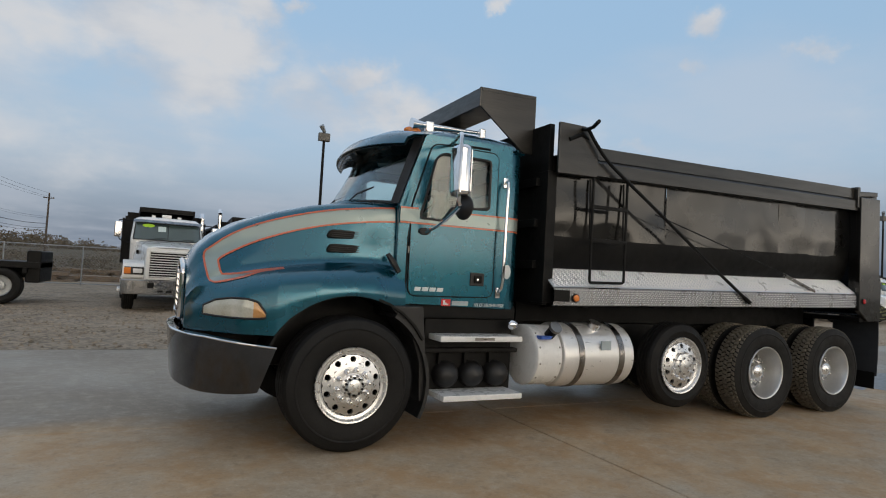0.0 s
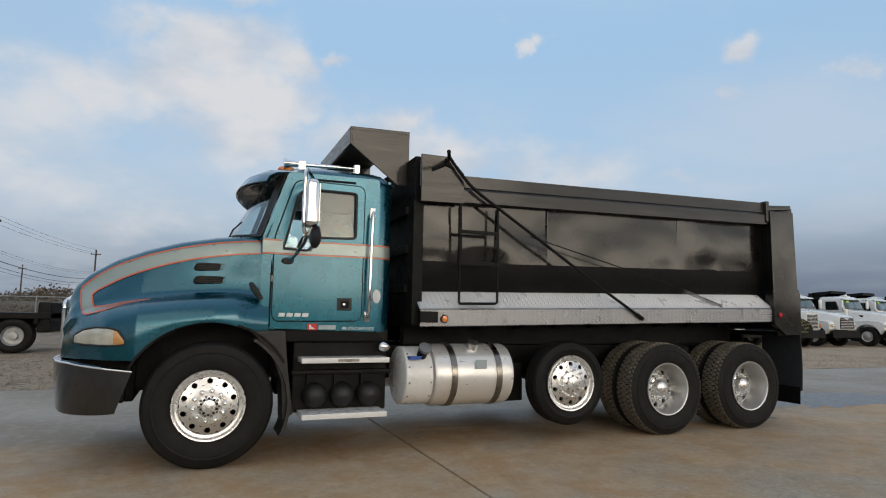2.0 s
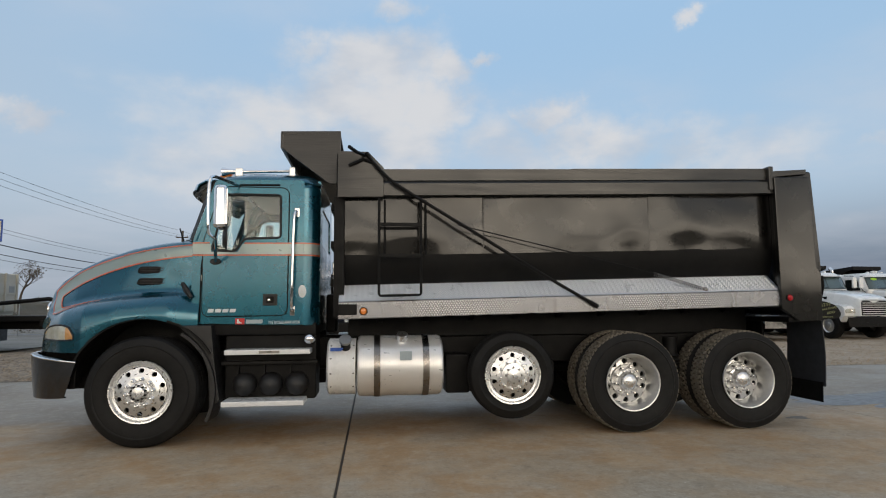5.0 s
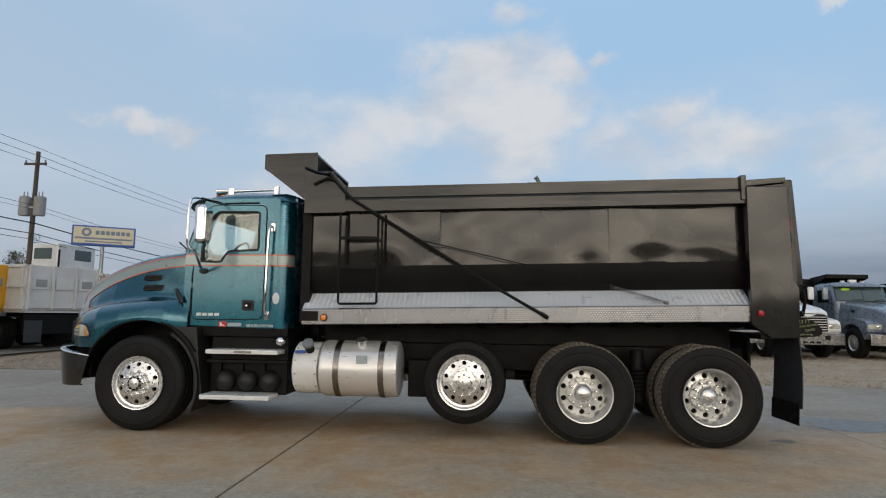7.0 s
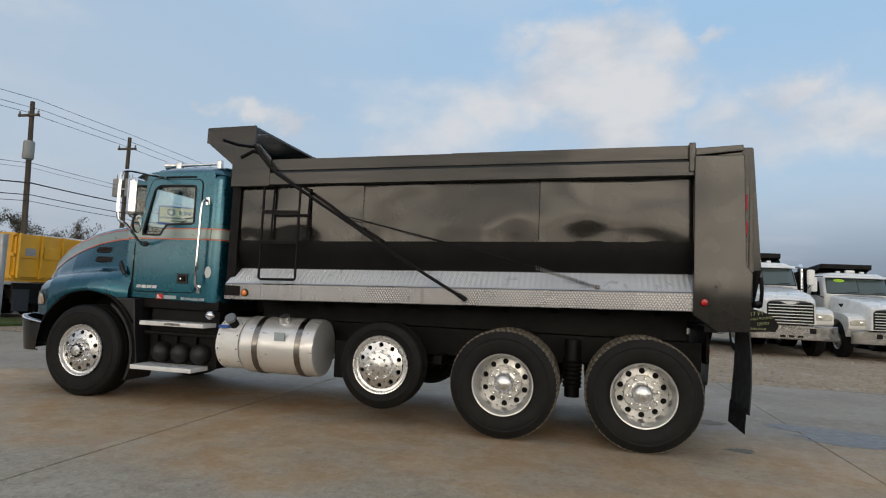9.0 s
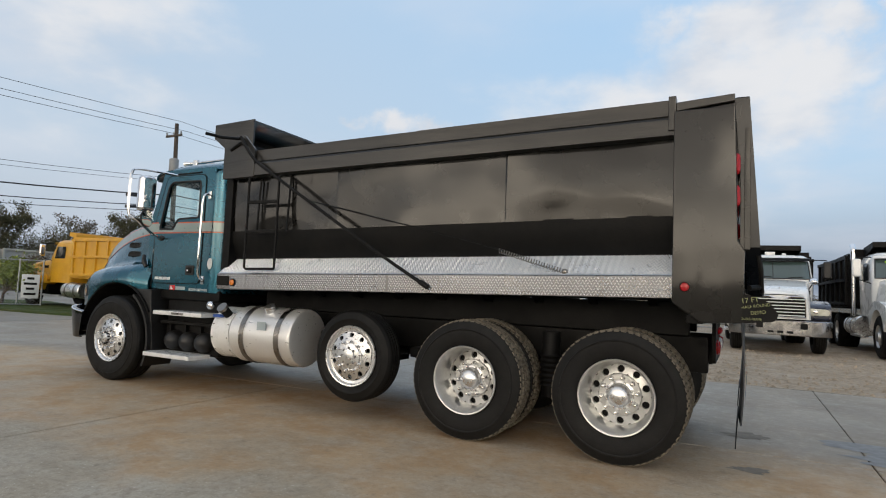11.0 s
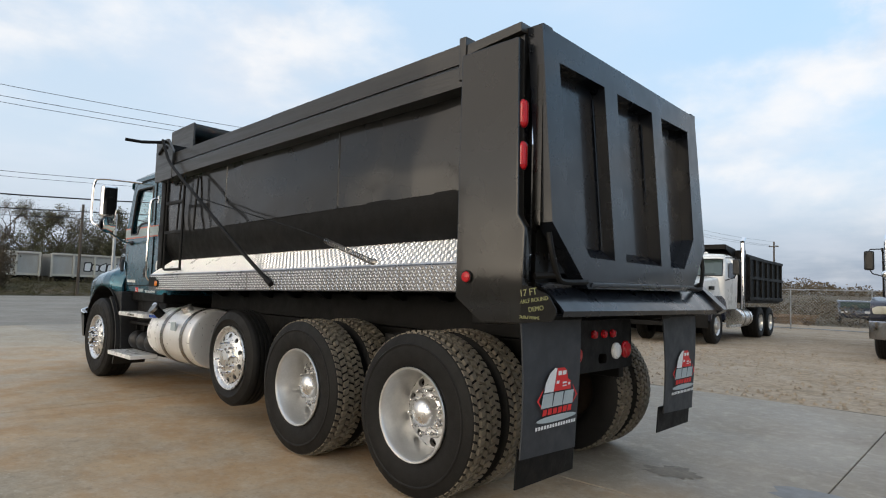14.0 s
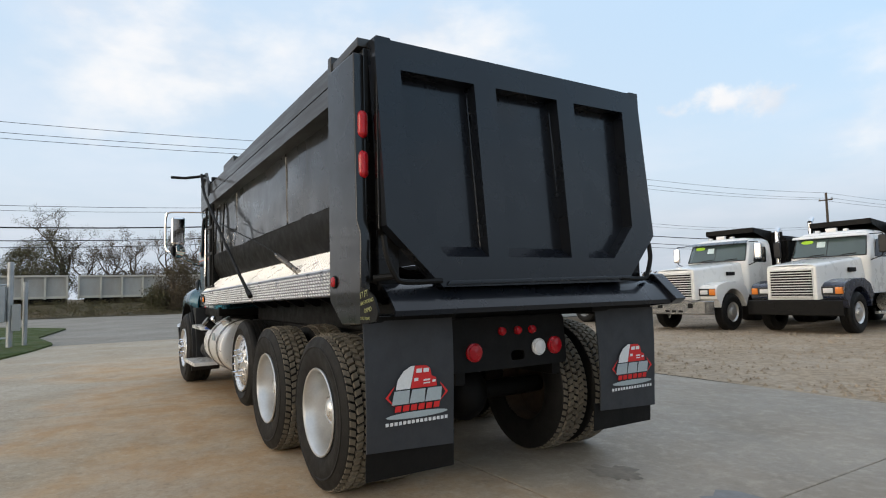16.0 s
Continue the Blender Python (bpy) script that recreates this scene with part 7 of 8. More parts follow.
# ---- street side: poles, cables, sign, wagons, fence, trees ----
def utility_pole(x, y, top, transformers=False, arms=1, lean=(0, 0)):
    th = thing("utility_pole", "weathered wooden utility pole" + (" with grey transformers" if transformers else " with crossarm"), "pole", pose(x, y, -0.1), "utility poles")
    bm = B()
    tube(bm, [(0, 0, -0.3), (lean[0] * 0.5, lean[1] * 0.5, top * 0.5), (lean[0], lean[1], top)], [0.15, 0.125, 0.10], 12)
    part("shaft", bm, M["wood_pole"], th)
    for k in range(arms):
        bm = B()
        z = top - 0.7 - k * 0.9
        box(bm, lean[0] - 0.62, lean[0] + 0.62, -0.17 + lean[1], -0.09 + lean[1], z - 0.06, z + 0.06, 0.01)
        arm_ = part("crossarm", bm, M["wood_pole"], th)
        for u in (-0.55, 0.0, 0.55):
            bm = B()
            lathe(bm, [(0.03, z + 0.06), (0.055, z + 0.10), (0.03, z + 0.13), (0.055, z + 0.17), (0.02, z + 0.22)], "z", (lean[0] + u, -0.13 + lean[1], 0), 10, True)
            part("insulator", bm, M["transformer"], arm_)
    if transformers:
        for u in (-0.42, 0.42):
            bm = B()
            lathe(bm, [(0.02, top - 3.5), (0.26, top - 3.5), (0.28, top - 3.45), (0.28, top - 2.55), (0.25, top - 2.48), (0.03, top - 2.44)], "z", (u, -0.1, 0), 18)
            can = part("transformer", bm, M["transformer"], th, "grey cylindrical transformer")
            bm = B()
            for w in (-0.1, 0.1):
                tube(bm, [(u + w, -0.1, top - 2.46), (u + w, -0.1, top - 2.2)], [0.04, 0.02], 8)
            part("bushing", bm, M["transformer"], can)
            bm = B()
            box(bm, min(0, u), max(0, u), -0.14, -0.06, top - 3.1, top - 3.0)
            part("bracket", bm, M["galv"], can)
    return th


POLE_A, POLE_B = (-20.2, 21.6, 9.8), (-20.0, 15.5, 9.9)
utility_pole(*POLE_A, transformers=True, arms=1)
utility_pole(*POLE_B, transformers=False, arms=1, lean=(-0.4, 0.0))
bm = B()
lathe(bm, [(0.02, 0), (0.22, 0), (0.24, 0.05), (0.24, 0.8), (0.2, 0.86), (0.03, 0.9)], "z", (0, 0, 0), 16)
single("pole_transformer", bm, M["transformer"], "grey transformer hung on the wooden pole", "transformer", pose(-19.95, 15.15, 6.9))
utility_pole(-17.8, 57.6, 9.8)
utility_pole(-14.0, 88.0, 9.6)
single("street_post", tube(B(), [(0, 0, -0.2), (0, 0, 7.0)], [0.11, 0.09], 10), M["wood_pole"], "dark weathered wooden post beside the street", "post", pose(-41.9, 9.8, land_height(-41.9, 9.8)))
single("street_post", tube(B(), [(0, 0, -0.2), (0, 0, 5.3)], 0.09, 10), M["galv"], "grey steel post beside the street", "post", pose(-30.0, 8.4, 0))
utility_pole(-21.5, -32.0, 9.6)
utility_pole(-30.0, 120.0, 9.0)


def cable(points, sag, r, name="cable", label="black overhead cable strung between poles"):
    bm = B()
    pts = []
    for (a, b) in zip(points, points[1:]):
        a, b = Vector(a), Vector(b)
        for k in range(14):
            f = k / 14
            pts.append(a.lerp(b, f) - Vector((0, 0, sag * ((b - a).length / 47.5) ** 2 * 4 * f * (1 - f))))
    pts.append(Vector(points[-1]))
    tube(bm, pts, r, 5)
    return single(name, bm, M["wire"], label, "cable", group="overhead cables")


for off, zz, r in ((-0.55, 9.3, 0.012), (0.0, 9.9, 0.012), (0.55, 9.3, 0.012), (0.2, 6.75, 0.011), (0.1, 5.82, 0.032), (0.15, 5.25, 0.022), (0.0, 4.97, 0.015), (0.1, 6.55, 0.009)):
    cable([(-14 + off, 88, zz - 0.4), (-17.8 + off, 57.6, zz - 0.2), (-20.2 + off, 21.6, zz), (-20.1 + off, 15.5, zz), (-21.5 + off, -32, zz - 0.2), (-22 + off, -75, zz)], 1.3 if zz < 8 else 0.8, r)
for zz, y0 in ((5.42, 15.4), (4.85, 15.4)):
    bm = B()
    tube(bm, [(-20.05, y0 - 1.6, zz + 0.12), (-20.1, y0 - 2.7, zz)], 0.075, 8)
    single("splice_case", bm, M["wire"], "black splice case on the cable", "cable box", group="overhead cables")

# advertising sign
sign = thing("roadside_sign", "yellow and blue roadside box sign on a green post", "sign", pose(-17.6, 23.75, 0.15, 0, 0, 32))
bm = B()
box(bm, -1.55, 1.55, -0.22, 0.22, 4.68, 5.78, 0.02)
cabinet = part("sign_box", bm, M["spotblue"], sign)
M["sign_face"] = surface("pale_yellow_sign", (0.66, 0.61, 0.42), 0.5, 0, 0.2, (0.60, 0.55, 0.38), 2, 0.5)
M["sign_blue"] = surface("faded_blue_print", (0.19, 0.24, 0.33), 0.6)
bm = B()
box(bm, -1.47, 1.47, -0.232, -0.222, 4.80, 5.70)
face = part("sign_face", bm, M["sign_face"], cabinet)
bm = B()
for k in range(7):
    box(bm, -0.42 + k * 0.25, -0.42 + k * 0.25 + 0.19, -0.240, -0.2325, 5.30, 5.52)
part("print", bm, M["sign_blue"], face)
bm = B()
box(bm, -1.40, 1.40, -0.238, -0.2325, 5.03, 5.13)
box(bm, -0.9, 0.9, -0.238, -0.2325, 4.87, 4.94)
part("print", bm, M["sign_blue"], face)
bm = B()
lathe(bm, [(0.24, -0.2325), (0.24, -0.24), (0.12, -0.241), (0.12, -0.2325)], "y", (-0.85, 0, 5.41), 24)
part("print", bm, M["sign_blue"], face)
bm = B()
for u in (-0.05,):
    tube(bm, [(u, 0, -0.1), (u, 0, 4.75)], 0.10, 12)
part("post", bm, M["galv"], sign, "pale green steel post")

# goods wagons on the railway
M["wagon_side"] = surface("weathered_wagon_side", (0.40, 0.40, 0.375), 0.6, 0, 0, (0.27, 0.24, 0.20), 0.9, 0.7, 0.12, 20, stretch=(1, 1.5, 0.5))
def wagon(y0, length, label):
    th = thing("goods_wagon", label, "railway wagon", pose(-52, y0, 1.15), "wagons on the railway")
    bm = B()
    box(bm, -1.5, 1.5, 0, length, 0.30, 2.22, 0.03)
    body_ = part("wagon_body", bm, M["wagon_side"], th, "pale weathered steel wagon body")
    n = max(3, int(length / 1.55))
    for k in range(n + 1):
        bm = B()
        yy = 0.06 + (length - 0.12) * k / n
        prism(bm, [(1.5, 0.22), (1.62, 0.22), (1.70, 0.5), (1.64, 2.20), (1.5, 2.20)], "y", yy - 0.075, yy + 0.075, bevel=0.01)
        part("rib", bm, M["cream"], body_)
    bm = B()
    box(bm, 1.49, 1.66, 0, length, 2.14, 2.30, 0.01)
    part("top_rail", bm, M["cream"], body_)
    part("side_sill", box(B(), 1.49, 1.60, 0, length, 0.30, 0.50, 0.01), M["cream"], body_)
    for k in (1.6, length - 1.6):
        bogie = part("bogie", box(B(), 0.6, 1.1, k - 1.1, k + 1.1, 0.02, 0.30, 0.03), M["dull"], th, "dark wheel bogie")
        for d in (-0.85, 0.85):
            part("wheel", lathe(B(), [(0.30, 0.9), (0.30, 1.02), (0.26, 1.05), (0.05, 1.06)], "x", (0, k + d, 0.10), 20), M["dull"], bogie)
    return th


wy = -12.95
for k, L in enumerate((9.6, 11.8, 11.8, 11.8, 11.8, 11.8)):
    w_ = wagon(wy, L, "pale grey open goods wagon with steel ribs" + (" and graffiti" if k == 2 else ""))
    if k == 2:
        rng = random.Random(5)
        for i in range(7):
            yy = 2.6 + i * 0.62
            jag = [rng.uniform(0, 0.25) for _ in range(4)]
            for mat, grow_, lift in (("wire", 0.09, 0.0), ("lettering", 0.0, 0.006)):
                line = [(yy - grow_, 0.72 + jag[0] - grow_), (yy + 0.46 + grow_, 0.66 + jag[1] - grow_), (yy + 0.52 + grow_, 1.35 + jag[2] + grow_), (yy + 0.06 - grow_, 1.30 + jag[3] + grow_)]
                part("graffiti", prism(B(), rounded(line, 0.12), "x", 1.502 + lift, 1.508 + lift), M[mat], w_, "spray-painted pale and dark shapes")
    wy += L + 0.75

# chain-link fences and gate posts
def fence(x0, y0, x1, y1, height=1.9, label="galvanised chain-link fence around the yard"):
    L = math.hypot(x1 - x0, y1 - y0)
    th = thing("chain_link_fence", label, "fence", pose(x0, y0, -0.05, 0, 0, math.degrees(math.atan2(y1 - y0, x1 - x0))), "fences")
    n = max(2, int(L / 3))
    for k in range(n + 1):
        bm = B()
        tube(bm, [(L * k / n, 0, -0.1), (L * k / n, 0, height + 0.05)], 0.03, 8)
        part("post", bm, M["galv"], th)
    for zz in (height, 0.12):
        bm = B()
        tube(bm, [(0, 0, zz), (L, 0, zz)], 0.022, 6)
        part("rail", bm, M["galv"], th)
    verts, faces = [], []
    step, r = 0.14, 0.0035
    for s in (1, -1):
        u = -height
        while u < L + height:
            a, b = (u, 0.05), (u + height, height) if s > 0 else (u - height, height)
            ax, az, bx, bz = a[0], a[1], b[0], b[1]
            lo, hi = (ax, az), (bx, bz)
            pts = []
            for (px_, pz_) in (lo, hi):
                pts.append((px_, pz_))
            (ax, az), (bx, bz) = pts
            if max(ax, bx) > 0 and min(ax, bx) < L:
                def cut(p, q):
                    if p[0] < 0:
                        f = (0 - p[0]) / (q[0] - p[0])
                        p = (0, p[1] + f * (q[1] - p[1]))
                    if p[0] > L:
                        f = (L - p[0]) / (q[0] - p[0])
                        p = (L, p[1] + f * (q[1] - p[1]))
                    return p
                p, q = cut((ax, az), (bx, bz)), cut((bx, bz), (ax, az))
                i = len(verts)
                verts += [(p[0] - r, 0, p[1]), (p[0] + r, 0.004, p[1]), (q[0] + r, 0.004, q[1]), (q[0] - r, 0, q[1])]
                faces.append((i, i + 1, i + 2, i + 3))
            u += step
    me = bpy.data.meshes.new("wire_mesh")
    me.from_pydata(verts, [], faces)
    me.materials.append(M["galv"])
    o = new("wire_mesh", me)
    o.parent = th
    tagged(o, kind="stuff")
    return th


fence(-19.0, 6.7, -18.25, 8.1, label="galvanised chain-link fence along the street")
fence(-20, 27.5, 30, 27.5, label="galvanised chain-link fence behind the parked trucks")
gate_ = thing("yard_gate", "grey steel gate posts with control box at the drive", "gate", pose(-10.4, -4.25, 0, 0, 0, 0))
for u, v, h, r in ((0, 0, 2.45, 0.08), (-0.4, -0.45, 2.2, 0.055), (-0.6, 0.32, 1.9, 0.065)):
    bm = B()
    tube(bm, [(u, v, -0.1), (u, v, h)], r, 12)
    part("gate_post", bm, M["galv"], gate_)
bm = B()
box(bm, -0.18, 0.14, -0.62, -0.10, 0.75, 1.75, 0.02)
part("control_box", bm, M["galv"], gate_)
bm = B()
box(bm, 0.02, 0.22, 0.06, 0.26, 0.5, 1.25, 0.02)
part("meter_box", bm, M["transformer"], gate_)
for zz in (0.3, 1.0, 1.8):
    bm = B()
    tube(bm, [(0, 0, zz), (-0.5, -4.5, zz)], 0.025, 8)
    part("gate_bar", bm, M["galv"], gate_)
bm = B()
tube(bm, [(0, 0, 0), (0, 0, 2.45)], 0.10, 12)
single("gate_post", bm, M["galv"], "stout galvanised gate post beside the drive", "post", pose(-9.0, 5.25, 0))
bm = B()
box(bm, 0.0, 0.6, -0.02, 0.02, 0.32, 1.28, 0.01)
board_ = single("notice_board", bm, M["lettering"], "white notice board with dark bars on the fence", "sign", pose(-18.50, 7.45, 0, 0, 0, 62))
bm = B()
for zz, half_ in ((0.45, 0.20), (0.66, 0.14), (0.86, 0.22), (1.07, 0.12)):
    box(bm, 0.3 - half_, 0.3 + half_, -0.03, -0.022, zz, zz + 0.09)
part("print", bm, M["dull"], board_)


# street lamps
def yard_lamp(x, y, h, label):
    th = thing("yard_lamp", label, "lamp post", pose(x, y, 0), "yard lamps")
    part("pole", tube(B(), [(0, 0, -0.1), (0, 0, h - 0.4)], [0.10, 0.075], 10), M["dull"], th)
    box_ = part("control_box", box(B(), -0.32, 0.32, -0.16, 0.16, h - 0.46, h, 0.03), M["galv_dark"], th, "grey-brown box on the pole")
    part("stalk", tube(B(), [(0.03, 0, h - 0.02), (-0.02, -0.03, h + 0.10)], 0.04, 8), M["dull"], box_)
    part("flood_lamp", tube(B(), [(0.02, 0.02, h + 0.06), (-0.22, -0.12, h + 0.40)], [0.10, 0.15], 10), M["galv"], th, "small tilted flood lamp")


yard_lamp(7.0, 27.7, 9.22, "tall dark yard lamp behind the trucks")
yard_lamp(60.7, 26.0, 9.4, "tall dark yard lamp at the far end of the yard")
tower = thing("lattice_mast", "tall grey lattice radio mast far away", "mast", pose(267, 122, 0))
bm = B()
for k in range(3):
    a = 2 * math.pi * k / 3
    tube(bm, [(2.2 * math.cos(a), 2.2 * math.sin(a), 0), (0.5 * math.cos(a), 0.5 * math.sin(a), 44)], 0.16, 6)
for j in range(14):
    z0, z1 = j * 3.1, (j + 1) * 3.1
    for k in range(3):
        a, b = 2 * math.pi * k / 3, 2 * math.pi * (k + 1) / 3
        r0, r1 = 2.2 - 1.7 * z0 / 44, 2.2 - 1.7 * z1 / 44
        tube(bm, [(r0 * math.cos(a), r0 * math.sin(a), z0), (r1 * math.cos(b), r1 * math.sin(b), z1)], 0.09, 5)
part("lattice", bm, M["galv"], tower)
bm = B()
for zz in (30, 40):
    box(bm, -2.2, 2.2, -2.2, 2.2, zz, zz + 0.6, 0.1)
part("platform", bm, M["galv"], tower)

# long pale sheds far beyond the yard
for sx, sy, sl, sh, yaw in ((150, 62, 60, 5.2, -30), (112, 66, 26, 4.4, -25)):
    shed = thing("distant_shed", "long pale metal shed far beyond the yard", "shed", pose(sx, sy, 0, 0, 0, yaw), "distant sheds")
    part("wall", box(B(), -sl / 2, sl / 2, -6, 6, 0, sh, 0.05), M["bed_grey"], shed)
    bm = B()
    prism(bm, [(-6.4, sh), (6.4, sh), (0, sh + 1.3)], "x", -sl / 2 - 0.4, sl / 2 + 0.4)
    part("roof", bm, M["galv"], shed)

# parked trucks that face the street, seen from behind
def tail_details(th, mat):
    bm = B()
    box(bm, -1.16, 1.16, 7.70, 7.76, 1.35, 2.72, 0.01)
    g = part("tailgate", bm, M[mat], th, "framed steel tailgate")
    for u in (-0.78, 0.0, 0.78):
        bm = B()
        box(bm, u - 0.30, u + 0.30, 7.76, 7.80, 1.95, 2.35, 0.02)
        p_ = part("gate_panel", bm, M[mat], g)
        if u:
            bm = B()
            box(bm, u - 0.18, u + 0.18, 7.80, 7.81, 2.03, 2.27)
            part("vent", bm, M["transformer"], p_)
    for u in (-1.14, -0.39, 0.39, 1.14):
        bm = B()
        box(bm, u - 0.04, u + 0.04, 7.76, 7.83, 1.3, 2.74, 0.01)
        part("rib", bm, M[mat], g)
    bm = B()
    box(bm, -1.1, 1.1, 7.5, 7.58, 0.5, 1.15, 0.02)
    part("rear_panel", bm, M["dull"], th)
    for u in (-0.8, 0.8):
        bm = B()
        box(bm, u - 0.28, u + 0.28, 7.58, 7.60, 0.25, 0.95)
        part("mud_flap", bm, M["flap"], th)


tail_details(parked_truck("cream white dump truck parked facing the street", -17.6, 13.7, -109, paint="white_paint", dump="bed_grey", sticker=False), "bed_grey")
tail_details(parked_truck("yellow dump truck parked facing the street", -19.4, 9.45, -92, paint="yellow", dump="yellow", sticker=False, style="square", visor="yellow"), "yellow")
tail_details(parked_truck("pale dump truck parked beyond its neighbours", -19.0, 15.6, -88, paint="white_paint", dump="cream", sticker=False), "cream")

# white high cab standing behind the dump trucks
high = thing("cabover_truck", "white high-cab service vehicle far behind the dump trucks", "truck", pose(-20.9, 25.0, 0, 0, 0, -8))
cab_box = part("cab", box(B(), -1.0, 1.0, -1.35, 1.35, 1.1, 5.0, 0.10, 3), M["white_paint"], high)
part("window", box(B(), 1.0, 1.012, -0.2, 1.0, 4.1, 4.72, 0.02), M["bg_glass"], cab_box)
part("window", box(B(), -0.6, 0.6, -1.362, -1.35, 4.1, 4.72, 0.02), M["bg_glass"], cab_box)
part("chassis", box(B(), -5.5, 0.9, -0.5, 0.5, 0.6, 1.1, 0.03), M["dull"], high)
part("rear_body", box(B(), -6.0, -1.05, -1.2, 1.2, 1.1, 3.4, 0.04), M["bed_grey"], high)
for s in (-1.0, 1.0):
    part("rack_post", tube(B(), [(1.25, s * 1.5, 0.0), (1.25, s * 1.5, 4.6)], 0.05, 8), M["dull"], high)
    for u in (0.1, -3.6, -4.9):
        w = new("wheel")
        w.parent = high
        w.matrix_basis = pose(u, s * 1.05, 0.5, 0, 0, 0 if s < 0 else 180)
        part("tyre", tyre_mesh(0.5, 0.28, 0.285, False), M["rubber"], w)

# black low trailer chassis
lowboy = thing("flatbed_trailer", "black flatbed trailer parked on the gravel", "trailer", pose(-4.2, 15.2, 0))
bm = B()
box(bm, -10.5, 0, -1.2, 1.2, 1.0, 1.18, 0.02)
box(bm, -10.5, 0, -0.5, -0.4, 0.72, 1.0, 0.01)
box(bm, -10.5, 0, 0.4, 0.5, 0.72, 1.0, 0.01)
part("deck", bm, M["dull"], lowboy)
for k in range(8):
    bm = B()
    box(bm, -10.2 + k * 1.4, -10.1 + k * 1.4, -1.22, -1.16, 0.86, 1.02, 0.01)
    part("stake_pocket", bm, M["dull"], lowboy)
for xx in (-0.9, -2.15):
    w = new("wheel")
    w.parent = lowboy
    w.matrix_basis = pose(xx, -1.2, 0.5)
    part("tyre", tyre_mesh(0.5, 0.5, 0.285, False), M["rubber"], w)
    bm = B()
    lathe(bm, [(0.285, 0.0), (0.27, 0.01), (0.25, 0.12), (0.13, 0.13), (0.12, 0.04), (0.001, 0.03)], "y", n=28)
    part("rim", bm, M["galv"], w)
bm = B()
tube(bm, [(-10, -0.9, 1.22), (-4.5, -0.9, 1.75), (-2.6, -0.9, 1.25)], 0.07, 8)
box(bm, -0.35, 0.0, -1.1, 1.1, 0.6, 1.5, 0.05)
part("ramp_gear", bm, M["dull"], lowboy)
bm = B()
box(bm, -9.6, -8.9, -0.8, -0.6, 0, 1.0, 0.02)
part("landing_leg", bm, M["dull"], lowboy)


# cars far behind
def car(x, y, yaw, mat, label):
    th = thing("parked_car", label, "car", pose(x, y, 0.02, 0, 0, yaw), "cars far behind")
    prof = [(-2.2, 0.35), (-2.25, 0.75), (-1.5, 0.95), (-0.9, 1.42), (0.7, 1.45), (1.5, 1.0), (2.2, 0.95), (2.25, 0.4)]
    bm = B()
    prism(bm, rounded(prof, 0.12), "x", -0.88, 0.88, bevel=0.08)
    bd = part("body", bm, M[mat], th)
    for s in (-1, 1):
        bm = B()
        prism(bm, rounded([(-1.35, 0.98), (-0.85, 1.34), (0.65, 1.37), (1.25, 1.02)], 0.06), "x", s * 0.885, s * 0.893)
        part("side_window", bm, M["bg_glass"], bd)
        for v in (-1.4, 1.4):
            w = new("wheel")
            w.parent = th
            w.matrix_basis = pose(s * 0.9, v, 0.32, 0, 0, 90 if s > 0 else -90)
            bm = B()
            lathe(bm, [(0.001, 0.0), (0.2, 0.0), (0.31, 0.01), (0.32, 0.04), (0.32, 0.2)], "y", n=20)
            part("tyre", bm, M["rubber"], w)
    bm = B()
    box(bm, -0.75, 0.75, -1.52, -1.05, 0.99, 1.33)
    part("windscreen", bm, M["bg_glass"], bd)
    for s in (-0.6, 0.6):
        bm = B()
        box(bm, s - 0.18, s + 0.18, -2.28, -2.2, 0.66, 0.80, 0.02)
        part("headlight", bm, M["white_lens"], bd)


car(2.2, 41.5, 12, "navy", "dark blue car parked beyond the fence")
car(4.1, 46.5, 8, "white_paint", "white car parked behind the dark blue one")
M["bark"] = surface("grey_brown_bark", (0.085, 0.065, 0.05), 0.9, 0, 0, (0.14, 0.115, 0.09), 4, 0.7, 0.1, 30)
M["leaf_olive"] = surface("olive_leaves", (0.070, 0.070, 0.028), 0.8, 0, 0, (0.095, 0.080, 0.035), 0.8, 0.8, 0.1, 9)
M["leaf_brown"] = surface("brown_dry_leaves", (0.112, 0.082, 0.050), 0.8, 0, 0, (0.080, 0.068, 0.038), 0.7, 0.8, 0.1, 9)
M["dry_grass"] = surface("dry_grass_blades", (0.115, 0.098, 0.050), 0.9, 0, 0, (0.075, 0.072, 0.032), 0.5, 0.8, 0.05, 9)
M["leaf_green"] = surface("fresh_green_leaves", (0.22, 0.27, 0.045), 0.6, 0, 0, (0.14, 0.19, 0.035), 1.0, 0.8, 0.1, 9)


def leaf_mesh(name, tips, per_tip, size, spread, rng, mat):
    verts, faces = [], []
    for p in tips:
        for _ in range(per_tip):
            c = p + Vector((rng.gauss(0, spread), rng.gauss(0, spread), rng.gauss(0, spread * 0.8)))
            u = Vector((rng.uniform(-1, 1), rng.uniform(-1, 1), rng.uniform(-1, 1))).normalized() * size * rng.uniform(0.6, 1.3)
            v = u.orthogonal().normalized() * size * 0.55
            i = len(verts)
            verts += [tuple(c - u), tuple(c + v), tuple(c + u), tuple(c - v)]
            faces.append((i, i + 1, i + 2, i + 3))
    me = bpy.data.meshes.new(name)
    me.from_pydata(verts, [], faces)
    me.materials.append(M[mat])
    return me


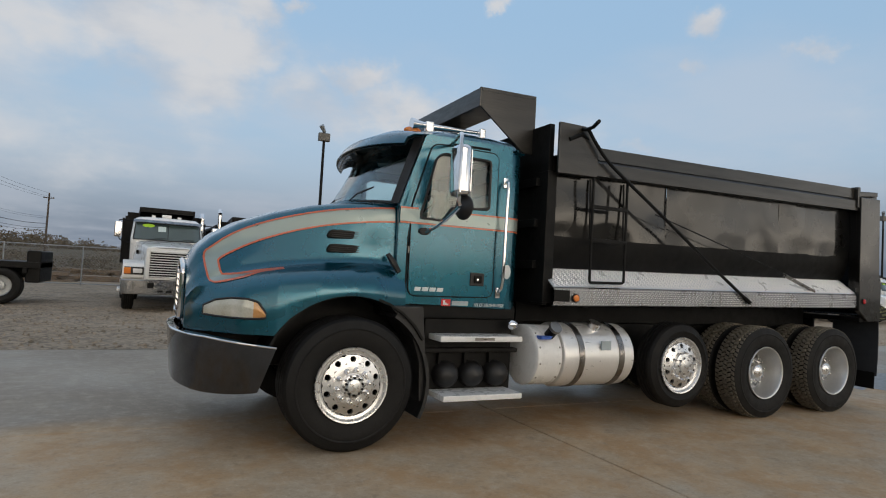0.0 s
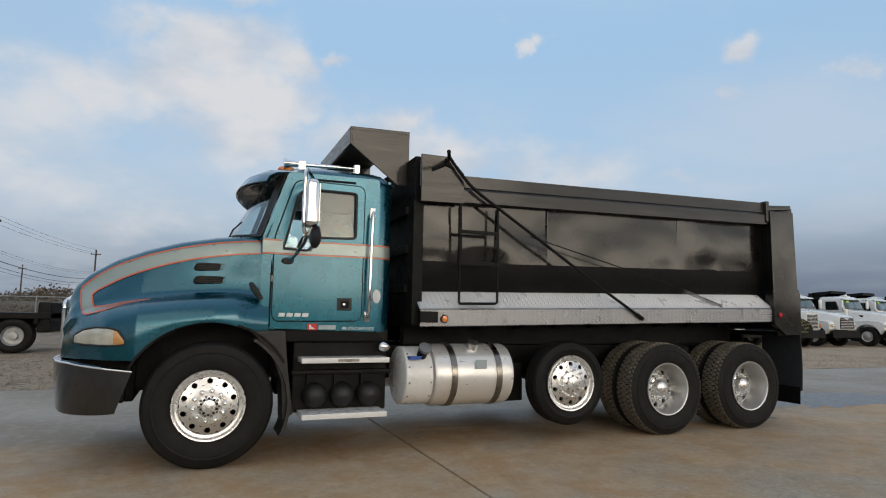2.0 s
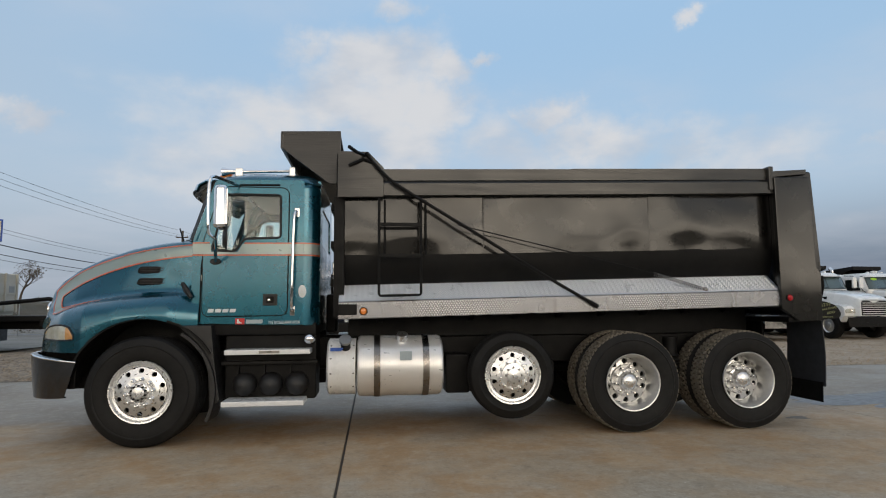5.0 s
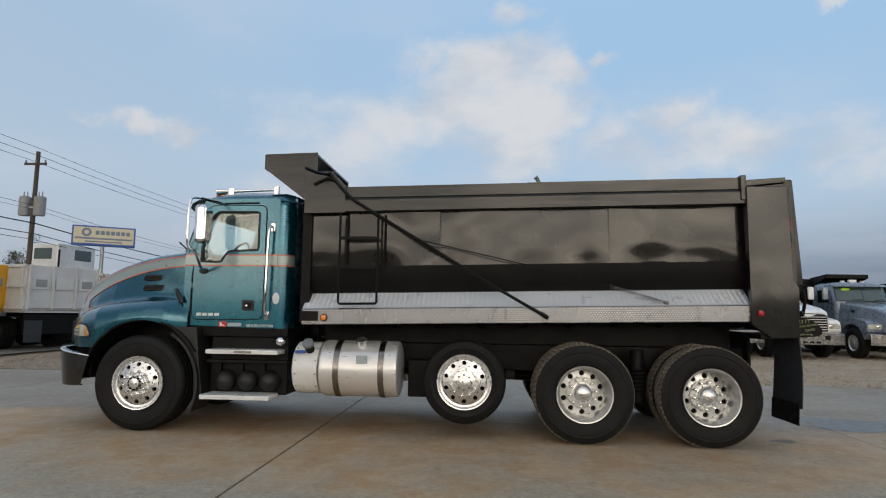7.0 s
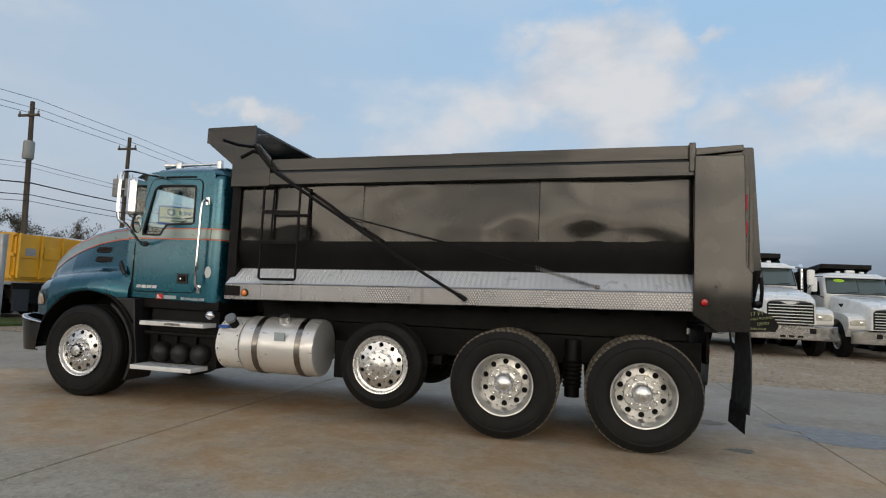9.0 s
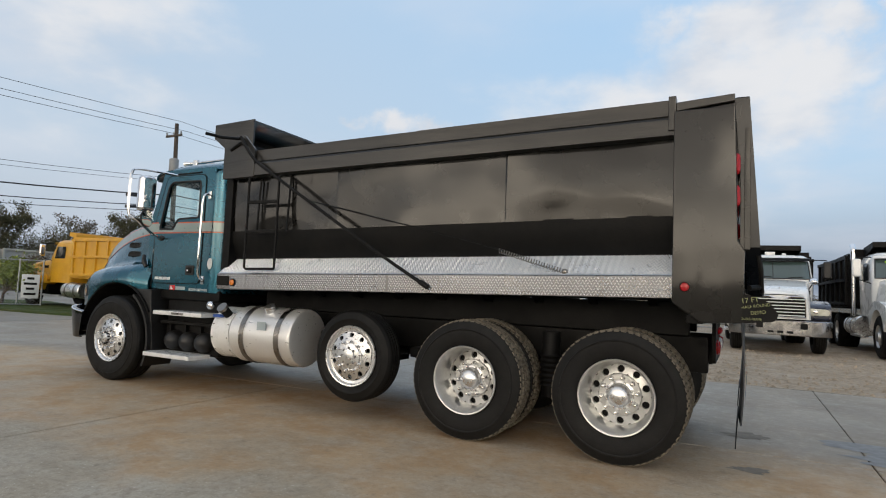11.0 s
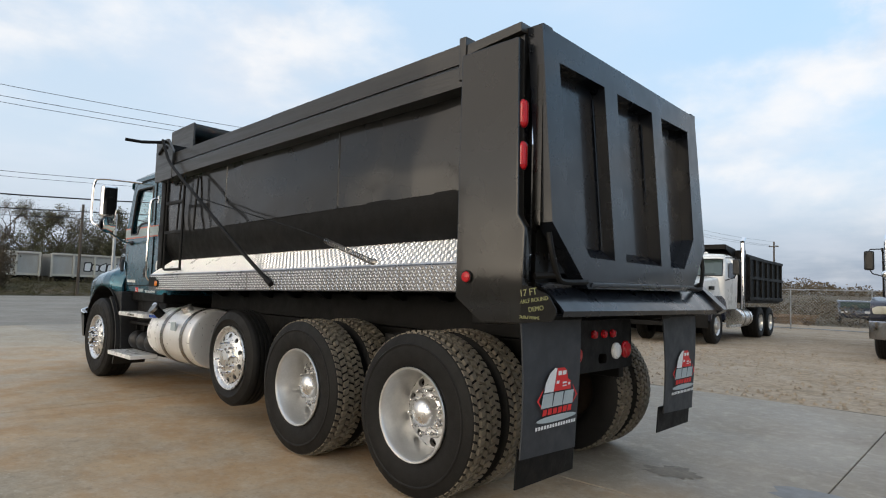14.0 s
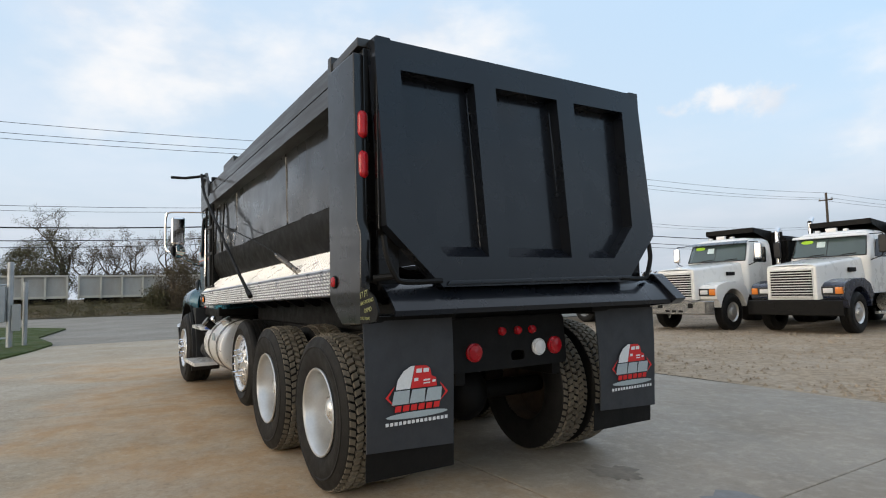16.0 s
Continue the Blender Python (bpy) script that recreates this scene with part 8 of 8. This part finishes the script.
def tree(x, y, h, seed, mat="leaf_olive", per_tip=5, label="tall tree with sparse crown behind the wagons", z=0.1, low=0.3, size=0.10, depth=4):
    rng = random.Random(seed)
    th = thing("tree", label, "tree", pose(x, y, z), "trees beyond the railway")
    bm = B()
    tips = []

    def branch(p, way, length, r, level):
        steps_ = 3
        pts, cur, d = [p], p, way
        for _ in range(steps_):
            d = (d + Vector((rng.gauss(0, 0.16), rng.gauss(0, 0.16), rng.gauss(0.05, 0.08)))).normalized()
            cur = cur + d * length / steps_
            pts.append(cur)
        tube(bm, pts, [max(0.012, r * q) for q in (1, 0.85, 0.7, 0.55)], 6 if level < 2 else 3, caps=False)
        if level >= depth:
            tips.extend(pts[1:])
            return
        for k in range(3 if level < 3 else rng.choice((2, 3))):
            a = rng.uniform(0, 2 * math.pi)
            side = Vector((math.cos(a), math.sin(a), rng.uniform(-0.05, 0.6)))
            nd = (d * 0.75 + side * rng.uniform(0.5, 0.95)).normalized()
            start = pts[rng.choice((1, 2, 3, 3))] if level else pts[rng.choice((2, 3, 3))]
            branch(start, nd, length * rng.uniform(0.58, 0.8), r * 0.52, level + 1)
        if level >= 2:
            tips.append(pts[-1])

    branch(Vector((0, 0, 0)), Vector((rng.gauss(0, 0.05), rng.gauss(0, 0.05), 1)), h * low, h * 0.022, 0)
    part("trunk", bm, M["bark"], th)
    if per_tip:
        o = new("crown", leaf_mesh("crown", tips, per_tip, size, 0.25, rng, mat))
        o.parent = th
    return th


def bush(x, y, w, h, seed, mat, label="dense scrubby bush beside the railway", z=0.05):
    rng = random.Random(seed)
    th = thing("bush", label, "bush", pose(x, y, z), "bushes by the railway")
    bm = B()
    tips = []
    for k in range(int(26 * w)):
        a, rr = rng.uniform(0, 2 * math.pi), w * 0.5 * math.sqrt(rng.random())
        top = h * (1 - 0.55 * (rr / (w * 0.5)) ** 2) * rng.uniform(0.6, 1.05)
        p0 = Vector((rr * 0.5 * math.cos(a), rr * 0.5 * math.sin(a), 0))
        p1 = Vector((rr * math.cos(a), rr * math.sin(a), top))
        tube(bm, [p0, p0.lerp(p1, 0.5) + Vector((rng.gauss(0, .1), rng.gauss(0, .1), 0)), p1], [0.03, 0.02, 0.008], 4, caps=False)
        for f in (0.25, 0.45, 0.65, 0.85, 1.0):
            tips.append(p0.lerp(p1, f))
    tagged(part("twig_tangle", bm, M["bark"], th), kind="stuff")
    o = new("foliage", leaf_mesh("foliage", tips, 14, 0.08, 0.26, rng, mat))
    o.parent = th
    return th


TREES = [(-60, -3.8, 11.5, "leaf_olive", 2), (-57, -1.6, 7.5, "leaf_brown", 1), (-60, -8.5, 7.5, "leaf_olive", 4), (-61, 0.9, 8.0, "leaf_brown", 1), (-60, 2.6, 8.8, "leaf_brown", 1), (-59, 5.3, 9.0, "leaf_brown", 1), (-58, 7.2, 8.5, "leaf_brown", 1), (-62, -14, 9.0, "leaf_olive", 4), (-60, 10.5, 10, "leaf_olive", 4), (-63, 14, 10.5, "leaf_brown", 2), (-59, 18, 10.0, "leaf_olive", 5),
         (-61, 22, 10.5, "leaf_brown", 2), (-60, 27, 11, "leaf_olive", 5), (-62, 32, 10.0, "leaf_brown", 3), (-58, 37, 10.5, "leaf_olive", 5), (-61, 43, 9.5, "leaf_brown", 3), (-58, 49, 10.0, "leaf_olive", 4), (-58, 56, 9.5, "leaf_brown", 2), (-55, 64, 10, "leaf_olive", 3), (-47, 82, 8.5, "leaf_brown", 1), (-40, 95, 8.0, "leaf_brown", 1)]
for k, (tx, ty, th_, mt, per) in enumerate(TREES):
    near = -10 < ty < 16
    tree(tx, ty, th_ * 1.1, 11 + k, mt, per * 3, "tall leafy tree behind the wagons" if per > 1 else "nearly bare tall tree behind the wagons", z=land_height(tx, ty), size=0.055 if near else 0.10, depth=5 if near else 4)
tree(-19.6, 7.3, 3.3, 77, "leaf_green", 7, "young bright green tree by the street", z=-0.1, low=0.25, size=0.075, depth=4)
for k, (bx, by, bw, bh, mt) in enumerate([(-44.5, 4.6, 3.4, 4.6, "leaf_brown"), (-45, 3.2, 2.2, 2.2, "leaf_olive"), (-57.5, -12, 7, 4.4, "leaf_brown"), (-56, -5.2, 5.5, 6.8, "leaf_olive"), (-57.5, 3.5, 7, 4.0, "leaf_brown"), (-58, -7, 6, 4.4, "leaf_olive"), (-57.5, 0, 6, 3.4, "leaf_brown"), (-58, 7, 6, 4.4, "leaf_olive"),
                                          (-57, 11, 7, 6.0, "leaf_olive"), (-57, 14.5, 7, 6.6, "leaf_olive"), (-57, 18, 7, 6.2, "leaf_olive"), (-57, 22.5, 7, 6.8, "leaf_olive"), (-56, 31, 7, 6.2, "leaf_olive"), (-56, 39, 7, 6, "leaf_olive"), (-57, 27, 7, 5, "leaf_olive"), (-56, 35, 7, 5, "leaf_olive"), (-55, 43, 7, 5, "leaf_brown"), (-54, 52, 7, 5, "leaf_olive"), (-50, 62, 8, 5, "leaf_brown"), (-44, 22, 4, 2.6, "leaf_brown"), (-42, 30, 4, 2.6, "leaf_olive")]):
    bush(bx, by, bw, bh, 200 + k, mt, z=land_height(bx, by))
# dry verge in front of the railway
bm = B()
rows = [[(-41.2 - 10 * i / 8, -60 + 2.0 * j, land_height(-41.2 - 10 * i / 8, -60 + 2.0 * j) + 0.02 + 0.14 * abs(noise.noise(Vector((i * 0.9, j * 0.7, 2))))) for j in range(76)] for i in range(9)]
grid(bm, rows)
single("verge", bm, M["verge"], "rough dry verge beside the railway", "ground", kind="structure")

# rough dry tufts standing on the verge
rng = random.Random(17)
tufts = []
for k in range(5200):
    x, y = -41.6 - 8.5 * rng.random(), rng.uniform(-32, 60)
    if noise.noise(Vector((x * 0.35, y * 0.22, 4.0))) < -0.28:
        continue
    tufts.append(Vector((x, y, land_height(x, y) + 0.16 + 0.22 * max(0.0, noise.noise(Vector((x * 0.5, y * 0.4, 9.0)))))))
tagged(new("verge_tufts", leaf_mesh("verge_tufts", tufts, 14, 0.055, 0.17, rng, "dry_grass")), "olive and straw grass tufts on the railway verge", "grass", kind="stuff")

# far woods: a long thicket of fine clumps
rng = random.Random(9)
clumps = []
for k in range(17000):
    a = radians(rng.uniform(-62, 75))
    r = rng.uniform(150, 230)
    hgt = 3.4 + 1.6 * noise.noise(Vector((a * 9, 3.0, 0))) + 0.9 * noise.noise(Vector((a * 40, 7.0, 0))) + 1.6 * math.exp(-((math.degrees(a) + 11) / 6) ** 2)
    clumps.append(Vector((r * math.sin(a), r * math.cos(a), 0.3 + max(0.5, hgt) * rng.random() ** 0.9)))
single_me = leaf_mesh("far_woods", clumps, 6, 0.36, 0.7, rng, "leaf_brown")
tagged(new("far_woods", single_me), "long brown thicket far behind the yard", "woods", kind="stuff")
# low thicket added out of view, only for a dark band in the reflections
clumps = []
for k in range(3600):
    x = rng.uniform(-70, 90)
    hgt = 2.0 + 0.6 * noise.noise(Vector((x * 0.06, 1.0, 0)))
    clumps.append(Vector((x, -58 - rng.uniform(0, 8), hgt * rng.random() ** 0.7)))
tagged(new("wooded_edge", leaf_mesh("wooded_edge", clumps, 3, 0.8, 0.8, rng, "leaf_olive")), "unseen dark thicket added for the reflections in the truck", "woods", kind="stuff")

# sawn timber piled up beyond the fence
M["old_timber"] = surface("weathered_timber", (0.26, 0.19, 0.125), 0.85, 0, 0, (0.13, 0.095, 0.065), 3, 0.8, 0.15, 40, bump=0.3, bump_scale=20)


def timber_pile(x, y, yaw, count, rng):
    th = thing("timber_pile", "weathered brown timber piled beyond the fence", "timber", pose(x, y, land_height(x, y), 0, 0, yaw), "timber piles")
    for k in range(count):
        row, col = k // 6, k % 6
        bm = B()
        ln, u = rng.uniform(1.3, 2.4), (col - 2.5 + 0.4 * (row % 2)) * 0.30
        box(bm, -ln, ln, u - 0.12, u + 0.12, row * 0.20 - 0.02, row * 0.20 + 0.17, 0.012)
        part("beam", bm, M["old_timber"], th)
    return th


rng = random.Random(5)
for px_, py_, ang, cnt in ((-7.2, 31.5, 8, 16), (-3.4, 33.5, -12, 12), (-9.5, 38, 20, 18), (-1.0, 36.5, 4, 14), (-5.2, 42, -6, 18)):
    timber_pile(px_, py_, ang, cnt, rng)
rng = random.Random(6)
scrub = []
for k in range(2600):
    x, y = rng.uniform(-24, 4), rng.uniform(33, 75)
    if noise.noise(Vector((x * 0.3, y * 0.2, 1.0))) > -0.05:
        scrub.append(Vector((x, y, land_height(x, y) + 0.9 * rng.random() ** 1.6)))
tagged(new("dry_scrub", leaf_mesh("dry_scrub", scrub, 9, 0.10, 0.28, rng, "leaf_brown")), "low brown scrub beyond the fence", "scrub", kind="stuff")

# loose stones on the gravel
rng = random.Random(31)
verts, faces = [], []
for k in range(4200):
    x, y = rng.uniform(-9, 24), 5.0 + 8.5 * rng.random() ** 1.4
    r = rng.uniform(0.012, 0.035) * (1.6 if rng.random() < 0.06 else 1)
    i = len(verts)
    z0 = 0.012
    a0 = rng.uniform(0, 6.28)
    for j in range(5):
        a = a0 + j * 1.2566
        verts.append((x + r * 1.2 * math.cos(a) * rng.uniform(0.8, 1.2), y + r * math.sin(a) * rng.uniform(0.8, 1.2), z0 - 0.01))
    verts.append((x + rng.uniform(-0.3, 0.3) * r, y + rng.uniform(-0.3, 0.3) * r, z0 + r * 0.8))
    faces += [(i + j, i + (j + 1) % 5, i + 5) for j in range(5)]
me = bpy.data.meshes.new("loose_stones")
me.from_pydata(verts, [], faces)
me.materials.append(M["gravel"])
tagged(new("loose_stones", me), "loose pale stones scattered over the gravel", "stones", kind="stuff")
